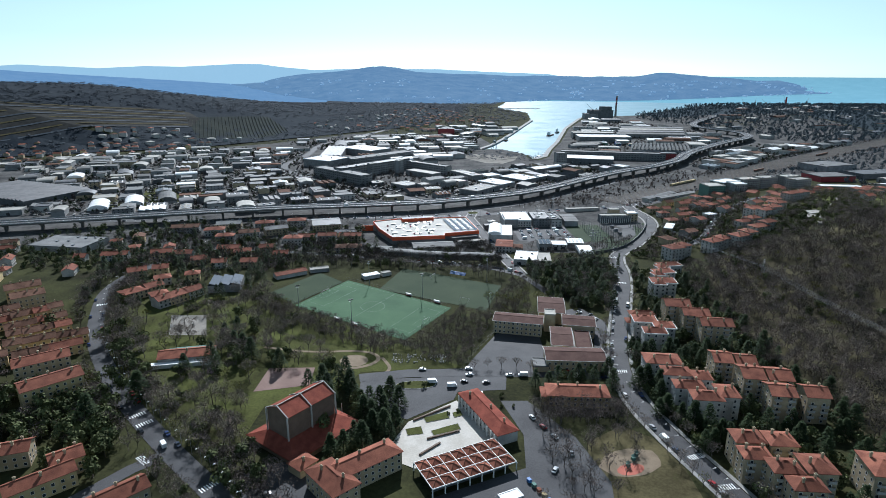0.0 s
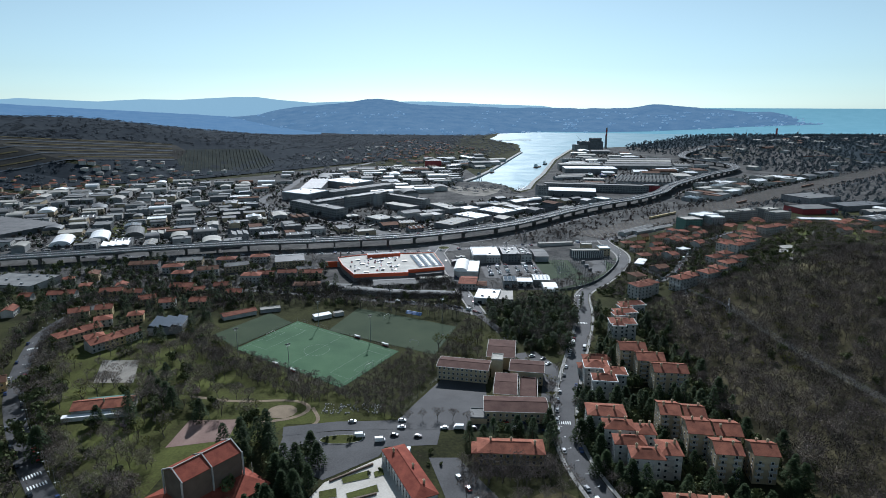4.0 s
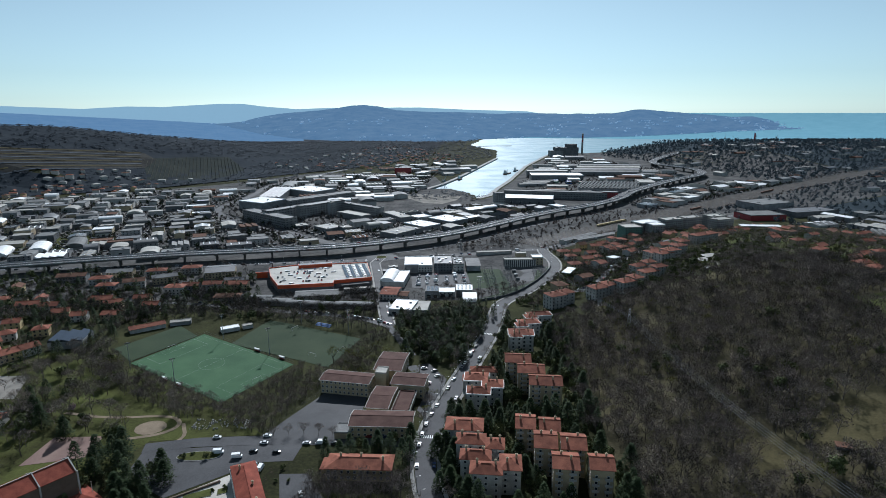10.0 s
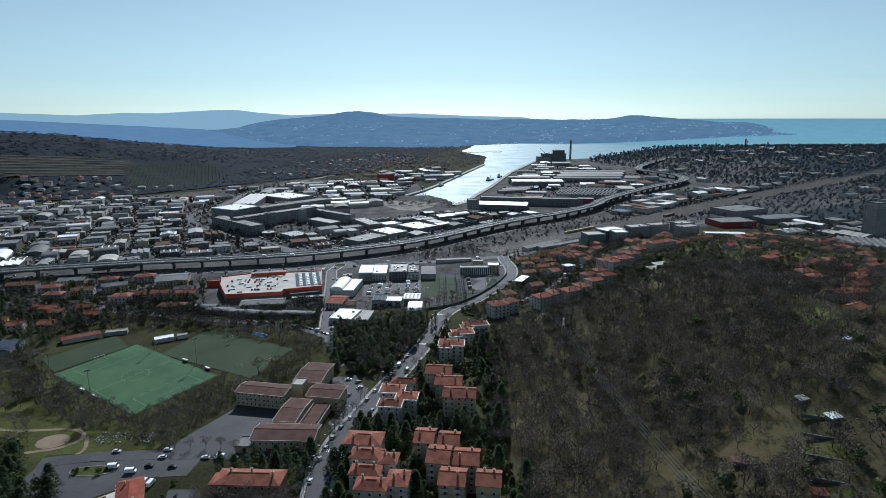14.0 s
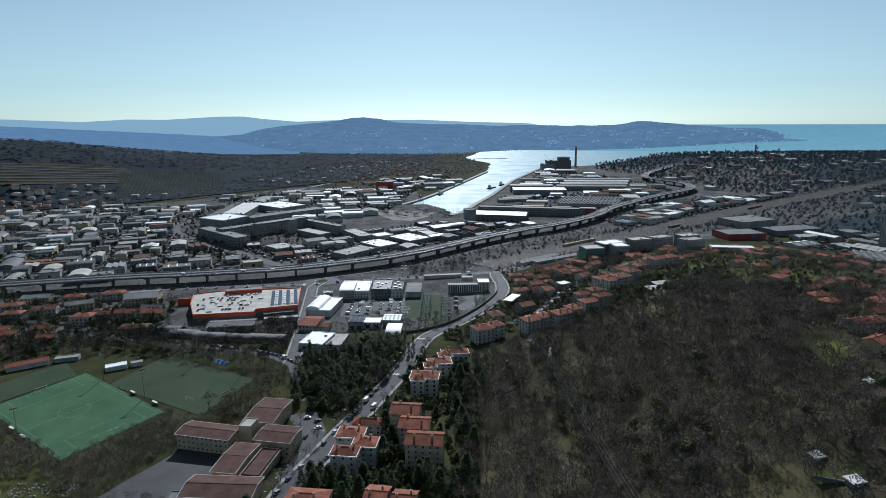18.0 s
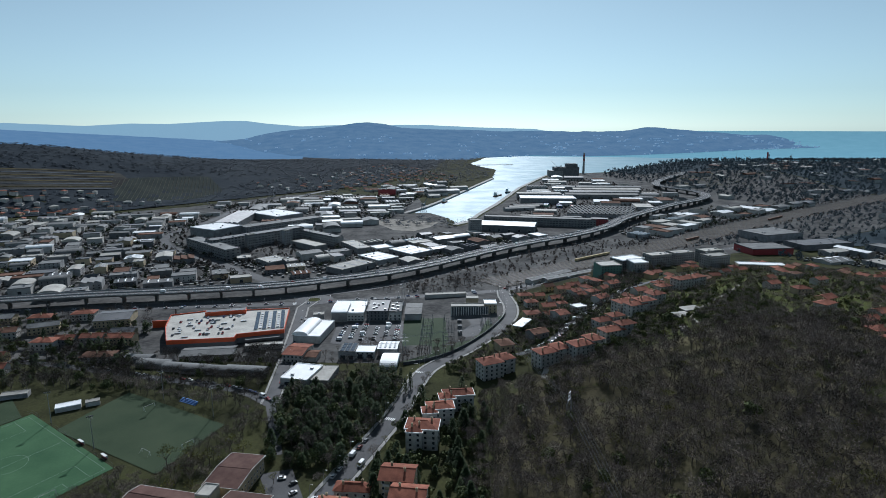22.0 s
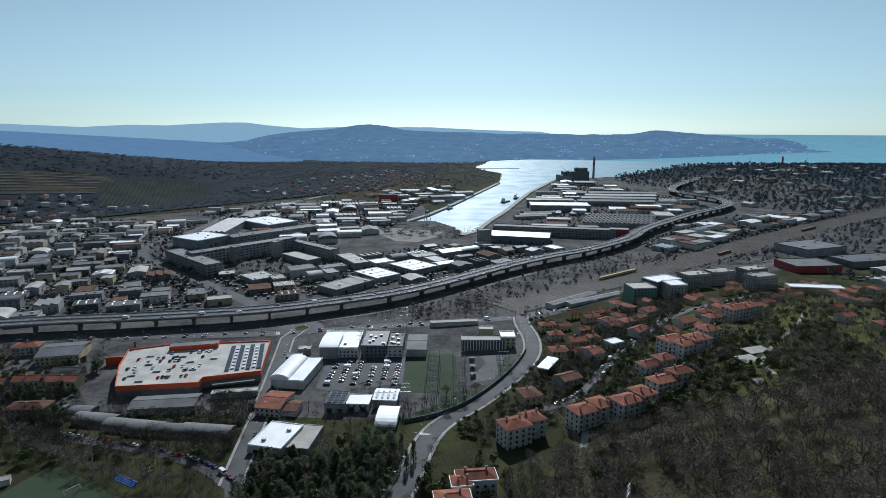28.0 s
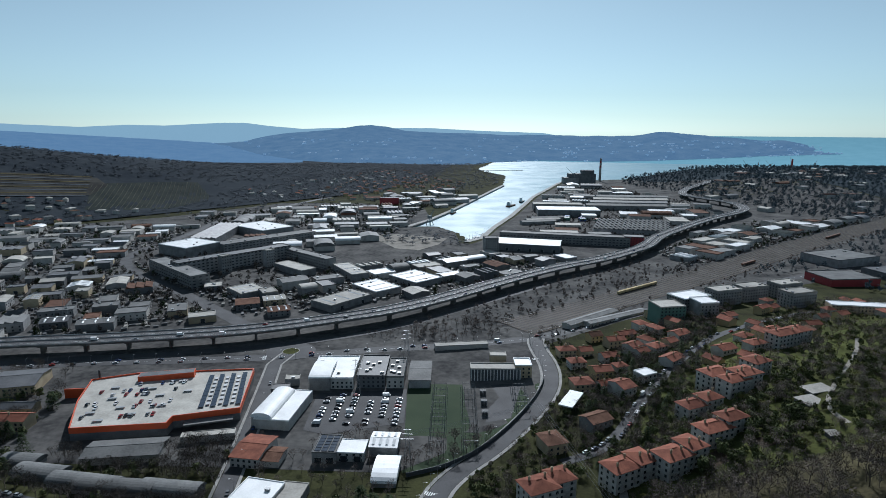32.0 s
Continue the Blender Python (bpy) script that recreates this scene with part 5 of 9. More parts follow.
for i, (x, y, w, d, turn, h, rf, wl) in enumerate(((274, 659, 13, 11, 12, 7, "gable", "wall_ochre"), (257, 642, 14, 12, 10, 6.5, "hip", "wall_cream"), (280, 628, 11, 15, 28, 8, "gable", "wall_white"), (299, 720, 15, 10, 18, 7, "gable", "wall_cream"), (325, 666, 15, 11, 40, 6.5, "gable", "wall_white"), (286, 687, 12, 10, 15, 6, "gable", "wall_white"), (261, 681, 12, 10, 12, 6, "hip", "wall_white"), (258, 706, 14, 10, 10, 6.5, "hip", "wall_cream"), (325, 697, 13, 10, 30, 6, "hip", "wall_white"), (350, 720, 14, 11, 32, 7, "gable", "wall_white"), (364, 672, 14, 11, 26, 6.5, "gable", "wall_white"), (388, 676, 15, 10, 24, 6.5, "hip", "wall_white"), (271, 638, 9, 8, 20, 5, "gable", "wall_white"), (272, 704, 10, 9, 14, 5.5, "gable", "wall_cream"), (311, 690, 10, 9, 30, 5.5, "gable", "wall_white"), (338, 706, 9, 9, 30, 5.5, "gable", "wall_cream"), (312, 735, 16, 9, 22, 6, "gable", "wall_ochre"), (289, 667, 9, 8, 18, 5, "hip", "wall_white"))):
    building("valley_house", x, y, w, d, turn, h, rf, 2.0, wl, "tile", "rendered house with a terracotta roof in a small garden", "house", "houses of the valley", windows="s", chimneys=1)
building("white_villa", 300, 645, 12, 10, 28, 6.5, "flat", 0.5, "wall_white", "roof_white", "white villa with a flat terraced roof", "house", windows="s")
building("long_depot", 322, 797, 78, 9, 33, 4.5, "gable", 0.8, "wall_white", "roof_grey", "long low railway depot with pale walls", "shed", windows="s", pitch_x=4.5)
for i, (x, y, turn) in enumerate(((480, 654, 20), (490, 626, 10), (487, 586, 30), (474, 566, 30), (469, 511, 15), (449, 459, 25), (436, 411, 20), (451, 417, 20), (425, 379, 30), (532, 564, 10), (511, 495, 25), (455, 480, 10), (498, 540, 20), (520, 530, 30), (470, 440, 15), (490, 470, 35))):
    building("ridge_house", x, y, 12 + i % 4, 10, turn, 6.5, ("gable", "hip")[i % 2], 2.1, ("wall_white", "wall_cream", "wall_ochre")[i % 3], "tile", "detached house with a terracotta roof behind the ridge", "house", "houses behind the ridge", windows="s", chimneys=1)
for x, y, w, d, turn, top, wl, text in ((346, 276, 6, 4, 15, "roof_white", "wall_grey", "garden shed with a pale sheet roof"), (315, 235, 5, 4, -10, "tile", "red", "red painted garden shed"), (341, 293, 5, 3.5, 20, "roof_pale", "wall_grey", "grey tool shed on a garden terrace"), (393, 338, 6, 2.6, 30, "roof_white", "wall_white", "white parked caravan body"), (366, 572, 12, 9, 20, "roof_pale", "wall_grey", "half-ruined nursery hut with pale roof sheets"), (378, 586, 16, 8, 20, "roof_pale", "wall_grey", "nursery greenhouse with pale roof sheets"), (352, 530, 5, 4, 5, "roof_pale", "wall_dark", "small tool shed in the vegetable plots"), (296, 262, 6, 3, -20, "tile_old", "wall_dark", "collapsed brown hut in the clearing")):
    building("garden_shed", x, y, w, d, turn, 2.4, "shed", 0.5, wl, top, text, "shed", "garden sheds")

# left of the store
for i, (x, y, w, d, turn, h, rf, tp) in enumerate(((-167, 652, 20, 12, 12, 7, "hip", "tile"), (-132, 643, 30, 30, 15, 7, "gable", "roof_dark"), (-140, 583, 16, 11, 4, 7, "gable", "tile"), (-120, 588, 18, 11, 6, 7, "gable", "tile"), (-96, 588, 22, 11, 2, 7, "gable", "tile"), (-92, 549, 24, 12, 5, 6, "hip", "tile_old"), (-152, 575, 18, 12, 3, 8, "hip", "tile"), (-181, 615, 24, 12, 28, 7, "gable", "roof_grey"), (-200, 640, 20, 12, 10, 7, "hip", "tile"), (-205, 600, 20, 14, 20, 7, "gable", "tile_old"), (-105, 607, 20, 10, 5, 5, "gable", "roof_dark"), (-225, 585, 18, 11, 8, 7, "hip", "tile"), (-245, 610, 20, 12, 14, 7, "hip", "tile"), (-240, 640, 26, 14, 12, 6, "gable", "roof_grey"), (-280, 620, 28, 14, 12, 7, "gable", "tile_old"))):
    building("town_house", x, y, w, d, turn, h, rf, 2.2, ("wall_white", "wall_cream", "wall_grey")[i % 3], tp, "rendered house or workshop with a sloping roof", "house", "houses by the store", windows="s", chimneys=1 if tp.startswith("tile") else 0)
dh = building("depot_hall", -370, 558, 58, 38, -8, 7, "flat", 0.5, "wall_white", "roof_grey", "wide grey depot hall with flat sheet roof", "depot", vents=6)


# ---- viaduct ----
VIA = rounded([(-700, 560), (-560, 597), (-400, 640), (-318, 668), (-192, 703), (-128, 712), (-65, 725), (0, 741), (65, 775), (114, 803), (167, 852), (232, 925), (309, 997), (360, 1032), (418, 1090), (460, 1140), (492, 1206), (559, 1292), (678, 1434), (754, 1500), (815, 1580), (835, 1680), (800, 1770), (775, 1860), (830, 1990), (950, 2150), (1170, 2450)])
via = thing("viaduct", 0, 0, 0, 0, "long concrete motorway viaduct on pillars", "viaduct")
vh = lambda u: float(np.interp(u, [0, 0.1, 0.55, 0.62, 0.75, 1], [13, 14, 14, 14, 14, 24]))
vl = resample(VIA, 8.0)


def via_part(name, d0, d1, z0, z1, mat):
    a, b = offset(vl, d0), offset(vl, d1)
    n = len(vl)
    v, f = [], []
    for i in range(n):
        h = vh(i / (n - 1))
        v += [(*a[i], h + z0), (*b[i], h + z0), (*b[i], h + z1), (*a[i], h + z1)]
    for i in range(n - 1):
        p, q = 4 * i, 4 * i + 4
        for j in range(4):
            f.append((p + j, p + (j + 1) % 4, q + (j + 1) % 4, q + j))
    f += [(3, 2, 1, 0), tuple(4 * (n - 1) + j for j in range(4))]
    return link_mesh(name, v, [t[::-1] for t in f], M[mat], via)


# deck, girder and pillars take concrete darkened to stand for shade
via_part("deck", -11.0, 11.0, -1.4, 0.0, "shade_concrete")
via_part("girder", -7.0, 7.0, -2.4, -1.4, "shade_concrete")
via_part("carriageway", -10.2, -0.8, 0.0, 0.06, "asphalt")
via_part("carriageway", 0.8, 10.2, 0.0, 0.06, "asphalt")
for d in (-11.0, -0.25, 10.7):
    via_part("guard_rail", d, d + 0.3, 0.0, 1.0, "steel")
for d in (-5.5, 5.5):
    via_part("lane_line", d - 0.1, d + 0.1, 0.06, 0.08, "line")
pil = bpy.data.meshes.new("pillar")
ps = Shape().box(-1.0, -3.0, -16, 1.0, 3.0, -3.4).box(-1.2, -7.0, -3.4, 1.2, 7.0, -2.4, True)
pil.from_pydata(ps.v, [], ps.f)
pil.materials.append(M["shade_concrete"])
for i in range(2, len(vl) - 60, 4):
    a, b = vl[i], vl[i + 1]
    again("pillar", pil, via, pose(*vl[i], vh(i / (len(vl) - 1)), 0, 0, math.degrees(math.atan2(b[1] - a[1], b[0] - a[0]))))
ROUTES.append((vl, 13))
# slip road under the viaduct
SLIP = rounded([(-260, 668), (-140, 694), (-20, 716), (70, 748), (130, 790), (200, 860), (280, 940)])
ribbon("road_slip", SLIP, 9.0, M["asphalt"], 0.28, "dark service road beneath the viaduct")

# roundabout
ra = thing("roundabout", 37.3, 717.4, ground_z(37, 717), 0, "small roundabout island with low planting", "roundabout")
Shape().prism([(7 * math.cos(a * 0.2618), 7 * math.sin(a * 0.2618)) for a in range(24)], -0.4, 0.5).link("kerb", M["concrete"], ra)
Shape().prism([(6.4 * math.cos(a * 0.2618), 6.4 * math.sin(a * 0.2618)) for a in range(24)], -0.3, 0.56).link("lawn", M["grass"], ra)
sheet("roundabout_paving", [(37.3 + 20 * math.cos(a * 0.2618), 717.4 + 19 * math.sin(a * 0.2618)) for a in range(24)], M["asphalt"], 0.30, "asphalt circle of the roundabout", "road")

# ---- office complex and harbour halls ----
O = "office complex"
building("office_slab", -165, 952, 126, 22, -43, 15, "flat", 0.9, "wall_grey", "roof_grey", "grey office slab with ribbon windows", "office", O, windows="swe", pitch_x=5.5, storey=3.8, wide=True, vents=4)
building("office_slab", -121, 1019, 158, 22, 49, 18, "flat", 0.9, "wall_grey", "roof_dark", "long grey office slab with ribbon windows", "office", O, windows="sw", pitch_x=5.5, storey=3.8, wide=True, vents=5)
building("office_slab", -42, 1054, 138, 16, -42, 14, "flat", 0.9, "wall_grey", "roof_grey", "lower grey office slab", "office", O, windows="s", pitch_x=5.5, storey=3.8, wide=True, vents=3)
for x, y in ((-120, 984), (-76, 1022)):
    building("stair_tower", x, y, 13, 9, 49, 22, "flat", 0.8, "wall_grey", "roof_pale", "grey stair tower of the office slab", "office", O, windows="s", storey=3.8, keep=False)
building("works_hall", -219, 1104, 62, 58, -30, 14, "flat", 0.8, "wall_grey", "roof_white", "tall works hall with a pale flat roof", "factory", O, vents=3)
building("works_hall", -226, 1226, 40, 150, 4, 12, "saw", 2.2, "wall_grey", "roof_dark", "saw-toothed works hall with glazed slopes", "factory", O)
building("works_hall", -168, 1278, 92, 62, -38, 12, "flat", 0.8, "wall_grey", "roof_white", "broad works hall with a pale roof", "factory", O, vents=6)
building("works_range", -126, 1172, 160, 30, 48, 12, "flat", 0.6, "wall_grey", "roof_grey", "long grey works range with rows of windows", "factory", O, windows="s", pitch_x=5.5, storey=3.8, wide=True, vents=5)
building("works_annexe", -34, 992, 62, 22, -42, 8, "flat", 0.6, "wall_grey", "roof_pale", "low works annexe with a pale roof", "factory", O)
H = "harbour halls"
building("white_hall", 279, 1157, 104, 48, -13, 11, "gable", 3.0, "wall_dark", "roof_white", "long harbour shed with a brilliant white roof", "warehouse", H, doors=6)
building("silo_tower", 222, 1118, 20, 16, 10, 24, "flat", 0.8, "wall_grey", "roof_grey", "tall grey concrete tower block by the canal", "tower", H, windows="s", storey=3.4)
building("long_mill", 345, 1208, 205, 24, -12, 14, "flat", 0.9, "wall_grey", "roof_grey", "very long grey factory range with rows of windows", "factory", H, windows="s", pitch_x=5.5, storey=4.0, wide=True)
building("brick_block", 452, 1190, 30, 22, -12, 15, "flat", 0.8, "red", "roof_dark", "reddish brick block at the end of the range", "factory", H, windows="s", pitch_x=4.0)
building("container_hall", 410, 1530, 130, 60, -3, 14, "flat", 0.8, "wall_grey", "roof_white", "wide container hall with a pale flat roof", "warehouse", H, doors=5)
building("shed_hall", 400, 1600, 110, 40, -3, 16, "flat", 0.8, "wall_grey", "roof_pale", "tall pale harbour shed", "warehouse", H)
for i in range(5):
    building("vaulted_hall", 480 + i * 8, 1300 + i * 24, 130, 22, -10, 8, "saw", 3.0, "wall_grey", "roof_grey", "grey saw-tooth roofed hall in a row", "factory", H)
for i in range(4):
    building("long_warehouse", 560 + i * 22, 1620 + i * 62, 180, 30, -4, 11, "gable", 3, "wall_grey", ("roof_grey", "roof_dark", "roof_pale", "roof_grey")[i], "long harbour warehouse with a sheet roof", "warehouse", H)
for i in range(3):
    building("long_warehouse", 330 + i * 12, 1400 + i * 26, 70, 16, 15, 6, "gable", 2, "wall_grey", ("roof_grey", "roof_pale", "roof_grey")[i], "low rows of pale sheet-roofed harbour sheds", "warehouse", H)
building("incinerator", 600, 2310, 90, 40, 4, 32, "flat", 1.0, "wall_dark", "roof_dark", "dark waste power plant with stepped blocks", "power plant", H, vents=3)
building("incinerator_wing", 560, 2300, 50, 36, 4, 20, "flat", 1.0, "wall_grey", "roof_dark", "lower grey wing of the power plant", "power plant", H)
building("boiler_house", 620, 2312, 40, 30, 4, 44, "flat", 1.0, "wall_dark", "roof_dark", "tall boiler house of the power plant", "power plant", H, keep=False)
ch = thing("smoke_stack", 686, 2402, ground_z(686, 2402) - 1, 0, "tall slim chimney with red and white bands", "chimney")
for i in range(10):
    z0, z1 = i * 8.2, (i + 1) * 8.2
    Shape().tube((0, 0, z0), (0, 0, z1), 4.6 - 0.14 * i, 4.46 - 0.14 * i, 14).link("chimney_ring", M["concrete"] if i < 5 or i % 2 else M["red"], ch)
# white and red houses over the railway
building("panel_block", 393, 812, 34, 22, 26, 18, "flat", 0.8, "wall_grey", "roof_white", "grey panel block of flats with a white roof", "apartment block", "flats by the railway", windows="swe", rows=6)
building("panel_block", 361, 780, 24, 22, 10, 18, "flat", 0.8, "green", "roof_pale", "block of flats wrapped in green scaffold netting", "apartment block", "flats by the railway", windows="s", rows=6)
building("panel_block", 398, 790, 18, 20, 10, 17, "flat", 0.8, "wall_grey", "roof_white", "grey panel block of flats with a white roof", "apartment block", "flats by the railway", windows="s", rows=6)
for x, y in ((440, 845), (475, 862), (520, 880), (505, 830)):
    building("panel_block", x, y, 30, 18, 20, 17, "flat", 0.8, "wall_grey", "roof_pale", "grey panel block of flats", "apartment block", "flats by the railway", windows="swe", rows=6, vents=2)
building("long_school", 545, 800, 52, 14, -8, 9, "flat", 0.6, "wall_cream", "roof_white", "long low school with a white roof", "school", windows="s")
building("red_store", 632, 960, 62, 44, 8, 10, "flat", 0.8, "red", "roof_grey", "dark red clad store with a grey roof", "store", "stores by the railway")
building("flat_store", 705, 1080, 80, 56, 22, 11, "flat", 0.8, "wall_grey", "roof_grey", "broad store with a grey flat roof", "store", "stores by the railway", vents=4)
building("flat_store", 735, 1000, 90, 40, 15, 9, "flat", 0.8, "wall_dark", "roof_dark", "dark-roofed store with dark walls", "store", "stores by the railway", vents=4)
building("rail_shed", 297, 795, 70, 10, 40, 5, "gable", 1.0, "wall_white", "roof_grey", "long low railway shed", "shed", "stores by the railway")
building("shopping_hall", 735, 765, 90, 60, -22, 9, "saw", 2.0, "wall_grey", "roof_grey", "shopping hall roofed with grey sheds", "store", "stores by the railway")
building("tower_block", 786, 852, 20, 20, 10, 52, "flat", 1.0, "wall_grey", "roof_grey", "tall grey tower block", "tower block", windows="sw", storey=3.2, rows=15, pitch_x=3.6)
for x, y, w, d, turn, h, rf, rise, top in ((-57, 884, 36, 30, -46, 7, "flat", 0.7, "roof_pale"), (53, 854, 56, 32, 52, 7, "flat", 0.7, "roof_pale"), (39, 980, 66, 22, -58, 8, "flat", 0.7, "roof_pale"), (82, 903, 46, 34, -46, 7, "flat", 0.7, "roof_white"), (123, 947, 50, 40, -46, 7, "flat", 0.7, "roof_white")):
    building("plain_hall", x, y, w, d, turn, h, rf, rise, "wall_grey", top, "broad flat-roofed hall with a pale roof and grey walls", "industrial hall", "halls by the office complex", vents=3, skylights=3, doors=2)
building("red_works", 8, 1694, 46, 18, 0, 16, "flat", 0.8, "red", "roof_dark", "tall red clad works by the canal", "factory", H)
sheet("canal_yard", [(19, 1255), (79, 1147), (115, 1135), (144, 1182), (156, 1234), (66, 1274)], M["court"], 0.3, "pale gravel yard at the head of the canal", "yard", 20)
# glasshouse rows and halls to the west
bw = building("great_works", -590, 810, 150, 95, -22, 8, "saw", 2.4, "wall_dark", "roof_dark", "vast dark saw-toothed works roof with pale ribs", "factory")
for i in range(3):
    building("air_hall", -440 + i * 32, 735 + i * 26, 46, 22, -65, 3, "barrel", 6.0, "wall_grey", "roof_white" if i < 2 else "roof_grey", "vaulted pale sports hall", "hall", "vaulted halls")
sheet("west_meadow", [(-450, 745), (-432, 880), (-345, 845), (-350, 790), (-400, 715)], M["grass"], 0.2, "green meadow between works", "lawn", 20)


# ---- filling the plain and the village ----
def clear_grid():
    """Which 2 m cells lie how far from a road and from a building."""
    pts = np.array([(x, y, half) for line, half in ROUTES for x, y in resample(line, 4.0)])
    cells = {}
    for i, (x, y, h) in enumerate(pts):
        cells.setdefault((int(x // 40), int(y // 40)), []).append(i)
    return pts, {k: np.array(v) for k, v in cells.items()}


ROAD_PTS, ROAD_CELLS = clear_grid()


def near_route(x, y, gap):
    cx, cy = int(x // 40), int(y // 40)
    reach = 1 if gap < 6 else 2
    for i in range(cx - reach, cx + reach + 1):
        for j in range(cy - reach, cy + reach + 1):
            hit = ROAD_CELLS.get((i, j))
            if hit is not None:
                p = ROAD_PTS[hit]
                if np.any((p[:, 0] - x) ** 2 + (p[:, 1] - y) ** 2 < (p[:, 2] + gap) ** 2):
                    return True
    return False


TAKEN_CELLS, TAKEN_DONE = {}, [0]


def blocked(x, y, r):
    while TAKEN_DONE[0] < len(TAKEN):
        t = TAKEN[TAKEN_DONE[0]]
        reach = t[2] + 8
        for i in range(int((t[0] - reach) // 30), int((t[0] + reach) // 30) + 1):
            for j in range(int((t[1] - reach) // 30), int((t[1] + reach) // 30) + 1):
                TAKEN_CELLS.setdefault((i, j), []).append(t)
        TAKEN_DONE[0] += 1
    for tx, ty, tr, hw, hd, turn in TAKEN_CELLS.get((int(x // 30), int(y // 30)), ()):
        c, s = math.cos(radians(turn)), math.sin(radians(turn))
        u, q = (x - tx) * c + (y - ty) * s, -(x - tx) * s + (y - ty) * c
        if abs(u) < hw + r and abs(q) < hd + r:
            return True
    return False


def in_poly(poly, x, y):
    return bool(inside(poly, x, y))


def scatter(poly, step, seed, jitter=0.35, turn=0.0):
    rnd = random.Random(seed)
    cx, cy = sum(p[0] for p in poly) / len(poly), sum(p[1] for p in poly) / len(poly)
    R = max(math.hypot(p[0] - cx, p[1] - cy) for p in poly)
    c, s = math.cos(radians(turn)), math.sin(radians(turn))
    sx, sy = step if isinstance(step, tuple) else (step, step)
    i = -int(R / sx) - 1
    while i * sx < R:
        j = -int(R / sy) - 1
        while j * sy < R:
            u, q = (i + rnd.uniform(-jitter, jitter)) * sx, (j + rnd.uniform(-jitter, jitter)) * sy
            x, y = cx + u * c - q * s, cy + u * s + q * c
            if in_poly(poly, x, y):
                yield x, y, rnd
            j += 1
        i += 1


INDUSTRY = [
    ([(-560, 690), (-330, 700), (-195, 735), (-90, 775), (60, 840), (-60, 890), (-150, 945), (-250, 1030), (-420, 1050), (-700, 950)], 22, (34, 27), 1),
    ([(-55, 860), (60, 850), (150, 880), (270, 1000), (330, 1060), (290, 1100), (190, 1100), (120, 1080), (20, 980)], 33, (37, 27), 2),
    ([(-680, 980), (-440, 1080), (-280, 1050), (-270, 1150), (-310, 1320), (-540, 1330), (-850, 1100)], 18, (42, 30), 3),
    ([(-280, 1330), (-120, 1330), (60, 1250), (80, 1440), (100, 1640), (-120, 1660), (-380, 1450)], 10, (48, 36), 4),
    ([(480, 1040), (640, 1150), (900, 1330), (1000, 1480), (780, 1440), (600, 1290), (470, 1130)], 36, (46, 32), 5),
    ([(300, 1260), (480, 1240), (620, 1400), (740, 1540), (780, 1700), (700, 2000), (620, 2200), (520, 2200), (420, 1850), (320, 1500)], -6, (70, 44), 6),
    ([(640, 900), (900, 1040), (1200, 1250), (1300, 1100), (1000, 850), (760, 800)], 20, (52, 36), 7),
    ([(30, 1660), (140, 1600), (215, 1860), (180, 2000), (0, 1900), (-60, 1750)], 20, (60, 40), 8),
]
INDUSTRY += [
    ([(820, 1520), (1250, 1560), (1800, 2100), (2300, 2800), (1600, 2800), (1000, 2350), (800, 1900)], 25, (76, 58), 9),
    ([(1000, 1380), (1500, 1720), (1700, 1500), (1300, 1150), (1050, 1180)], 22, (58, 44), 10),
    ([(-240, 1160), (-60, 1100), (40, 1180), (60, 1250), (-60, 1320)], 15, (45, 34), 11),
]
FAR_WALLS, FAR_ROOFS = Shape(), {}


def far_hall(x, y, w, d, turn, h, kind, rise, top):
    m = pose(x, y, ground_z(x, y), 0, 0, turn)
    s = walls(w, d, h, kind, rise)
    FAR_WALLS.add([m @ Vector(p) for p in s.v], s.f)
    s = roof_shape(kind, w, d, h, rise)
    FAR_ROOFS.setdefault(top, Shape()).add([m @ Vector(p) for p in s.v], s.f)
    TAKEN.append((x, y, math.hypot(w, d) / 2 + 1.0, w / 2 + 1.5, d / 2 + 1.5, turn))


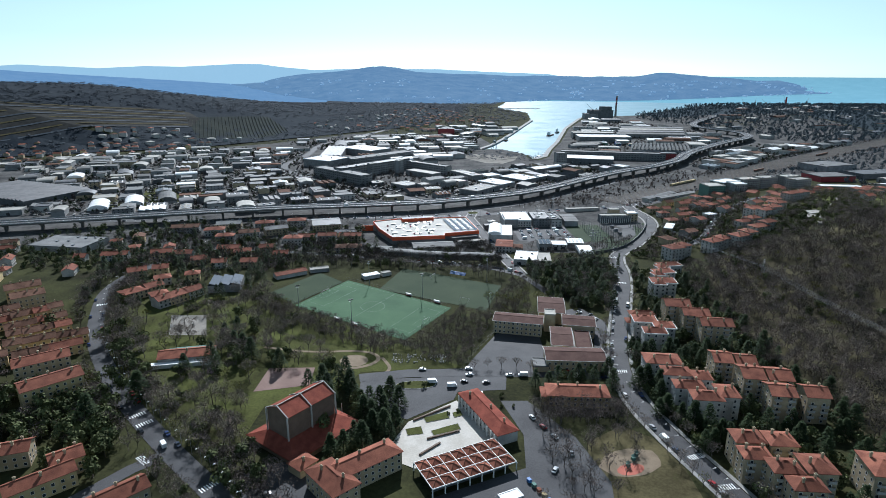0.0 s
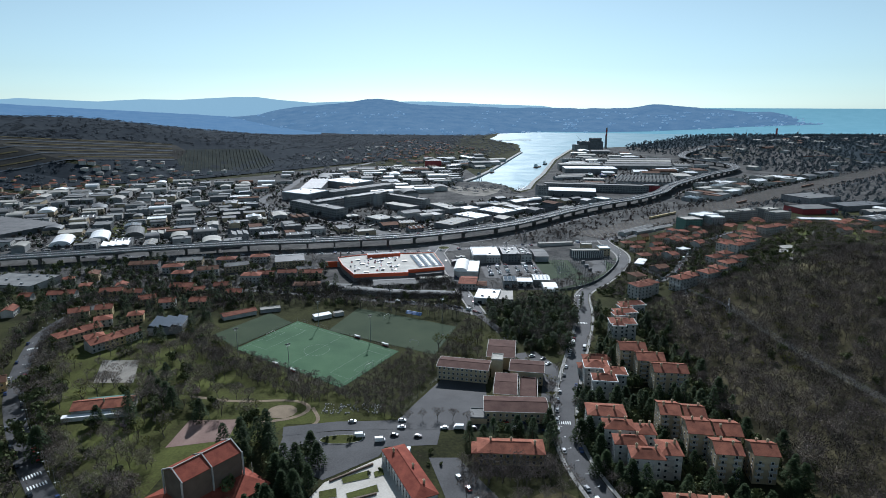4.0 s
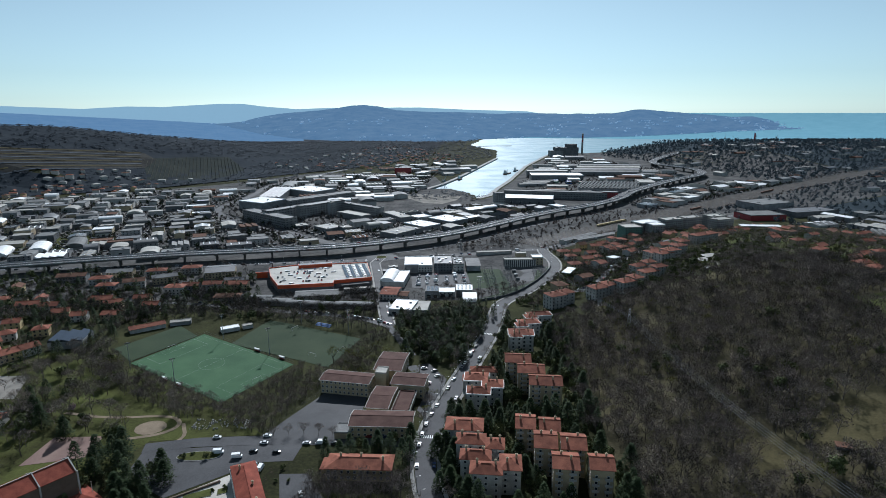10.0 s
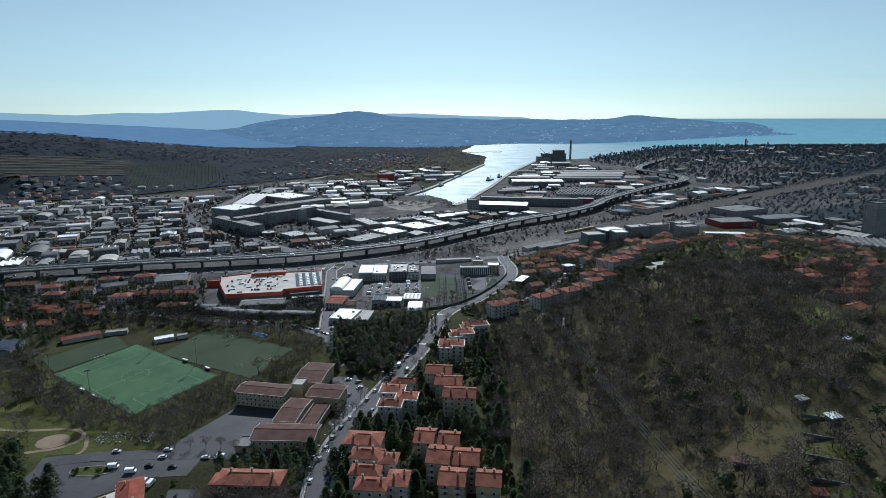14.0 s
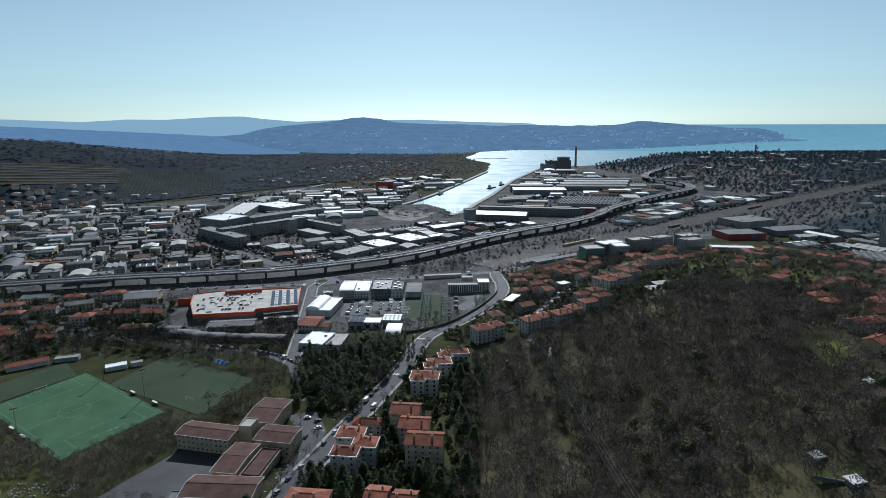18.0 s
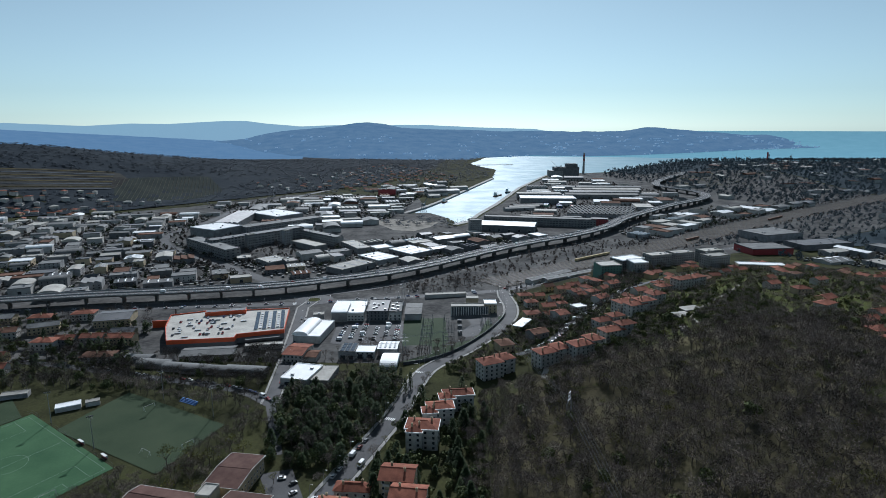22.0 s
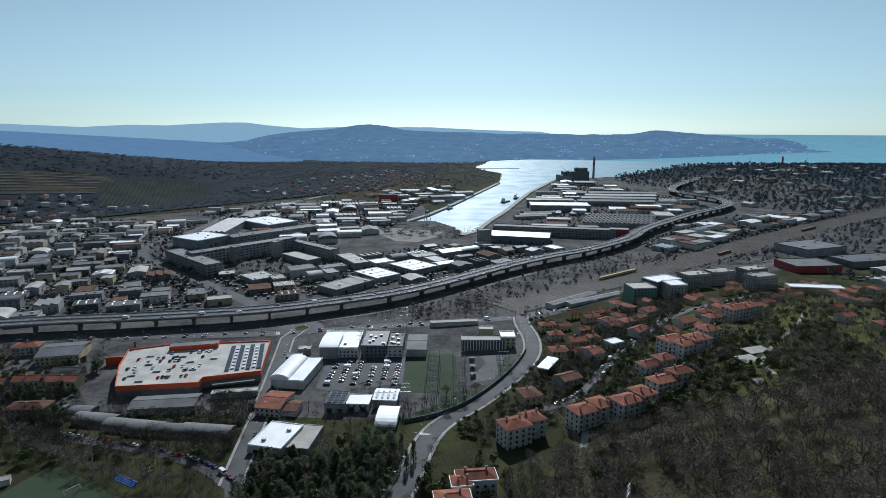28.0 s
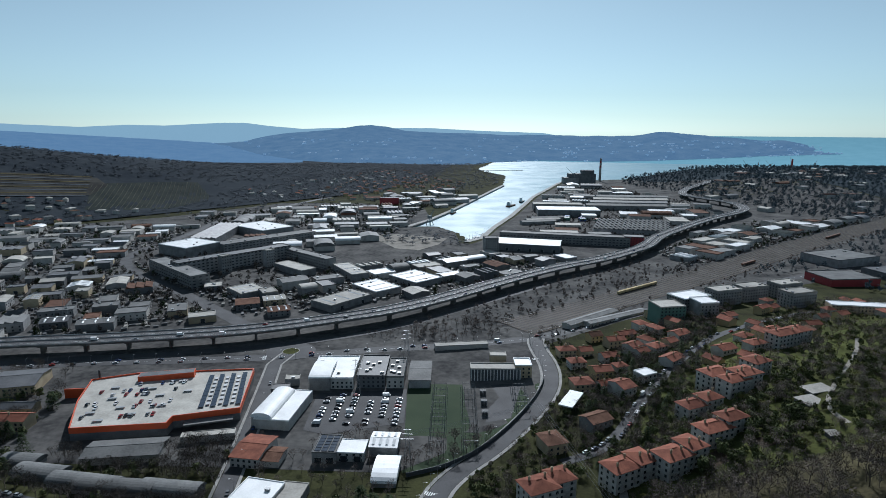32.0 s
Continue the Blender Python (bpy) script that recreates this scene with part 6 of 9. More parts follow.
for poly, turn, step, seed in INDUSTRY:
    for x, y, rnd in scatter(poly, step, seed, 0.25, turn):
        w, d = step[0] * rnd.uniform(0.45, 0.95), step[1] * rnd.uniform(0.45, 0.9)
        r = math.hypot(w, d) / 2
        if near_route(x, y, d / 2 + 4) or blocked(x, y, min(w, d) * 0.5) or rnd.random() < (0.6 if seed in (9, 10) else 0.1):
            continue
        kind = rnd.choice(("flat", "flat", "flat", "gable", "gable", "barrel", "saw"))
        h = rnd.uniform(5, 9.5)
        top = rnd.choice(("roof_pale", "roof_grey", "roof_white", "roof_dark", "roof_pale", "roof_grey", "tile_old", "roof_grey", "roof_pale", "roof_dark") if x < -150 else ("roof_pale", "roof_grey", "roof_white", "roof_dark", "roof_pale", "roof_grey", "tile_old", "roof_white"))
        if seed in (9, 10):
            top, w, d = rnd.choice(("tile_old", "roof_grey", "roof_dark", "tile_brown", "roof_pale")), w * 0.7, d * 0.6
        rise = {"flat": 0.7, "gable": d * 0.09, "barrel": d * 0.2, "saw": 1.8}[kind]
        label = {"flat": "flat-roofed industrial hall in a paved yard", "gable": "gabled sheet-roofed workshop hall in a yard", "barrel": "vaulted workshop hall in a yard", "saw": "saw-tooth roofed workshop hall in a yard"}[kind]
        if y > 1085:
            far_hall(x, y, w, d, turn + rnd.choice((0, 0, 0, 90)) + rnd.uniform(-3, 3), h, kind, rise, top)
            continue
        building("industrial_hall", x, y, w, d, turn + rnd.choice((0, 0, 0, 90)) + rnd.uniform(-3, 3), h, kind, rise, rnd.choice(("wall_white", "wall_grey", "wall_grey", "wall_cream", "wall_dark")), top, label, "industrial hall", "halls of the industrial plain", doors=1 if rnd.random() < 0.4 and y < 900 else 0, vents=rnd.choice((0, 1, 2)) if kind == "flat" and y < 1050 else 0, skylights=rnd.choice((0, 3)) if kind == "gable" and y < 900 else 0, windows="s" if rnd.random() < 0.3 and y < 950 else "", pitch_x=4.5)

for x, y, rnd in scatter([(-440, 1880), (-260, 2450), (-100, 2840), (60, 2700), (60, 2200), (-60, 1950), (-250, 1740)], (40, 40), 18, 0.4, 25):
    if rnd.random() < 0.5 and not near_route(x, y, 8):
        far_hall(x, y, rnd.uniform(9, 16), rnd.uniform(8, 11), rnd.uniform(0, 180), rnd.uniform(5, 8), "gable", 2.2, rnd.choice(("tile", "tile_old", "tile_old", "roof_pale", "roof_grey")))
for x, y, rnd in scatter([(-760, 1300), (-560, 1360), (-480, 1540), (-600, 1480), (-680, 1540), (-860, 1400)], (30, 30), 19, 0.4, 40):
    if rnd.random() < 0.6 and not near_route(x, y, 8):
        far_hall(x, y, rnd.uniform(9, 18), rnd.uniform(8, 12), rnd.uniform(0, 180), rnd.uniform(6, 10), "hip", 2.2, rnd.choice(("tile", "tile_old", "roof_pale", "roof_grey")))
tagged(FAR_WALLS.link("distant_halls", M["wall_white"]), "grey walls of distant industrial halls", "industrial halls", kind="stuff")
for top, s_ in FAR_ROOFS.items():
    tagged(s_.link("distant_hall_roofs", M[top]), "roofs of distant industrial halls by the harbour", "roofs", kind="stuff")

VILLAGE = [
    ([(252, 640), (285, 640), (320, 690), (365, 745), (420, 810), (400, 830), (345, 790), (290, 755), (255, 730)], 30, (19, 18), 11, 0.66),
    ([(330, 640), (360, 640), (395, 640), (430, 720), (470, 790), (540, 860), (470, 850), (400, 760), (350, 700)], 28, (20, 20), 12, 0.6),
    ([(430, 700), (520, 660), (620, 620), (680, 700), (660, 800), (560, 860), (480, 790)], 15, (24, 22), 13, 0.5),
    ([(520, 520), (600, 500), (680, 560), (640, 640), (560, 600)], 25, (24, 24), 14, 0.42),
    ([(-1150, 1020), (-700, 1100), (-560, 1340), (-640, 1400), (-900, 1300), (-1200, 1150)], 15, (34, 30), 15, 0.75),
    ([(-360, 430), (-300, 470), (-250, 570), (-300, 600), (-480, 560), (-480, 470)], 20, (24, 22), 16, 0.35),
    ([(-60, 1720), (120, 1900), (200, 2200), (100, 2500), (-100, 2300), (-200, 1900)], 25, (44, 40), 17, 0.6),
]
for poly, turn, step, seed, share in VILLAGE:
    for x, y, rnd in scatter(poly, step, seed, 0.25, turn):
        if rnd.random() > share or near_route(x, y, 6) or blocked(x, y, 4.5):
            continue
        w, d = rnd.uniform(9, 14), rnd.uniform(8, 10.5)
        building("village_house", x, y, w, d, turn + rnd.choice((0, 90)) + rnd.uniform(-12, 12), rnd.uniform(4.8, 7.6), rnd.choice(("hip", "gable", "gable")), rnd.uniform(1.6, 2.4), rnd.choice(("wall_white", "wall_cream", "wall_ochre", "wall_white")), rnd.choice(("tile", "tile", "tile", "tile_old")), "detached village house with a terracotta roof and garden", "house", "village houses", windows="s" if y < 900 else "", chimneys=1 if y < 720 else 0)


# ---- trees ----
def stem(v, f, a, b, r0, r1, n=3):
    s = Shape()
    s.tube(a, b, r0, r1, n, False)
    k = len(v)
    v += s.v
    f += [tuple(i + k for i in q) for q in s.f]


def bare_tree(seed, height=9.0, spread=3.6, twigs=215, thick=0.125):
    """Trunk with limbs, and a crown of fine twigs."""
    rnd = random.Random(seed)
    tv, tf = [], []
    top = height * 0.42
    lean = Vector((rnd.uniform(-0.5, 0.5), rnd.uniform(-0.5, 0.5), top))
    stem(tv, tf, (0, 0, -0.6), lean, 0.24, 0.15, 3)
    tips = []
    for i in range(5):
        a = i * 1.26 + rnd.uniform(-0.3, 0.3)
        r = spread * rnd.uniform(0.5, 0.95)
        tip = Vector((r * math.cos(a), r * math.sin(a), height * rnd.uniform(0.62, 0.95)))
        base = Vector(lean) * rnd.uniform(0.55, 1.0)
        stem(tv, tf, base, tip, 0.13, 0.04, 3)
        tips += [(base, tip)]
        for q in (0.4, 0.7):
            fork = base.lerp(tip, q)
            out = fork + Vector((rnd.uniform(-1, 1), rnd.uniform(-1, 1), rnd.uniform(0.2, 0.9))) * spread * 0.42
            stem(tv, tf, fork, out, 0.07, 0.025, 3)
    cv, cf = [], []
    lumps = [(t.lerp(b, 0.15), spread * rnd.uniform(0.42, 0.62)) for b, t in tips] + [(Vector((0, 0, height * 0.8)), spread * 0.6)]
    for i in range(twigs):
        mid, r = rnd.choice(lumps)
        way = Vector((rnd.gauss(0, 1), rnd.gauss(0, 1), abs(rnd.gauss(0, 1)) - 0.25)).normalized()
        p = mid + way * r * rnd.uniform(0.5, 1.0)
        d = (way + Vector((rnd.uniform(-0.6, 0.6), rnd.uniform(-0.6, 0.6), rnd.uniform(-0.4, 0.6)))).normalized()
        ln = rnd.uniform(0.5, 1.15) * height / 9
        side = d.cross(Vector((rnd.uniform(-1, 1), rnd.uniform(-1, 1), rnd.uniform(-1, 1)))).normalized() * thick * rnd.uniform(0.6, 1.3)
        e = p + d * ln
        k = len(cv)
        cv += [tuple(p - side), tuple(p + side), tuple(e)]
        cf.append((k, k + 1, k + 2))
    return tv, tf, cv, cf


def conifer(seed, height=14.0, spread=4.0, leaves=330, size=0.75, taper=0.75):
    """Straight trunk and whorls of drooping needle sprays."""
    rnd = random.Random(seed)
    tv, tf = [], []
    stem(tv, tf, (0, 0, -0.6), (0, 0, height * 0.93), 0.3, 0.05, 5)
    cv, cf = [], []
    layers = 11
    for i in range(leaves):
        u = (rnd.randrange(layers) + rnd.uniform(0, 0.85)) / layers
        z = height * (0.12 + 0.86 * u)
        r = spread * (1 - u) ** taper * rnd.uniform(0.25, 1.0) + 0.15
        a = rnd.uniform(0, 6.2832)
        p = Vector((r * math.cos(a), r * math.sin(a), z - 0.22 * r))
        out = Vector((math.cos(a), math.sin(a), rnd.uniform(-0.5, 0.15)))
        side = Vector((-math.sin(a), math.cos(a), rnd.uniform(-0.3, 0.3))) * size * rnd.uniform(0.5, 1.0)
        e = p + out * size * rnd.uniform(1.0, 1.9)
        k = len(cv)
        cv += [tuple(p - side), tuple(p + side), tuple(e)]
        cf.append((k, k + 1, k + 2))
    return tv, tf, cv, cf


def bushy(seed, height=6.0, spread=3.0, leaves=220, size=0.55, base=0.15):
    """Short trunk and a crown of leaf clumps with gaps."""
    rnd = random.Random(seed)
    tv, tf = [], []
    stem(tv, tf, (0, 0, -0.5), (0.2, 0.1, height * 0.55), 0.2, 0.1, 4)
    lumps = [(Vector((rnd.uniform(-0.6, 0.6) * spread, rnd.uniform(-0.6, 0.6) * spread, height * rnd.uniform(0.35, 0.85))), spread * rnd.uniform(0.35, 0.6)) for _ in range(9)]
    cv, cf = [], []
    for i in range(leaves):
        c, r = rnd.choice(lumps)
        d = Vector((rnd.gauss(0, 1), rnd.gauss(0, 1), rnd.gauss(0, 0.8))).normalized()
        p = c + d * r * rnd.uniform(0.75, 1.05)
        if p.z < height * base:
            p.z = height * base
        t = d.orthogonal().normalized()
        t.rotate(Matrix.Rotation(rnd.uniform(0, 6.28), 3, d))
        n = (d + Vector((rnd.uniform(-0.6, 0.6), rnd.uniform(-0.6, 0.6), rnd.uniform(-0.6, 0.6)))).normalized()
        t = (t - n * t.dot(n)).normalized() * size
        b = n.cross(t)
        k = len(cv)
        cv += [tuple(p - t - b * 0.5), tuple(p + t - b * 0.5), tuple(p + b * 0.9)]
        cf.append((k, k + 1, k + 2))
    return tv, tf, cv, cf


BARE = [bare_tree(i, 8.5 + 0.6 * (i % 4), 3.3 + 0.3 * (i % 3)) for i in range(6)]
FINE = [bare_tree(90 + i, 8.5 + 0.6 * (i % 4), 3.7 + 0.3 * (i % 3), 560, 0.085) for i in range(6)]
LOW = [bushy(110 + i, 8.0, 3.6, 64, 0.72, 0.25) for i in range(4)]
HILLTREE = [bare_tree(130 + i, 8.0 + 0.5 * i, 3.9 + 0.2 * (i % 3), 200, 0.15) for i in range(6)]
BUDS = [bare_tree(20 + i, 7.0 + i * 0.5, 3.0, 170, 0.16) for i in range(3)]
FIR = [conifer(40 + i, 12.5 + 2 * i, 4.3 + 0.5 * i, 430, 0.7) for i in range(4)]
CEDAR = [conifer(50 + i, 14 + i, 5.6, 800, 0.62) for i in range(2)]
CYPRESS = [conifer(60, 11, 1.2, 240, 0.5)]
PINE = [conifer(45 + i, 11 + 1.2 * i, 3.6 + 0.5 * i, 420, 0.66, 0.42) for i in range(4)]
BUSH = [bushy(70 + i, 4.5 + i, 2.5 + 0.5 * i, 150, 0.68) for i in range(3)]
BROAD = [bushy(80 + i, 8 + i, 3.8, 300, 0.7) for i in range(2)]


def as_mesh(name, v, f, mat):
    me = bpy.data.meshes.new(name)
    me.from_pydata(v, [], f)
    me.materials.append(mat)
    return me


def tree_stock(forms, mat):
    return [(as_mesh("trunk", t[0], t[1], M["bark"]), as_mesh("crown", t[2], t[3], M[mat])) for t in forms]


STOCK = dict(bare=tree_stock(FINE, "twig_pale"), bud=tree_stock(BUDS, "bud"), fir=tree_stock(FIR, "needle"), cedar=tree_stock(CEDAR, "needle"), cypress=tree_stock(CYPRESS, "needle"), bush=tree_stock(BUSH, "shrub"), broad=tree_stock(BROAD, "shrub"), blossom=tree_stock([bushy(95, 5, 2.4, 200, 0.35)], "blossom"))
TREE_TALK = dict(bare=("bare_tree", "leafless grey-brown tree with fine twigs"), bud=("budding_tree", "young tree with yellow-green spring buds"), fir=("conifer", "dark green pointed conifer"), cedar=("cedar", "broad dark green cedar with drooping sprays"), cypress=("cypress", "slim dark pointed cypress tree"), bush=("bush", "rounded dark evergreen bush beside the path"), broad=("evergreen_tree", "dense evergreen tree with an uneven crown"), blossom=("blossom_tree", "small tree in pale pink blossom"))


def tree(kind, x, y, rnd, scale=1.0, where="park trees"):
    trunk, crown = rnd.choice(STOCK[kind])
    name, label = TREE_TALK[kind]
    r = tagged(new(name, trunk), label, "bush" if kind == "bush" else "tree", where)
    r.matrix_basis = pose(x, y, ground_z(x, y), 0, 0, rnd.uniform(0, 360))
    s = scale * rnd.uniform(0.8, 1.2)
    r.scale = (s, s, s * rnd.uniform(0.9, 1.1))
    again("crown", crown, r, Matrix())
    return r


def woods(name, spots, forms, mat, label, seed, scale=(0.75, 1.25), trunks=True, category="woods"):
    """Many trees that nobody could count, joined: trunks and twigs of one kind."""
    rnd = np.random.RandomState(seed)
    for part_, pick, m in (("woods_stems", 0, M["bark"]), ("woods_crowns", 2, mat)):
        if pick == 0 and not trunks:
            continue
        V, F, k = [], [], 0
        rs = np.random.RandomState(seed + 5)
        for x, y in spots:
            form = forms[rs.randint(len(forms))]
            v = np.array(form[pick])
            s, a = rs.uniform(*scale), rs.uniform(0, 6.2832)
            c, n = math.cos(a) * s, math.sin(a) * s
            V.append(np.stack([v[:, 0] * c - v[:, 1] * n + x, v[:, 0] * n + v[:, 1] * c + y, v[:, 2] * s + ground_z(x, y)], 1))
            F.append((form[pick + 1], k))
            k += len(v)
        V = np.concatenate(V)
        loops = np.concatenate([np.array(q, np.int32).ravel() + o for q, o in [(list(ff), o) for ff, o in F]])
        size = len(F[0][0][0])
        me = bpy.data.meshes.new(name)
        me.vertices.add(len(V))
        me.vertices.foreach_set("co", V.astype(np.float32).ravel())
        nf = len(loops) // size
        me.loops.add(len(loops))
        me.loops.foreach_set("vertex_index", loops)
        me.polygons.add(nf)
        me.polygons.foreach_set("loop_start", np.arange(nf, dtype=np.int32) * size)
        me.polygons.foreach_set("loop_total", np.full(nf, size, np.int32))
        me.update(calc_edges=True)
        me.materials.append(m)
        tagged(new(name if pick else name + "_stems", me), label, category, kind="stuff")


def near_line(line, x, y, gap):
    return any((px_ - x) ** 2 + (py_ - y) ** 2 < gap * gap for px_, py_ in line)


SWATH_PTS = resample(SWATH, 4.0)


def spots_in(poly, step, seed, clear=3.0, keep=1.0, gaps=None):
    out = []
    for x, y, rnd in scatter(poly, step, seed, 0.48):
        if rnd.random() > keep:
            continue
        if gaps and noise.noise((x * gaps[0], y * gaps[0], seed)) < gaps[1]:
            continue
        if near_route(x, y, clear - 1) or blocked(x, y, clear) or in_poly(PITCHES, x, y):
            continue
        if x > 200 and y < 560 and (any(in_poly(c, x, y) for c in CLEARINGS) and rnd.random() < 0.88 or near_line(SWATH_PTS, x, y, 2.2)):
            continue
        out.append((x, y))
    return out


PITCHES = [(-20, 338), (12, 398), (30, 388), (50, 445), (-36, 486), (-82, 462), (-112, 474), (-138, 428), (-112, 398)]
HILL_SEEN = [(192, 120), (200, 300), (206, 400), (222, 480), (250, 508), (300, 505), (350, 508), (420, 515), (535, 500), (375, 300), (235, 120)]
HILL_BACK = [(235, 120), (375, 300), (535, 500), (600, 470), (650, 380), (640, 120)]
HILL = [(192, 190), (200, 300), (206, 400), (222, 480), (250, 508), (300, 505), (350, 508), (420, 515), (500, 505), (600, 470), (650, 380), (640, 120), (190, 120)]
hill_spots = spots_in(HILL_SEEN, 5.7, 101, 2.5, 1.0, (0.035, -0.42)) + spots_in(HILL_BACK, 11.0, 101, 3.0, 1.0)
tint = random.Random(6)
HILL_PICK = [tint.random() for _ in hill_spots]
for key, lo, hi, words, seed in (("twig", 0.0, 0.46, "dense leafless grey-brown woods covering the hill", 1), ("twig_dark", 0.46, 0.74, "dark leafless trees among the woods of the hill", 63), ("twig_pale", 0.74, 1.01, "pale leafless trees among the woods of the hill", 64)):
    woods("hill_woods", [p for p, k in zip(hill_spots, HILL_PICK) if lo <= k < hi], HILLTREE, M[key], words, seed, (0.6, 1.35))
woods("hill_budding_woods", spots_in(HILL, 16, 102, 3, 0.6, (0.012, 0.0)), BUDS, M["bud"], "scattered budding yellow-green trees in the woods", 2)
woods("swath_buds", spots_in([(226, 385), (252, 385), (262, 480), (270, 520), (236, 540), (226, 470)], 6.0, 171, 2, 0.6), BUDS, M["bud"], "yellow-green budding thickets at the foot of the hill", 61, (0.35, 0.8))
woods("hill_evergreens", spots_in(HILL, 17, 103, 3, 0.7, (0.015, 0.05)), BUSH + BROAD, M["shrub"], "evergreen shrubs under the bare woods", 3, category="shrubs")
EAST = [(300, 512), (420, 520), (520, 510), (600, 480), (680, 560), (690, 760), (560, 860), (470, 800), (400, 720), (350, 640)]
woods("garden_trees", spots_in(EAST, 6.8, 104, 2.0, 0.75, (0.03, -0.2)), BUSH, M["shrub"], "hedges and shrubs between village gardens", 4, (0.35, 0.9), category="shrubs")
woods("garden_bare_trees", spots_in(EAST, 7.6, 105, 2.5, 0.85, (0.03, -0.3)), BARE, M["twig_pale"], "bare garden trees between village houses", 5, (0.5, 0.9))
woods("garden_buds", spots_in(EAST, 13, 106, 3, 0.7), BUDS, M["bud"], "yellow-green budding garden trees", 6, (0.5, 0.9))
VALE = [(235, 560), (250, 600), (265, 650), (330, 750), (420, 830), (480, 870), (540, 950), (460, 850), (400, 760), (335, 640), (310, 560), (250, 530)]
woods("vale_trees", spots_in(VALE, 5.6, 107, 1.2, 0.9), BARE, M["twig"], "bare trees between the valley houses", 7, (0.5, 0.9))
woods("bend_trees", spots_in([(176, 512), (215, 515), (240, 540), (262, 600), (268, 660), (262, 740), (246, 735), (250, 680), (245, 640), (226, 605), (202, 568), (180, 542)], 5.5, 162, 1.5, 0.85), BARE + BUDS, M["twig"], "scrub and bare trees on the bank of the bend", 52, (0.4, 0.8))
woods("bend_shrubs", spots_in([(176, 512), (215, 515), (240, 540), (262, 600), (268, 660), (262, 740), (246, 735), (250, 680), (245, 640), (226, 605), (202, 568), (180, 542)], 7.5, 163, 1.5, 0.8), BUSH, M["shrub"], "green shrubs on the bank of the bend", 53, (0.4, 0.9), category="shrubs")
woods("park_scrub", spots_in([(-250, 430), (-140, 430), (-112, 396), (-60, 352), (-104, 330), (-110, 300), (-102, 270), (-92, 250), (-74, 205), (-104, 226), (-140, 260), (-166, 290), (-196, 328), (-222, 368)], 6.5, 164, 1.5, 0.42, (0.03, -0.05)), BARE, M["twig"], "undergrowth and young bare trees of the park", 54, (0.4, 0.85))
woods("rail_scrub", spots_in([(205, 758), (240, 752), (300, 785), (350, 822), (330, 840), (300, 860), (250, 830)], 6.0, 165, 0.5, 0.7), BARE, M["twig"], "scrub along the railway yard", 55, (0.35, 0.8))
woods("slope_evergreens", spots_in([(246, 508), (330, 512), (440, 520), (450, 640), (380, 640), (300, 580)], 6.6, 166, 1.5, 0.75, (0.03, -0.25)), BUSH, M["shrub"], "dark green thickets on the garden slope", 58, (0.45, 1.0), category="shrubs")
woods("vale_conifers", spots_in(VALE, 10, 161, 1.5, 0.75), FIR + PINE, M["needle"], "dark conifers between the valley houses", 51, (0.35, 0.65))
woods("vale_shrubs", spots_in(VALE, 6.5, 108, 2.0, 0.75), BUSH, M["shrub"], "green shrubs between the valley houses", 8, (0.5, 1.0), category="shrubs")
TOWN_W = [(-330, 470), (-130, 490), (-60, 520), (-60, 560), (-100, 640), (-300, 660), (-420, 600), (-420, 500)]
woods("town_conifers", spots_in(TOWN_W, 13, 173, 1.5, 0.7, (0.03, -0.3)), FIR + PINE, M["needle"], "dark conifers between the houses by the store", 65, (0.55, 1.0))
woods("town_evergreens", spots_in(TOWN_W, 10, 174, 1.5, 0.7), BROAD + BUSH, M["shrub"], "evergreen garden trees between the houses by the store", 66, (0.6, 1.1), category="shrubs")
woods("shed_evergreens", spots_in([(-80, 490), (66, 480), (56, 560), (-20, 570), (-110, 570)], 11, 175, 1.5, 0.6), BROAD + BUSH, M["shrub"], "evergreen trees among the vaulted sheds", 67, (0.6, 1.1), category="shrubs")
woods("flats_slope_evergreens", spots_in([(246, 508), (330, 515), (372, 600), (352, 640), (300, 600), (262, 560)], 9.5, 176, 1.5, 0.6), BROAD + BUSH, M["shrub"], "evergreen trees crowding round the flats", 68, (0.6, 1.15), category="shrubs")
# pine grove between the school and the street, and tall conifers among the flats
GROVE = [(84, 402), (72, 440), (72, 475), (76, 506), (110, 512), (146, 516), (150, 470), (138, 430), (122, 394), (104, 396)]
woods("pine_grove", spots_in(GROVE, 7.2, 109, 1.5, 0.9, (0.05, -0.4)), PINE + FIR[:1], M["needle"], "dense dark pine grove", 9, (0.55, 1.0))
woods("grove_bare_trees", spots_in(GROVE, 8.0, 170, 1.5, 0.8), BARE, M["twig"], "bare trees mixed into the pine grove", 60, (0.7, 1.1))
woods("grove_evergreens", spots_in(GROVE, 8.5, 172, 1.5, 0.8), BROAD + BUSH, M["shrub"], "evergreen trees mixed into the pine grove", 62, (0.7, 1.1), category="shrubs")
BACK = [(-130, 485), (-60, 490), (-10, 488), (45, 460), (66, 470), (50, 520), (-20, 520), (-100, 545), (-200, 560), (-240, 480)]
SIDE = [(34, 384), (52, 440), (50, 452), (66, 458), (70, 440), (62, 402), (46, 376)]
woods("pitch_side_trees", spots_in(SIDE, 4.6, 160, 1.5, 0.9), BARE, M["twig"], "thicket of bare trees beside the worn pitch", 50, (0.5, 0.85))
woods("street_woods", spots_in(BACK, 6.2, 110, 2.0, 0.9), BARE, M["twig_dark"], "bare street trees behind the pitches", 10, (0.7, 1.1))
STRIP = [(-60, 505), (60, 500), (56, 555), (40, 570), (-80, 560), (-120, 560)]
woods("shed_woods", spots_in(STRIP, 8, 111, 3, 0.8), BARE, M["twig_dark"], "bare trees round the sheds", 11, (0.6, 1.0))
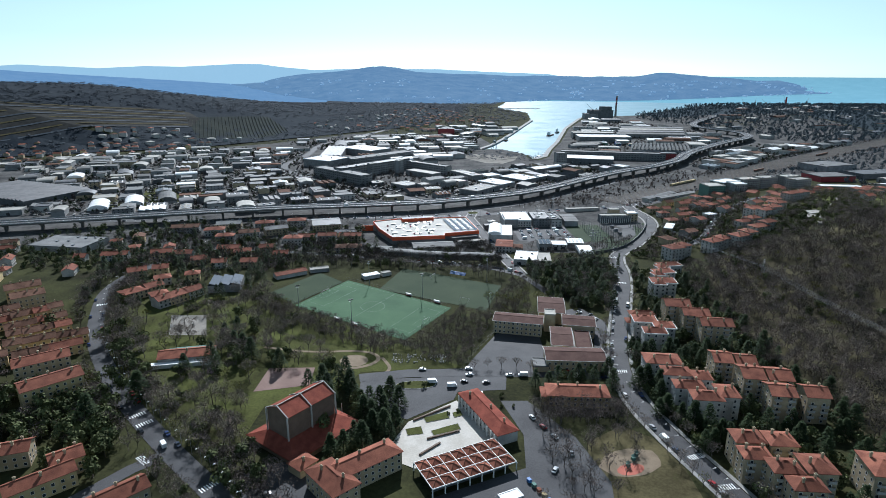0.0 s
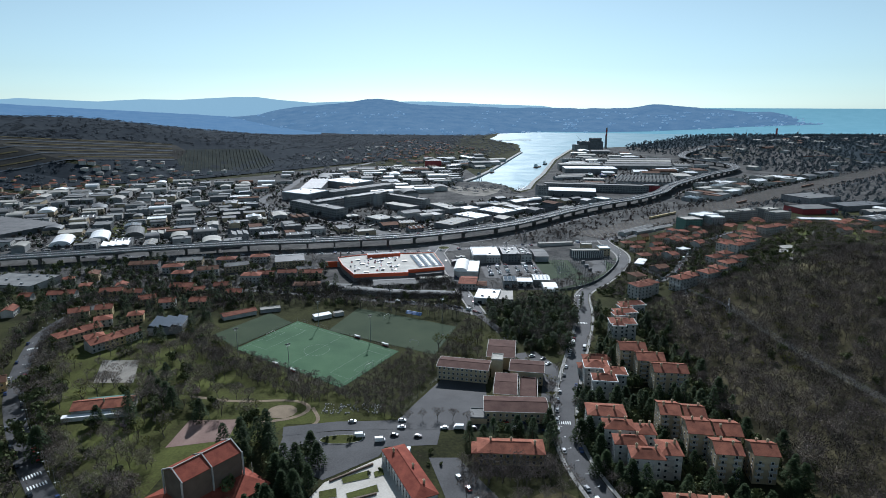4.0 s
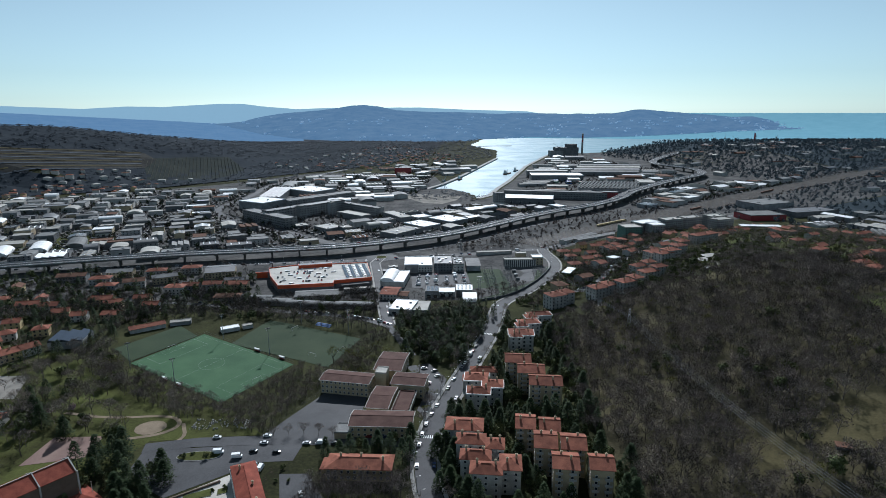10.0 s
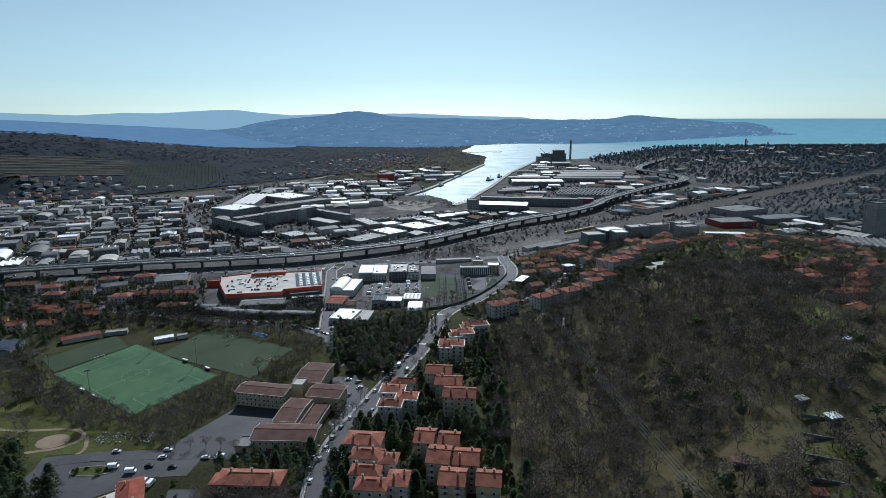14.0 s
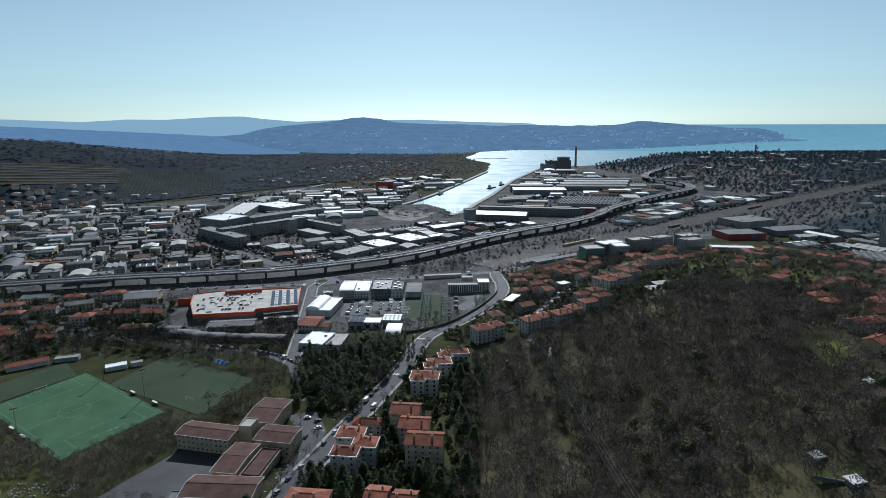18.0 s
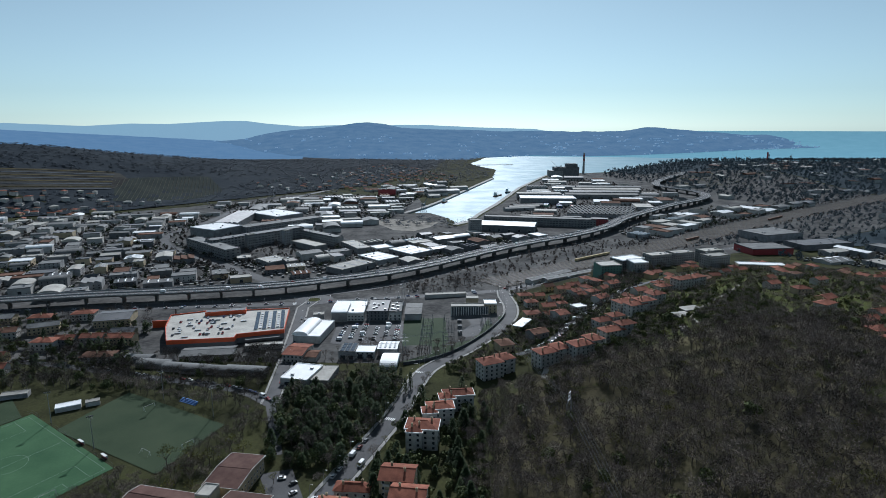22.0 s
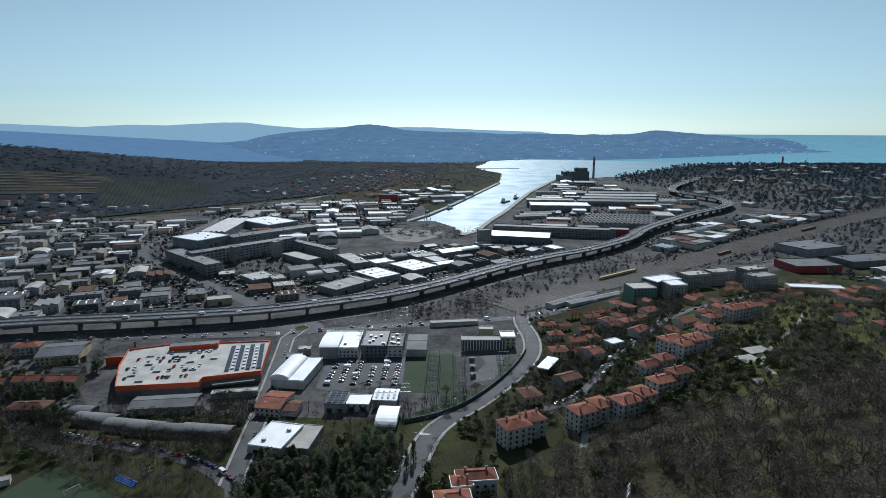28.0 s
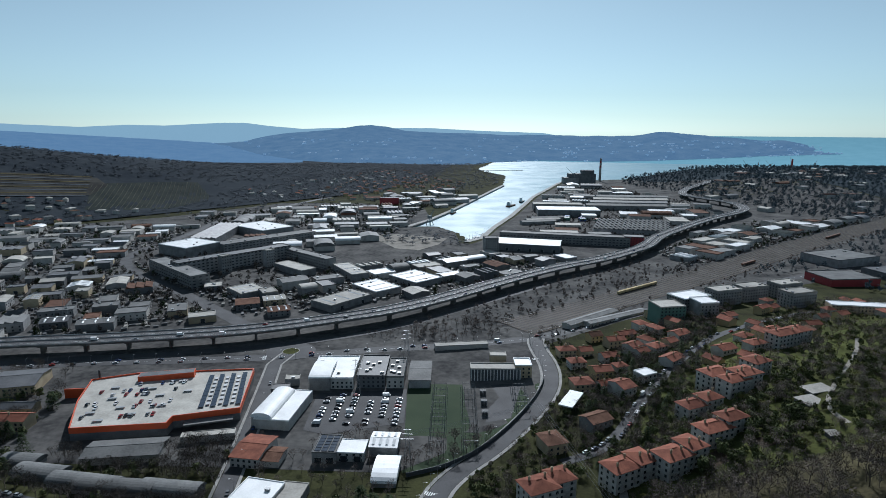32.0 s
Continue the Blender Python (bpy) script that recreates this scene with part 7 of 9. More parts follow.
THICKET = [(-22, 338), (12, 392), (34, 380), (32, 362), (10, 300), (-4, 310), (-28, 330)]
woods("thicket", spots_in(THICKET, 3.6, 112, 1.0, 1.0), BARE + BUDS, M["twig"], "brown brambles and thicket beside the pitch", 12, (0.35, 0.75))
HEDGE = [(-22, 339), (-112, 400), (-143, 430), (-152, 422), (-120, 378), (-36, 316)]
woods("pitch_hedge", spots_in(HEDGE, 3.8, 113, 1, 0.95), BARE, M["twig"], "overgrown hedge along the pitch fence", 13, (0.4, 0.8))
PATH_W = [(182, 300), (200, 300), (206, 400), (222, 480), (215, 495), (200, 470), (190, 420), (190, 360)]
woods("slope_woods", spots_in(PATH_W, 5, 114, 2, 0.9), BARE, M["twig"], "bare trees at the foot of the hill", 14, (0.6, 1.0))
WEST = [(-330, 330), (-200, 300), (-150, 240), (-200, 190), (-340, 190)]
woods("west_gardens", spots_in(WEST, 6.3, 115, 2.0, 0.8), BARE, M["twig"], "bare garden trees between the houses", 15, (0.6, 1.0))
woods("west_evergreens", spots_in(WEST, 11, 116, 2.5, 0.6), BROAD + BUSH, M["shrub"], "evergreen garden trees between the houses", 16, (0.7, 1.3), category="shrubs")
LEFT_STREET = [p for d in (8.5, 12.5, -9.0, -13.0) for p in offset(resample(ROAD_L, 7.0), d)[2:] if not blocked(p[0], p[1], 1.5) and not near_route(p[0], p[1], 1.0) and not in_poly(PITCHES, *p)]
woods("left_street_trees", LEFT_STREET, BARE, M["twig"], "bare trees lining the village street", 56, (0.7, 1.15))
woods("left_street_evergreens", [(x + 2.5, y + 3) for x, y in LEFT_STREET[::3] if not near_route(x + 2.5, y + 3, 2.0)], BROAD + BUSH, M["shrub"], "evergreen trees lining the village street", 57, (0.6, 1.1), category="shrubs")
VILLAS = [(-262, 395), (-180, 392), (-150, 425), (-130, 480), (-160, 560), (-320, 560), (-290, 460)]
woods("villa_conifers", spots_in(VILLAS, 10, 117, 2.5, 0.75), FIR, M["needle"], "dark conifers among the villas", 17, (0.5, 0.85))
woods("villa_trees", spots_in(VILLAS, 9, 118, 2.5, 0.6), BARE, M["twig"], "bare trees among the villas", 18, (0.6, 1.0))
YARD = [(38, 180), (66, 180), (92, 225), (92, 262), (50, 262), (40, 240)]
woods("yard_trees", spots_in(YARD, 6.5, 119, 0.5, 0.5), BARE, M["twig"], "bare poplars in rows over the yard", 19, (0.7, 1.1))
WCORNER = [(-480, 560), (-330, 600), (-120, 690), (-150, 640), (-260, 570), (-320, 480), (-480, 440)]
woods("railway_trees", spots_in(WCORNER, 12, 120, 3, 0.7), BARE, M["twig_dark"], "bare trees among the western houses", 20, (0.6, 1.0))
LAWNW = [(146, 190), (160, 240), (190, 300), (150, 330), (108, 305), (110, 260), (122, 220)]
woods("flats_shrubs", spots_in(LAWNW, 7, 121, 1.5, 0.7), BUSH, M["shrub"], "shrubs in the gardens of the flats", 21, (0.5, 1.0), category="shrubs")
woods("store_trees", spots_in([(-80, 545), (-10, 575), (30, 572), (52, 590), (58, 500), (-60, 500), (-140, 560), (-120, 600), (-90, 600)], 5.4, 150, 1.2, 0.95), BARE, M["twig_dark"], "bare trees and scrub round the sheds by the store", 40, (0.6, 1.0))
woods("street_side_trees", spots_in([(58, 470), (62, 500), (100, 495), (140, 520), (150, 545), (140, 600), (100, 582), (60, 545), (46, 600), (56, 600), (70, 500)], 7, 151, 1.5, 0.7), BARE, M["twig"], "bare trees between the workshops and street", 41, (0.5, 0.9))
woods("field_trees", spots_in([(140, 545), (172, 552), (196, 580), (188, 590), (146, 560)], 6.5, 152, 1.0, 0.9), BARE, M["twig"], "row of bare trees along the substation field", 42, (0.6, 1.0))
woods("viaduct_scrub", spots_in([(100, 745), (170, 740), (215, 755), (235, 790), (200, 820), (140, 780), (90, 765)], 7, 153, -9, 0.75), BARE, M["twig"], "scrub beneath the viaduct", 43, (0.4, 0.8))
woods("west_street_trees", spots_in([(-300, 560), (-110, 560), (-90, 620), (-110, 680), (-300, 640)], 9, 154, 2.5, 0.7), BARE, M["twig_dark"], "bare trees among the houses by the store", 44, (0.6, 1.0))
woods("garden_slope_scrub", spots_in([(240, 505), (320, 512), (420, 520), (440, 600), (350, 620), (300, 580), (250, 540)], 6.0, 155, 2.0, 0.7), BARE, M["twig"], "scrubby thickets on the garden slope", 45, (0.35, 0.75))
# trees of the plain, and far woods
# leaf colours of the far woods carry a blue tint for haze
M["far_leaf"] = leafy("hazy_distant_woods", (0.028, 0.038, 0.050), (0.080, 0.094, 0.110), 0.35)
woods("plain_trees", [p for poly, *_ in INDUSTRY[:8] for p in spots_in(poly, 9.5, 130, 1.0, 0.5)], LOW, M["twig_dark"], "bare trees between the halls", 22, (0.45, 1.0), trunks=False)
woods("plain_evergreens", [p for poly, *_ in INDUSTRY[:5] for p in spots_in(poly, 19, 177, 1.5, 0.6)], LOW, M["needle"], "dark evergreen trees between the halls", 69, (0.7, 1.3), trunks=False)
woods("office_trees", [p for p in spots_in([(-330, 900), (-60, 800), (60, 840), (20, 1000), (-60, 1100), (-240, 1080), (-320, 1100)], 12, 178, 2.0, 0.55)], LOW, M["twig_dark"], "bare trees round the office complex", 70, (0.6, 1.2), trunks=False)
RAIL_LINE = resample(RAILWAY, 9.0)
rail_rnd = random.Random(8)
RAIL_SPOTS = [(x + rail_rnd.uniform(-3, 3), y + rail_rnd.uniform(-3, 3)) for d in (-30, -36, -43, 30, 36, 42) for x, y in offset(RAIL_LINE, d) if rail_rnd.random() < 0.62]
RAIL_SPOTS = [p for p in RAIL_SPOTS if not blocked(p[0], p[1], 2.0)]
woods("rail_bank_trees", RAIL_SPOTS, LOW, M["twig"], "bare trees and brambles along the railway banks", 59, (0.25, 0.75), trunks=False)
VERGE = [(130, 735), (210, 765), (300, 860), (420, 950), (520, 1010), (500, 1040), (400, 1050), (300, 960), (200, 850), (120, 780)]
woods("verge_trees", spots_in(VERGE, 10, 131, -9, 0.5), LOW, M["twig"], "bare trees beside the viaduct and railway", 23, (0.5, 0.9), trunks=False)


FIELDS_WEST = [(-1140, 1300), (-890, 1592), (-722, 1760), (-560, 1915), (-440, 1720), (-475, 1560), (-615, 1485), (-664, 1560), (-787, 1462), (-1030, 1195)]


def canopy(seed, spread=9.0, height=6.0, leaves=46, size=1.5):
    """A group of far crowns seen from above: tilted sprays over uneven domes."""
    rnd = random.Random(seed)
    lumps = [(rnd.uniform(-0.6, 0.6) * spread, rnd.uniform(-0.6, 0.6) * spread, rnd.uniform(2.5, 4.2)) for _ in range(6)]
    cv, cf = [], []
    for i in range(leaves):
        cx, cy, r = rnd.choice(lumps)
        a, q = rnd.uniform(0, 6.2832), math.sqrt(rnd.random())
        x, y = cx + r * q * math.cos(a), cy + r * q * math.sin(a)
        z = height * (0.35 + 0.6 * math.sqrt(1 - 0.9 * q * q)) * (r / 3.4)
        t = rnd.uniform(0, 6.2832)
        k = len(cv)
        for b in (0, 2.1, 4.2):
            u, w = size * rnd.uniform(0.6, 1.2) * math.cos(t + b), size * rnd.uniform(0.6, 1.2) * math.sin(t + b)
            cv.append((x + u, y + w, z - 0.45 * (u * math.cos(a) + w * math.sin(a)) * q + rnd.uniform(-0.4, 0.4)))
        cf.append((k, k + 1, k + 2))
    return [], [], cv, cf


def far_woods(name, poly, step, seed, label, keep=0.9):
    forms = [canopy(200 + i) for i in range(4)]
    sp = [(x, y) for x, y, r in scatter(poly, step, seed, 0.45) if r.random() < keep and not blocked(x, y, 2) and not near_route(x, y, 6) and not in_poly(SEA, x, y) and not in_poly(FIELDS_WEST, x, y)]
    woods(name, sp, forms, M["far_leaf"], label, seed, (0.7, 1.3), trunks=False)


# leaves lightened and blued in colour, standing for haze over the cape
M["cape_leaf"] = leafy("hazy_cape_leaf", (0.040, 0.057, 0.070), (0.112, 0.138, 0.152), 0.35)
CAPE = [(860, 1750), (900, 1480), (1250, 1500), (1900, 2100), (2700, 2900), (2300, 3220), (1540, 2940), (1290, 2880), (790, 2470), (720, 2300)]
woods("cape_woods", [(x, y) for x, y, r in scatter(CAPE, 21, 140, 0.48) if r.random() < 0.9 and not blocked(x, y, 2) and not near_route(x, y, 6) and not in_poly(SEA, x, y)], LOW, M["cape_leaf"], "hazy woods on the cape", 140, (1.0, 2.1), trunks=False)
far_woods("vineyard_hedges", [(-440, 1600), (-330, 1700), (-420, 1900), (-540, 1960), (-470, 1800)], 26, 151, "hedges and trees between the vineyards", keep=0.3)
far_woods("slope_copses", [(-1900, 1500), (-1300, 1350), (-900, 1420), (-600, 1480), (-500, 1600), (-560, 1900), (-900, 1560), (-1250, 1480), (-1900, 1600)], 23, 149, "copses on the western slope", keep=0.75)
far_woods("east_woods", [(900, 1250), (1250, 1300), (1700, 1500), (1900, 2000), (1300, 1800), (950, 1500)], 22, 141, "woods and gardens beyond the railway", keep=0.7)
far_woods("west_hill_woods", [(-1900, 1400), (-1250, 1280), (-900, 1500), (-560, 1900), (-330, 2300), (0, 2900), (150, 3400), (-300, 3500), (-1000, 2700), (-1900, 2300)], 19, 142, "dark woods on the western hill, tinted hazy blue", keep=0.6)
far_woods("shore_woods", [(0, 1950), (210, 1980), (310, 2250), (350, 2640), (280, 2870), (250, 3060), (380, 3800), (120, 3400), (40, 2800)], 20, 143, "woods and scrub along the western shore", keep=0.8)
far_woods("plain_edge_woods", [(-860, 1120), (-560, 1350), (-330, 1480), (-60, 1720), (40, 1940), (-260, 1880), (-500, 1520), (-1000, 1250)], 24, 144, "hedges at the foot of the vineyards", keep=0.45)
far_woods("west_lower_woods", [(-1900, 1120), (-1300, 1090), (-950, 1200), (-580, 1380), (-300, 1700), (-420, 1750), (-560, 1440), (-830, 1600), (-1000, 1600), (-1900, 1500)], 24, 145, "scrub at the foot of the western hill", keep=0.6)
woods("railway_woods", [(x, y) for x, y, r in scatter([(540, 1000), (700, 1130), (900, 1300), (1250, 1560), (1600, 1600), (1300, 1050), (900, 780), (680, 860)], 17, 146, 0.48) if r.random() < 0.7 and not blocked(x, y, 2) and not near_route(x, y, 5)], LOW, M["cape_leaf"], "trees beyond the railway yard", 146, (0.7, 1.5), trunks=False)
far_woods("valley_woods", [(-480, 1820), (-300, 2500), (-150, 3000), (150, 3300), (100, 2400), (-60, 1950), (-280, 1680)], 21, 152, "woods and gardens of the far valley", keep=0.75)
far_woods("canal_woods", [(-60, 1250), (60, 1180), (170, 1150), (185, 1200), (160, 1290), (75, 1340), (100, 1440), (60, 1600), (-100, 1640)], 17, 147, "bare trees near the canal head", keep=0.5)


# ---- single trees ----
rnd = random.Random(77)
for x, y in ((-55.6, 280.6), (-48.6, 274.9), (-60, 272), (-52, 284), (-64, 281), (-70, 274), (-46, 268)):
    tree("fir", x, y, rnd, 0.95, "conifers by the church")
for x, y in ((-35.9, 256.3), (-28.7, 253.9), (-22.3, 244.3), (-23.9, 231.0), (-32.6, 239.7), (-41, 262), (-34, 247), (-27, 238), (-40, 232), (-44, 226), (-48.9, 222), (-36, 228)):
    tree(rnd.choice(("fir", "cedar")), x, y, rnd, 0.9, "conifers by the church")
for x, y in ((-79.7, 207.4), (-84, 216), (-74, 200), (-90, 208), (-88, 200), (-80, 194), (-96, 214)):
    tree("broad", x, y, rnd, 1.1, "evergreens below the church")
for x, y in ((-93, 302), (-57, 266), (-66, 296), (-29, 265), (-56, 254), (-38, 250), (-46, 271), (-33, 250), (-27, 271), (-31, 258), (-50, 281), (-22, 262)):
    tree(rnd.choice(("cedar", "broad", "cedar")), x, y, rnd, 0.85, "dark trees between the church and the car park")
for x, y in ((106, 283), (107, 255), (147, 347), (146, 282), (154, 254), (92, 294), (83, 294), (191, 320), (187, 280), (199, 269), (66, 289), (75, 291)):
    tree(rnd.choice(("cedar", "cedar", "broad")), x, y, rnd, 0.9, "dark trees among the flats")
for x, y in ((-132, 324), (-120, 317), (-63, 298), (-56, 238), (-42, 255), (-258, 356), (-200, 275), (-161, 234), (-169, 275)):
    tree(rnd.choice(("cedar", "broad")), x, y, rnd, 1.1, "dark trees of the park")
for x, y in ((70, 408), (55, 400), (40, 408), (46, 398), (62, 414), (34, 398)):
    tree("bud", x, y, rnd, 1.25, "budding trees by the school")
for x, y in ((-138.3, 342.7), (-128, 330), (-118.5, 305.3), (-124, 316), (-134, 308), (-112, 312), (-144.5, 296), (-128, 298), (-120, 322), (-132, 348)):
    tree(rnd.choice(("cedar", "fir", "broad")), x, y, rnd, 0.95, "dark trees round the pavilion")
for x, y in ((-156, 268), (-166, 262), (-179.7, 285.6), (-175, 262), (-159.8, 232.8), (-153.1, 218.0), (-168, 244), (-172, 232), (-162, 224), (-186, 240), (-150, 228), (-192, 262), (-178, 250)):
    tree(rnd.choice(("cedar", "broad", "broad")), x, y, rnd, 1.1, "dark trees by the village street")
for x, y in ((-210, 332), (-204, 322), (-196, 318), (-188, 316), (-184, 328), (-192, 336), (-200, 346), (-180, 302), (-172, 294), (-176, 314), (-164, 290), (-210, 350), (-214, 362)):
    tree(rnd.choice(("broad", "bare", "bare")), x, y, rnd, 1.15, "trees by the village street")
for x, y in ((114.4, 276.2), (110, 283), (112, 268), (158.8, 322), (150, 318), (140, 322), (148.5, 306), (140, 308), (132, 312), (145, 276), (147, 262), (152, 240), (160, 238), (190, 246), (192, 240), (186, 236), (119.5, 244.7), (123.4, 238), (116, 250), (112, 258), (128, 234), (118, 312), (124, 318), (114, 322), (172, 318), (178, 312), (122, 228), (160, 228), (168, 222), (186, 222), (160, 178), (120, 240), (150, 362), (146, 372), (152, 384), (144, 392), (150, 398), (160, 392), (186, 402), (188, 392), (190, 380), (192, 366), (196, 352), (190, 436), (194, 446), (162, 430), (156, 436)):
    tree(rnd.choice(("cedar", "cedar", "fir")), x, y, rnd, 0.85, "conifers among the flats")
for x, y in ((56.9, 281.5), (62, 283), (69.7, 284.6), (76, 286), (82.1, 284.7), (92.0, 281.8), (89, 275), (50, 282)):
    tree("fir", x, y, rnd, 0.72, "conifers behind the villa")
for x, y in ((152, 486), (155, 494), (148, 500)):
    tree("cypress", x, y, rnd, 1.2, "cypresses at the bend")
PARKS = [([(-250, 430), (-140, 430), (-112, 396), (-30, 334), (-46, 300), (-72, 305), (-100, 304), (-102, 270), (-92, 250), (-74, 205), (-104, 226), (-140, 260), (-166, 290), (-196, 328), (-222, 368)], 9.5, 201, 0.72)]
for poly, step, seed, keep in PARKS:
    for x, y, r in scatter(poly, step, seed, 0.45):
        if r.random() > keep or near_route(x, y, 2) or blocked(x, y, 2.5) or in_poly([(-192, 346), (-192, 384), (-160, 384), (-150, 346)], x, y) or in_poly([(-62, 300), (-62, 322), (-40, 322), (-40, 300)], x, y) or in_poly([(-96, 350), (-60, 345), (-44, 330), (-66, 326), (-104, 336)], x, y):
            continue
        tree(r.choice(("bare", "bare", "bare", "bare", "bud", "bush")), x, y, r, 1.12, "bare park trees")
for x, y in ((-128, 292), (-118, 328), (-107, 332)):
    tree("blossom", x, y, rnd, 0.9, "blossoming park trees")
# street trees
for line, off, step, seed in ((ROAD_R, 8.0, 9.0, 5), (ROAD_R, -8.5, 13.0, 6), (ROAD_L, 7.5, 14.0, 7)):
    r = random.Random(seed)
    pts = offset(resample(line, step), off)
    for x, y in pts[1:-1]:
        if y < 510 and not blocked(x, y, 1.5) and r.random() < 0.85:
            tree("bare" if r.random() < 0.75 else "bud", x, y, r, 0.75, "street trees")
for i in range(16):
    x, y = -58 + i * 6.3, 499 - i * 2.6 + (4 if i > 12 else 0)
    if not blocked(x, y, 1.5):
        tree("bare", x, y, rnd, 1.0, "row of trees behind the pitches")
for x, y in ((36, 366), (38, 374), (46, 374), (56, 376), (60, 384), (62, 372), (92, 372), (94, 384), (98, 312), (99, 322), (100, 334), (101, 346), (30, 372), (52, 398), (60, 402), (44, 390)):
    tree(rnd.choice(("bud", "bare", "bud")), x, y, rnd, 0.85, "trees round the school")
for x, y in ((18, 302), (26, 303), (34, 304), (42, 303), (50, 301)):
    tree("bare", x, y, rnd, 0.6, "small trees by the school yard")
for x, y in ((-22, 282), (-18, 285), (-10, 281), (3, 255), (8, 257), (30, 262), (31, 272), (36, 262), (-8, 284)):
    tree("bush", x, y, rnd, 0.45, "bushes on the plaza")
EDGE = [(-104, 226), (-76, 196), (-60, 176), (-40, 176), (-70, 210), (-92, 236), (-110, 262), (-128, 276)]
woods("corner_trees", spots_in(EDGE, 6.5, 203, 1.5, 0.8), BARE, M["twig"], "bare trees crowding the street corner", 33, (0.8, 1.15))
FLATS_G = [(108, 180), (116, 236), (106, 270), (108, 310), (120, 360), (140, 400), (158, 470), (200, 500), (206, 430), (196, 330), (194, 230), (200, 180)]
woods("flats_evergreens", spots_in(FLATS_G, 7.5, 204, 2.0, 0.75), BROAD + BUSH, M["shrub"], "evergreen trees and hedges among the flats", 34, (0.5, 1.0), category="shrubs")
woods("flats_conifers", spots_in(FLATS_G, 12, 205, 2.5, 0.7), FIR, M["needle"], "dark conifers crowding between the flats", 35, (0.5, 0.85))
woods("street_corner_evergreens", spots_in([(-200, 200), (-140, 200), (-150, 240), (-200, 300), (-230, 290), (-230, 220)], 7.5, 206, 2, 0.75), BROAD, M["shrub"], "dense evergreens beside the village street", 36, (0.8, 1.3), category="shrubs")
woods("poplar_rows", [(46 + i * 3.0, 262 - j * 4.2) for i in range(15) for j in range(4)], BARE, M["twig"], "clipped bare trees in dense rows below the villa", 32, (0.55, 0.75))


# ---- cars ----
def car_meshes():
    s = Shape()
    prof = [(-2.15, 0.32), (-2.15, 0.82), (-1.35, 0.92), (1.1, 0.95), (2.0, 0.80), (2.15, 0.6), (2.15, 0.32)]
    for prof_, half in ((prof, 0.88),):
        n = len(prof_)
        v = [(x, -half, z) for x, z in prof_] + [(x, half, z) for x, z in prof_]
        s.add(v, [tuple(range(n)), tuple(range(2 * n - 1, n - 1, -1))] + [(i + 1, i, n + i, n + i + 1) for i in range(n - 1)] + [(0, n - 1, 2 * n - 1, n)])
    s.add([(-1.2, -0.68, 1.42), (0.35, -0.68, 1.42), (0.35, 0.68, 1.42), (-1.2, 0.68, 1.42), (-1.2, -0.68, 1.47), (0.35, -0.68, 1.47), (0.35, 0.68, 1.47), (-1.2, 0.68, 1.47)], [(4, 5, 6, 7), (0, 1, 5, 4), (1, 2, 6, 5), (2, 3, 7, 6), (3, 0, 4, 7)])
    body = as_mesh("body", s.v, [f[::-1] for f in s.f[:9]] + s.f[9:], M["car"])
    g = Shape()
    g.add([(-1.75, -0.80, 0.90), (1.05, -0.80, 0.93), (1.05, 0.80, 0.93), (-1.75, 0.80, 0.90), (-1.25, -0.69, 1.44), (0.38, -0.69, 1.44), (0.38, 0.69, 1.44), (-1.25, 0.69, 1.44)], [(0, 1, 5, 4), (1, 2, 6, 5), (2, 3, 7, 6), (3, 0, 4, 7)])
    glass = as_mesh("car_window", g.v, g.f, M["glass"])
    w = Shape().tube((0, -0.12, 0), (0, 0.12, 0), 0.32, 0.32, 8).tube((0, 0.12, 0), (0, -0.12, 0), 0.31, 0.31, 8)
    wheel = as_mesh("wheel", w.v, w.f, M["rubber"])
    allw = Shape()
    for u in (-1.35, 1.35):
        for q in (-0.8, 0.8):
            allw.tube((u, q - 0.12, 0.32), (u, q + 0.12, 0.32), 0.32, 0.32, 6)
    wheels = as_mesh("wheels", allw.v, allw.f, M["rubber"])
    return body, glass, wheel, wheels


BODY, CAR_GLASS, WHEEL, WHEELS = car_meshes()
vb = Shape().box(-2.6, -1.0, 0.4, 1.5, 1.0, 2.4, True)
vb.add([(1.5, -1.0, 0.4), (2.6, -1.0, 0.4), (2.6, 1.0, 0.4), (1.5, 1.0, 0.4), (1.5, -1.0, 2.35), (2.0, -0.95, 1.3), (2.6, -0.95, 1.1), (2.6, 0.95, 1.1), (2.0, 0.95, 1.3), (1.5, 1.0, 2.35)], [(0, 1, 6, 5, 4), (3, 9, 8, 7, 2), (1, 2, 7, 6), (5, 6, 7, 8), (4, 5, 8, 9)])
VAN = as_mesh("body", vb.v, vb.f, M["roof_white"])


def car(x, y, z, turn, far=False, van=False, where="parked cars"):
    r = tagged(new("van" if van else "car", VAN if van else BODY), "white panel van parked on the asphalt" if van else "parked car with dusty paint and dark windows", "van" if van else "car", where)
    r.matrix_basis = pose(x, y, z, 0, 0, turn)
    if van:
        Shape().box(1.56, -0.98, 1.35, 2.02, 0.98, 2.2).link("windscreen", M["glass"], r)
    else:
        again("car_window", CAR_GLASS, r, Matrix())
    if far:
        again("wheels", WHEELS, r, Matrix())
    else:
        for u in (-1.35, 1.35):
            for q in (-0.78, 0.78):
                again("wheel", WHEEL, r, pose(u, q, 0.32))
    return r


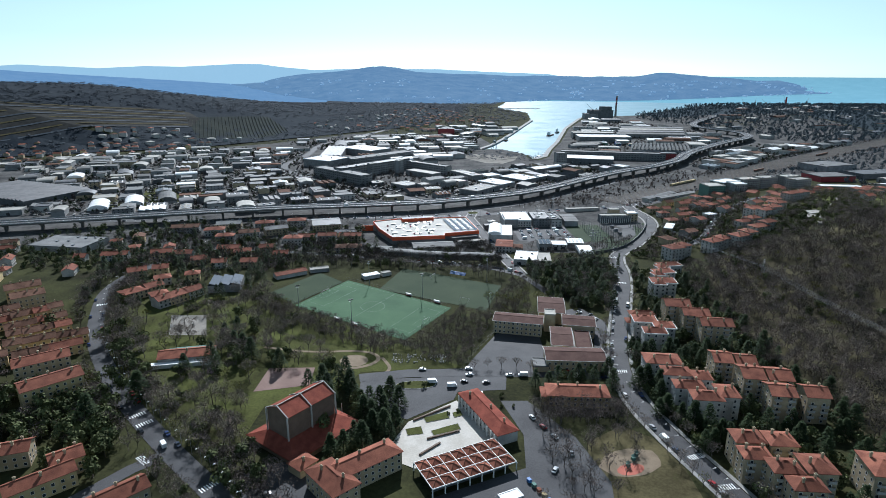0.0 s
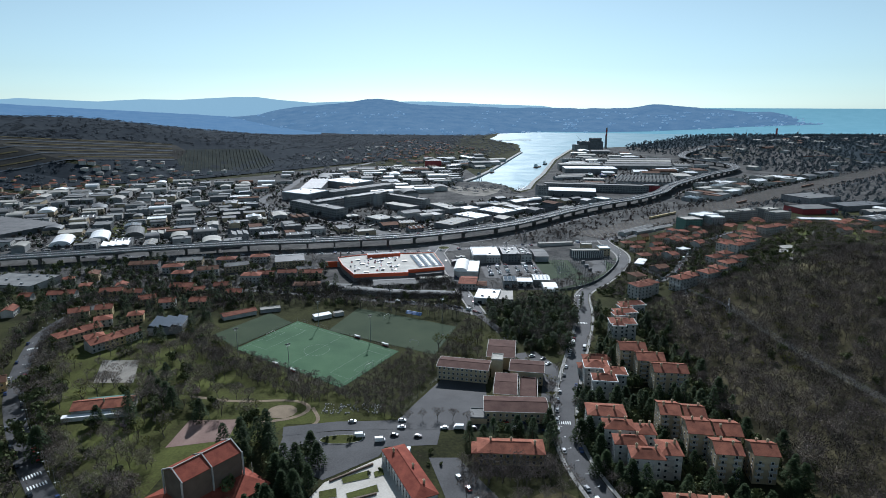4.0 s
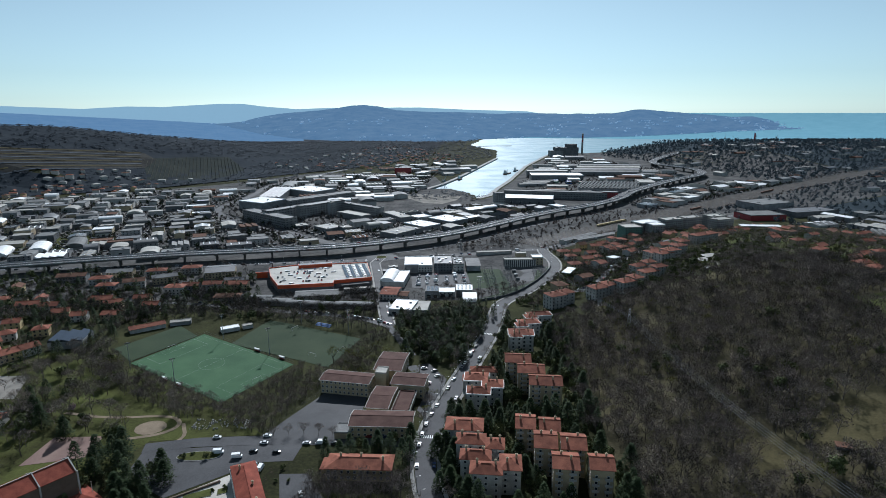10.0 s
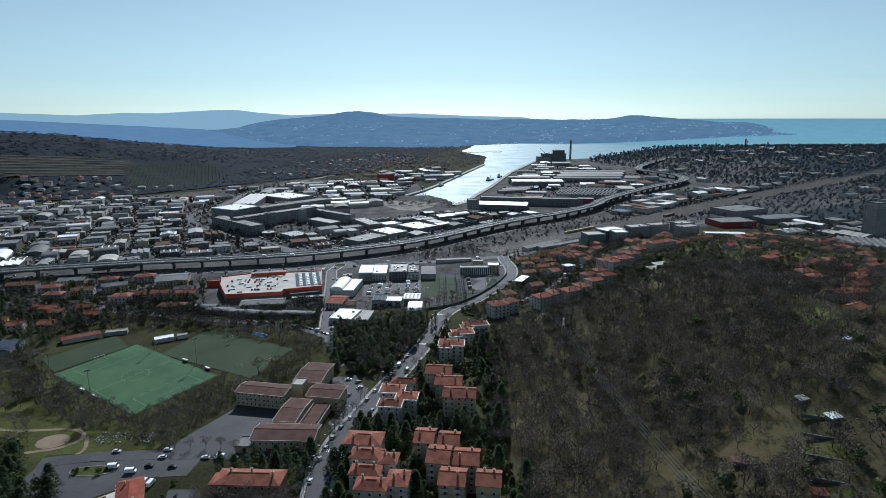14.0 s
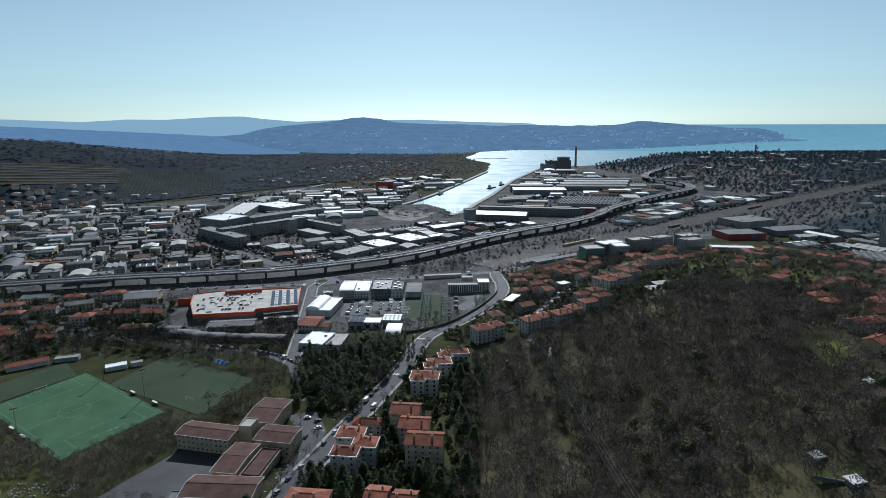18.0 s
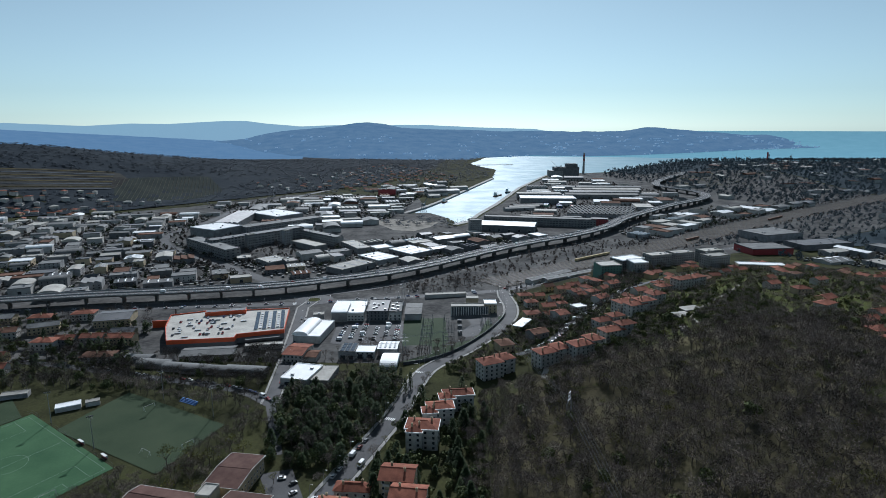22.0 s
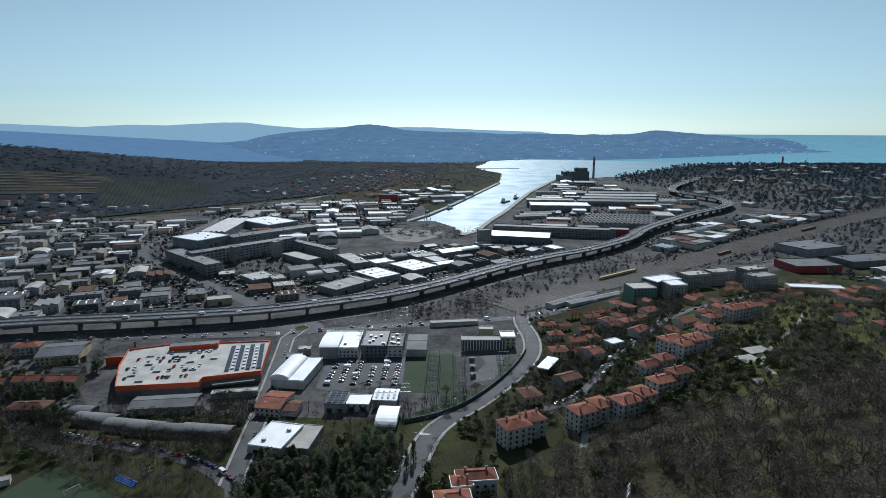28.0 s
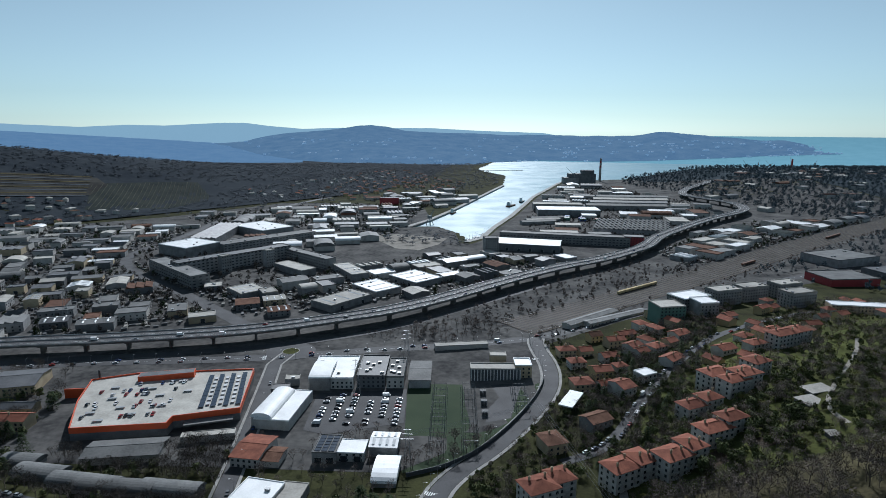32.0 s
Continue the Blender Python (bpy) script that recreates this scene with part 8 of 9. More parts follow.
def park_along(line, off, step, seed, share, lo, hi, lift=0.22, far=False, where="cars along the street"):
    r = random.Random(seed)
    pts = resample(line, step)
    side = offset(pts, off)
    for i in range(1, len(pts) - 1):
        x, y = side[i]
        if lo < y < hi and r.random() < share:
            a, b = pts[i - 1], pts[i + 1]
            t = math.degrees(math.atan2(b[1] - a[1], b[0] - a[0]))
            car(x, y, ground_z(x, y) + lift, t + (180 if off > 0 else 0) + r.uniform(-2, 2), far, r.random() < 0.06, where)


park_along(ROAD_R, -4.2, 6.4, 1, 0.62, 195, 440)
park_along(ROAD_R, 4.3, 6.8, 2, 0.30, 250, 430)
park_along(ROAD_L, -4.0, 6.6, 3, 0.5, 235, 420)
park_along(ROAD_L, 4.0, 6.8, 4, 0.4, 225, 400)
park_along([(-46, 291), (-20, 296.4), (15, 298), (60, 297), (98, 294.5)], 3.4, 7.2, 5, 0.62, 200, 400)
park_along([(-46, 291), (-20, 296.4), (15, 298), (60, 297), (98, 294.5)], -3.6, 8.0, 6, 0.4, 200, 400)
park_along(rounded([(66, 470), (40, 492), (-10, 508), (-60, 520), (-120, 540)]), 2.8, 4.6, 7, 0.6, 400, 600, far=True)
park_along(HOUSE_STREET, 2.6, 6.0, 8, 0.55, 560, 820, far=True)
park_along(HOUSE_STREET, -2.6, 6.0, 18, 0.55, 560, 760, far=True)
park_along(FRONT, 2.5, 16, 9, 0.45, 660, 900, far=True, where="cars on the road")
park_along(FRONT, -2.5, 19, 10, 0.35, 660, 900, far=True, where="cars on the road")
park_along(STREET_A, 2.2, 17, 11, 0.5, 500, 690, far=True, where="cars on the road")
for x, y, t in ((-5.5, 286, 5), (5.2, 282, 8), (20.0, 272, 84), (16.5, 273, 84), (-125.8, 228.2, 130), (28, 190, 24)):
    car(x, y, ground_z(x, y) + 0.2, t, van=True)
for x, y, t in ((24, 286, 4), (12, 287, 0), (44, 252, 110), (48, 244, 115), (52, 236, 120), (57, 224, 110), (48, 212, 60), (104, 384, 40), (106, 376, 40), (97, 388, 10), (101, 366, 80), (-70, 196, 30), (-64, 192, 60)):
    car(x, y, ground_z(x, y) + 0.2, t)
rc = random.Random(12)
for row in range(6):
    for i in range(9):
        if rc.random() < 0.72:
            car(86 + row * 9.2 + (2 if row > 2 else 0), 598 + i * 4.9 + rc.uniform(-0.3, 0.3), ground_z(100, 620) + 0.2, rc.choice((0, 180)) + rc.uniform(-3, 3), True, rc.random() < 0.05, "cars on the dealer's lot")
for i in range(44):
    u, q = rc.uniform(-40, 14), (rc.choice((-26, -14, -8, 4, 10, 20)) + rc.uniform(-0.5, 0.5))
    c_, s_ = math.cos(radians(9)), math.sin(radians(9))
    x, y = -24 + u * c_ - q * s_, 617 + u * s_ + q * c_
    if in_poly([(-48, 577), (0, 585), (-6, 650), (-50, 645), (-74, 636), (-64, 610)], x, y):
        car(x, y, store_z + 7.52, 99 + rc.choice((0, 180)), True, False, "cars on the store roof")
vi = resample(VIA, 24.0)
for i in range(22, 75, 2):
    a, b = vi[i], vi[i + 1]
    side = offset(vi, rc.choice((-7.5, -3.2, 3.2, 7.5)))[i]
    car(side[0], side[1], 14.1, math.degrees(math.atan2(b[1] - a[1], b[0] - a[0])), True, rc.random() < 0.25, "traffic on the viaduct")

# ---- zebra crossings and road marks ----
def zebra(x, y, turn, length=8.0, bars=7, where=""):
    r = thing("zebra_crossing", x, y, ground_z(x, y) + 0.24, turn, "worn white zebra crossing on the asphalt", "road marking", "zebra crossings")
    me = ZEBRA
    for i in range(bars):
        again("stripe", me, r, pose(0, (i - bars / 2 + 0.5) * length / bars, 0))


ZEBRA = as_mesh("stripe", [(-1.6, -0.28, 0), (1.6, -0.28, 0), (1.6, 0.28, 0), (-1.6, 0.28, 0)], [(0, 1, 2, 3)], M["line"])
for x, y, t in ((-150, 253, -45), (-143, 246, -45), (-130, 218, 50), (-95, 201, -40), (-249, 400, -64), (101, 300, 85), (146, 450, 72), (112, 222, 110), (116, 202, 100), (160, 525, 70), (235, 700, 90), (20, 703, 10), (100, 722, 12)):
    zebra(x, y, t)
ms = Shape()
for line in (FRONT,):
    pts = resample(line, 4.0)
    for i in range(0, len(pts) - 1, 2):
        a, b = Vector(pts[i]), Vector(pts[i + 1])
        s = (b - a).normalized().orthogonal() * 0.08
        z = [ground_z(*p) + 0.3 for p in (a, b)]
        ms.add([(*(a + s), z[0]), (*(b + s), z[1]), (*(b - s), z[1]), (*(a - s), z[0])], [(3, 2, 1, 0)])
mk = ms.link("centre_marks", M["line"])
tagged(mk, "dashed white centre lines of the front road", "road marking", kind="structure")

# ---- football masts, goals, fences ----
MASTS = [(-102.5, 389), (-61, 363), (-15.5, 415.1), (-59, 444), (36, 453), (-6, 476)]
base_m = None
for x, y in MASTS:
    r = thing("floodlight_mast", x, y, ground_z(x, y), 35, "tall grey floodlight mast with lamps at its top", "floodlight", "pitch floodlights")
    Shape().tube((0, 0, -0.5), (0, 0, 20), 0.28, 0.14, 8).link("mast", M["steel"], r)
    Shape().box(-1.6, -0.1, 19.2, 1.6, 0.1, 19.4, True).box(-1.2, -0.1, 18.2, 1.2, 0.1, 18.4, True).link("crossarm", M["steel"], r)
    for u in (-1.4, -0.5, 0.5, 1.4):
        Shape().box(u - 0.3, -0.25, 19.4, u + 0.3, 0.2, 20.0, True).link("lamp_head", M["dark_steel"], r)


def goal(x, y, turn, w=7.3):
    r = thing("football_goal", x, y, ground_z(x, y) + 0.25, turn, "white football goal frame", "goal", "football goals")
    for q in (-w / 2, w / 2):
        Shape().tube((0, q, 0), (0, q, 2.44), 0.1, 0.1, 6).link("goal_post", M["trim"], r)
        Shape().tube((0, q, 2.44), (-1.8, q, 0), 0.05, 0.05, 4).link("goal_stay", M["trim"], r)
    Shape().tube((0, -w / 2, 2.44), (0, w / 2, 2.44), 0.1, 0.1, 6).link("crossbar", M["trim"], r)


ea = math.degrees(math.atan2(58, -84))
goal(*MAIN(3, 31), ea)
goal(*MAIN(99, 31), ea + 180)
goal(*SECOND(20, 10), 60)
goal(*SECOND(60, 45), 150)
goal(*SECOND(4, 27), 150)
for u, w_ in ((42, -1.5), (58, -1.5), (40, 63.5), (14, 64)):
    x, y = MAIN(u, w_)
    r = thing("team_shelter", x, y, ground_z(x, y) + 0.2, ea, "low white team shelter at the touchline", "shelter", "team shelters")
    Shape().box(-2.6, -0.7, 0, 2.6, -0.6, 1.9, True).link("back_panel", M["trim"], r)
    Shape().box(-2.6, -0.6, 1.8, 2.6, 0.7, 1.9, True).link("shelter_roof", M["trim"], r)
    Shape().box(-2.4, -0.4, 0, 2.4, 0, 0.45).link("bench", M["red"], r)


def fence(name, line, h, step, label):
    r = thing(name, line[0][0], line[0][1], ground_z(*line[0]), 0, label, "fence", "fences")
    ox, oy, oz = r.location
    pts = resample(line, step)
    post = as_mesh("fence_post", *(lambda s: (s.v, s.f))(Shape().tube((0, 0, -0.4), (0, 0, h), 0.06, 0.06, 5)), M["dark_steel"])
    rails = Shape()
    for i, (x, y) in enumerate(pts):
        z = ground_z(x, y) - oz
        again("fence_post", post, r, pose(x - ox, y - oy, z))
        if i:
            a, b = pts[i - 1], (x, y)
            za = ground_z(*a) - oz
            for k in (0.1, h * 0.5, h):
                rails.tube((a[0] - ox, a[1] - oy, za + k), (b[0] - ox, b[1] - oy, z + k), 0.03, 0.03, 3, False)
    rails.link("fence_rail", M["dark_steel"], r)


fence("pitch_fence", [MAIN(0, 0), MAIN(102, 0), MAIN(102, 62), MAIN(0, 62), MAIN(0, 0)], 3.0, 9, "dark wire fence round the main pitch")
fence("second_pitch_fence", [SECOND(0, 0), SECOND(0, 54), SECOND(92, 54)], 3.0, 9, "dark wire fence behind the worn pitch")
fence("yard_fence", [(10, 301), (34, 356)], 2.2, 6, "dark fence beside the school yard")
st = thing("small_stand", *MAIN(58, 118)[:2], ground_z(-30, 470), 150, "small blue tiered stand behind the worn pitch", "stand")
for i in range(4):
    Shape().box(-7, i * 0.8, i * 0.45 - 0.5, 7, i * 0.8 + 0.7, i * 0.45 + 0.3).link("tier", M["blue"], st)
st.matrix_basis = pose(12, 470, ground_z(12, 470), 0, 0, -26)

# ---- substation and pylons ----
def portal_mesh():
    s = Shape()
    for u in (-4, 4):
        s.tube((u, 0, -0.3), (u, 0, 9.0), 0.22, 0.12, 4)
    s.box(-4.4, -0.12, 7.3, 4.4, 0.12, 7.55, True)
    return as_mesh("portal_frame", s.v, s.f, M["wall_grey"])


def insulator_mesh():
    s = Shape().tube((0, 0, 0), (0, 0, 2.2), 0.14, 0.12, 5)
    for k in range(4):
        s.tube((0, 0, 2.2 + k * 0.3), (0, 0, 2.42 + k * 0.3), 0.3, 0.18, 6)
    return as_mesh("insulator", s.v, s.f, M["concrete"])


PORTAL, INSUL = portal_mesh(), insulator_mesh()
sub = thing("substation", 172, 610, ground_z(172, 610), 0, "open-air electricity substation with rows of steel frames", "substation")
zs = ground_z(172, 610)
for x0, n in ((161, 9), (180, 9), (214, 4)):
    for j in range(n):
        y = 566 + j * 9.5 if n == 9 else 612 + j * 9
        again("portal_frame", PORTAL, sub, pose(x0 - 172, y - 610, ground_z(x0, y) - zs))
        for u in (-5, -2.5, 0, 2.5, 5):
            again("insulator", INSUL, sub, pose(x0 - 172 + u, y - 610 + 3.5, ground_z(x0, y) - zs))
for i, (x, y) in enumerate(((190, 640), (190, 625), (190, 610))):
    t = thing("transformer", x, y, ground_z(x, y), 0, "grey oil transformer with cooling fins", "transformer", "transformers")
    Shape().box(-2, -1.5, -0.3, 2, 1.5, 3.2).link("tank", M["wall_dark"], t)
    for u in (-1.4, -0.5, 0.5, 1.4):
        Shape().box(u - 0.15, -2.3, 0.3, u + 0.15, -1.5, 2.8, True).link("cooling_fin", M["steel"], t)
    for u in (-1.2, 0, 1.2):
        again("bushing", INSUL, t, pose(u, 0, 3.0) @ Matrix.Diagonal((0.7, 0.7, 0.6, 1)))


def pylon(x, y, h, turn):
    r = thing("lattice_pylon", x, y, ground_z(x, y), turn, "grey steel lattice power pylon", "pylon", "power pylons")
    s = Shape()
    b, t = h * 0.09, 0.45
    for i in (-1, 1):
        for j in (-1, 1):
            s.tube((i * b, j * b, -0.5), (i * t, j * t, h), 0.12, 0.07, 4)
    n = 7
    for k in range(n):
        z0, z1 = h * k / n, h * (k + 1) / n
        w0, w1 = b + (t - b) * k / n, b + (t - b) * (k + 1) / n
        for i, j in ((-1, -1), (1, -1), (1, 1), (-1, 1)):
            i2, j2 = -j, i
            s.tube((i * w0, j * w0, z0), (i2 * w1, j2 * w1, z1), 0.05, 0.05, 3, False)
    s.link("lattice", M["steel"], r)
    for z, w in ((h * 0.72, h * 0.16), (h * 0.85, h * 0.13), (h * 0.97, h * 0.1)):
        Shape().box(-w, -0.15, z, w, 0.15, z + 0.25, True).link("crossarm", M["steel"], r)
    return (x, y, ground_z(x, y) + h)


py = [pylon(104.5, 638.5, 26, 20), pylon(133.3, 699.3, 26, 20), pylon(146, 552, 22, 0), pylon(251, 437, 17, 60), pylon(330, 196, 18, 40), pylon(-195, 790, 34, 0)]


def wires(name, a, b, n, gap, sag):
    root = thing(name, 0, 0, 0, 0, "thin power cables sagging over the hill", "cable", "power cables")
    va, vb_ = Vector(a), Vector(b)
    sidev = Vector((vb_.y - va.y, -(vb_.x - va.x), 0)).normalized()
    for w in range(n):
        o = sidev * (w - (n - 1) / 2) * gap
        v, f = [], []
        for i in range(13):
            u = i / 12
            p = va.lerp(vb_, u) + o - Vector((0, 0, sag * 4 * u * (1 - u)))
            v += [p + sidev * 0.045, p - sidev * 0.045, p + Vector((0, 0, 0.07))]
            if i:
                k = 3 * i
                f += [(k - 3 + q, k - 3 + (q + 1) % 3, k + (q + 1) % 3, k + q) for q in range(3)]
        link_mesh("cable", v, f, M["steel"], root)


wires("power_cable", (220, 590, 24), (251, 437, 28), 3, 1.6, 2)
wires("power_cable", (251, 437, 28), (262, 190, 42), 4, 1.8, 5)
wires("power_cable", (146, 552, 24), (220, 590, 24), 3, 1.5, 1)

# ---- street lamps along the roads ----
lamp_s = Shape().tube((0, 0, -0.4), (0, 0, 8), 0.1, 0.06, 5).tube((0, 0, 8), (1.6, 0, 8.3), 0.05, 0.04, 4)
LAMP_POLE = as_mesh("pole", lamp_s.v, lamp_s.f, M["steel"])
head_s = Shape().box(1.3, -0.15, 8.2, 2.1, 0.15, 8.35, True)
LAMP_HEAD = as_mesh("lamp_head", head_s.v, head_s.f, M["trim"])
for line, off, step in ((ROAD_R, -5.8, 28), (ROAD_L, 5.6, 30), (FRONT, 7.2, 32), (STREET_A, 5.2, 30)):
    pts = resample(line, step)
    for (x, y), (a, b) in list(zip(offset(pts, off), pts))[1:-1]:
        if 180 < y < 760:
            r = new("street_lamp", LAMP_POLE)
            r.matrix_basis = pose(x, y, ground_z(x, y), 0, 0, math.degrees(math.atan2(b - y, a - x)))
            tagged(r, "slim grey street lamp with a pale head", "street lamp", "street lamps")
            again("lamp_head", LAMP_HEAD, r, Matrix())

# ---- playground ----
pg = thing("playground", 82, 218, ground_z(82, 218), 20, "coloured playground surface with climbing frames", "playground")
Shape().prism([(14 * math.cos(a * 0.42) * (1 + 0.1 * (a % 2)), 9 * math.sin(a * 0.42)) for a in range(15)], -0.4, 0.16).link("soft_surface", M["sand"], pg)
Shape().prism([(-3 + 6.5 * math.cos(a * 0.52), -4 + 3.6 * math.sin(a * 0.52)) for a in range(12)], -0.4, 0.2).link("red_surface", paint("red_rubber", (0.42, 0.12, 0.08), 0.9), pg)
for u, q in ((-3, -2), (2, 1), (5, 3)):
    Shape().box(u - 0.7, q - 0.7, 0.1, u + 0.7, q + 0.7, 1.4).add([(u - 0.9, q - 0.9, 2.2), (u + 0.9, q - 0.9, 2.2), (u + 0.9, q + 0.9, 2.2), (u - 0.9, q + 0.9, 2.2), (u, q, 3.2)], [(0, 1, 4), (1, 2, 4), (2, 3, 4), (3, 0, 4)]).link("climbing_frame", M["green"], pg)
lawn_pg = sheet("playground_lawn", [(62, 196), (66, 232), (86, 246), (98, 236), (104, 214), (104, 190), (70, 184)], M["dry"], 0.09, "sandy grass round the playground", "lawn", 8)
rub = Shape()
rr = random.Random(4)
for i in range(110):
    x, y, s = rr.uniform(-30, 2), rr.uniform(309, 320), rr.uniform(0.15, 0.55)
    a = rr.uniform(0, 3)
    c_, s_ = math.cos(a) * s, math.sin(a) * s
    z = ground_z(x, y)
    rub.prism([(x + c_, y + s_), (x - s_, y + c_), (x - c_, y - s_), (x + s_, y - c_)], z - 0.2, z + rr.uniform(0.2, 1.0))
tagged(rub.link("rubble", M["concrete"]), "heaps of pale building rubble behind the street", "rubble", kind="stuff")
for i in range(5):
    r = thing("rubbish_container", 36 + i * 1.6, 205 - i * 3.0, ground_z(38, 200), -62, "coloured roadside recycling container on the asphalt", "container", "recycling containers")
    Shape().box(-0.9, -0.7, 0, 0.9, 0.7, 1.4).box(-0.95, -0.75, 1.4, 0.95, 0.75, 1.6, True).link("bin_body", [M["blue"], M["green"], M["tile"], M["wall_ochre"], M["blue"]][i], r)

fw = Shape()
pts = resample(rounded([(146, 541), (168, 551), (190, 573), (213, 608), (229, 642), (234, 660)]), 5)
for a, b in zip(pts, pts[1:]):
    t = (Vector(b) - Vector(a)).normalized().orthogonal() * 0.2
    z = ground_z(*a)
    fw.prism([(a[0] + t.x, a[1] + t.y), (a[0] - t.x, a[1] - t.y), (b[0] - t.x, b[1] - t.y), (b[0] + t.x, b[1] + t.y)], z - 0.5, z + 2.4)
tagged(fw.link("boundary_wall", M["wall_dark"]), "dark boundary wall curving along the street", "wall")

# ---- yards full of parked vehicles and goods, too many to count ----
clut, dark = Shape(), Shape()
rq = random.Random(99)
for poly, turn, step, seed in INDUSTRY[:5] + INDUSTRY[6:7]:
    for x, y, r in scatter(poly, 7.5, 300 + seed, 0.4):
        if near_route(x, y, 3) or blocked(x, y, 0.5) or r.random() < 0.45:
            continue
        c_, s_ = math.cos(radians(turn)), math.sin(radians(turn))
        a, b, h = r.uniform(1.6, 3.2), r.uniform(0.9, 1.5), r.uniform(1.2, 2.8)
        if r.random() < 0.5:
            a, b = b, a
        q = [(x + u * a * c_ - w * b * s_, y + u * a * s_ + w * b * c_) for u, w in ((-1, -1), (1, -1), (1, 1), (-1, 1))]
        z = ground_z(x, y)
        (clut if r.random() < 0.45 else dark).prism(q, z - 0.1, z + h)
tagged(clut.link("yard_goods", M["roof_pale"]), "pale vans, trailers and goods in the industrial yards", "yard goods", kind="stuff")
tagged(dark.link("yard_vehicles", M["wall_dark"]), "dark cars and stacks in the industrial yards", "yard goods", kind="stuff")

# ---- railway ----
M["bed"] = material("oiled_track_bed", (0.020, 0.017, 0.015), (0.042, 0.036, 0.031), 0.06, 0.95, 0.03, 1.5)
for off in (-22, -17, -12, -6.5, -1, 4.5, 10, 15.5, 21):
    ribbon("track_bed", offset(resample(RAILWAY, 20), off), 2.5, M["bed"], 0.75, "dark oiled sleepers and ballast of one track", "track", step=20, clear=False)
    line = offset(resample(RAILWAY, 20), off)
    s = Shape()
    for d in (-0.75, 0.75):
        l2 = offset(line, d)
        for a, b in zip(l2, l2[1:]):
            za, zb = ground_z(*a) + 0.75, ground_z(*b) + 0.75
            t = (Vector(b) - Vector(a)).normalized().orthogonal() * 0.16
            s.add([(a[0] + t.x, a[1] + t.y, za + 0.15), (b[0] + t.x, b[1] + t.y, zb + 0.15), (b[0] - t.x, b[1] - t.y, zb + 0.15), (a[0] - t.x, a[1] - t.y, za + 0.15)], [(3, 2, 1, 0)])
    tagged(s.link("rail_track", M["dark_steel"]), "pair of steel rails on ballast", "track", "railway tracks", kind="structure")
for k, (x0, y0, n) in enumerate(((352, 893, 6), (560, 1050, 3), (800, 1262, 5))):
    for i in range(n):
        x, y = x0 + i * 9.7, y0 + i * 8.3
        r = thing("goods_wagon", x, y, ground_z(x, y) + 0.85, 40.5, "goods wagon standing on a siding", "wagon", "goods wagons")
        Shape().box(-6, -1.4, 0.9, 6, 1.4, 3.4, True).link("wagon_body", M["rust"] if k else M["wall_ochre"], r)
        for u in (-4, 4):
            Shape().box(u - 1.1, -1.0, 0, u + 1.1, 1.0, 0.9).link("bogie", M["dark_steel"], r)

# ---- harbour ----
for line in (BANK_L[:5], BANK_R[3:10]):
    v = Shape()
    pts = resample(line, 20)
    inn, out = offset(pts, -5), offset(pts, 5)
    for i in range(len(pts) - 1):
        q = [inn[i], inn[i + 1], out[i + 1], out[i]]
        v.add([(x, y, 3.6) for x, y in q] + [(x, y, -2) for x, y in q], [(0, 1, 2, 3), (0, 4, 5, 1), (2, 6, 7, 3)])
    tagged(v.link("quay", M["concrete"]), "concrete quay wall of the harbour canal", "quay", kind="structure")


def ship(x, y, turn, ln, mat, label):
    r = thing("ship", x, y, 0, turn, label, "ship", "ships and barges")
    a, b = ln / 2, ln * 0.09
    poly = [(-a, -b), (a * 0.7, -b), (a, 0), (a * 0.7, b), (-a, b)]
    Shape().prism(poly, -1, 3.0).link("hull", M[mat], r)
    Shape().prism([(px_ * 0.95, py_ * 0.85) for px_, py_ in poly], 3.0, 3.4).link("ship_deck", M["roof_grey"], r)
    Shape().box(-a * 0.85, -b * 0.8, 3.2, -a * 0.5, b * 0.8, 9).box(-a * 0.8, -b * 0.7, 9, -a * 0.6, b * 0.7, 12).link("deckhouse", M["roof_white"], r)
    Shape().tube((0, 0, 3), (0, 0, 14), 0.4, 0.2, 5).link("ship_mast", M["steel"], r)


ship(305, 1697, 60, 46, "rust", "rusty barge moored off the quay")
ship(340, 1780, 70, 40, "dark_steel", "dark workboat moored off the quay")
ship(165, 1560, 70, 30, "rust", "small coaster at the western quay")
ship(1600, 3150, 10, 90, "dark_steel", "grey ship under the shipyard cranes")
ship(1900, 3350, 5, 80, "wall_grey", "grey ship under the shipyard cranes")
for i in range(26):
    x, y = rr.uniform(190, 262), 0
    y = 1225 + (x - 190) * 1.7 + rr.uniform(0, 30)
    if in_poly(SEA, x, y):
        r = thing("sailing_boat", x, y, 0, 30 + rr.uniform(-10, 10), "small moored boat with a bare mast", "boat", "moored boats")
        Shape().prism([(-4, -1.2), (2, -1.3), (4.5, 0), (2, 1.3), (-4, 1.2)], -0.3, 1.2).link("hull", M["roof_white"], r)
        Shape().tube((0.5, 0, 1), (0.5, 0, 10), 0.09, 0.06, 4).link("boat_mast", M["steel"], r)


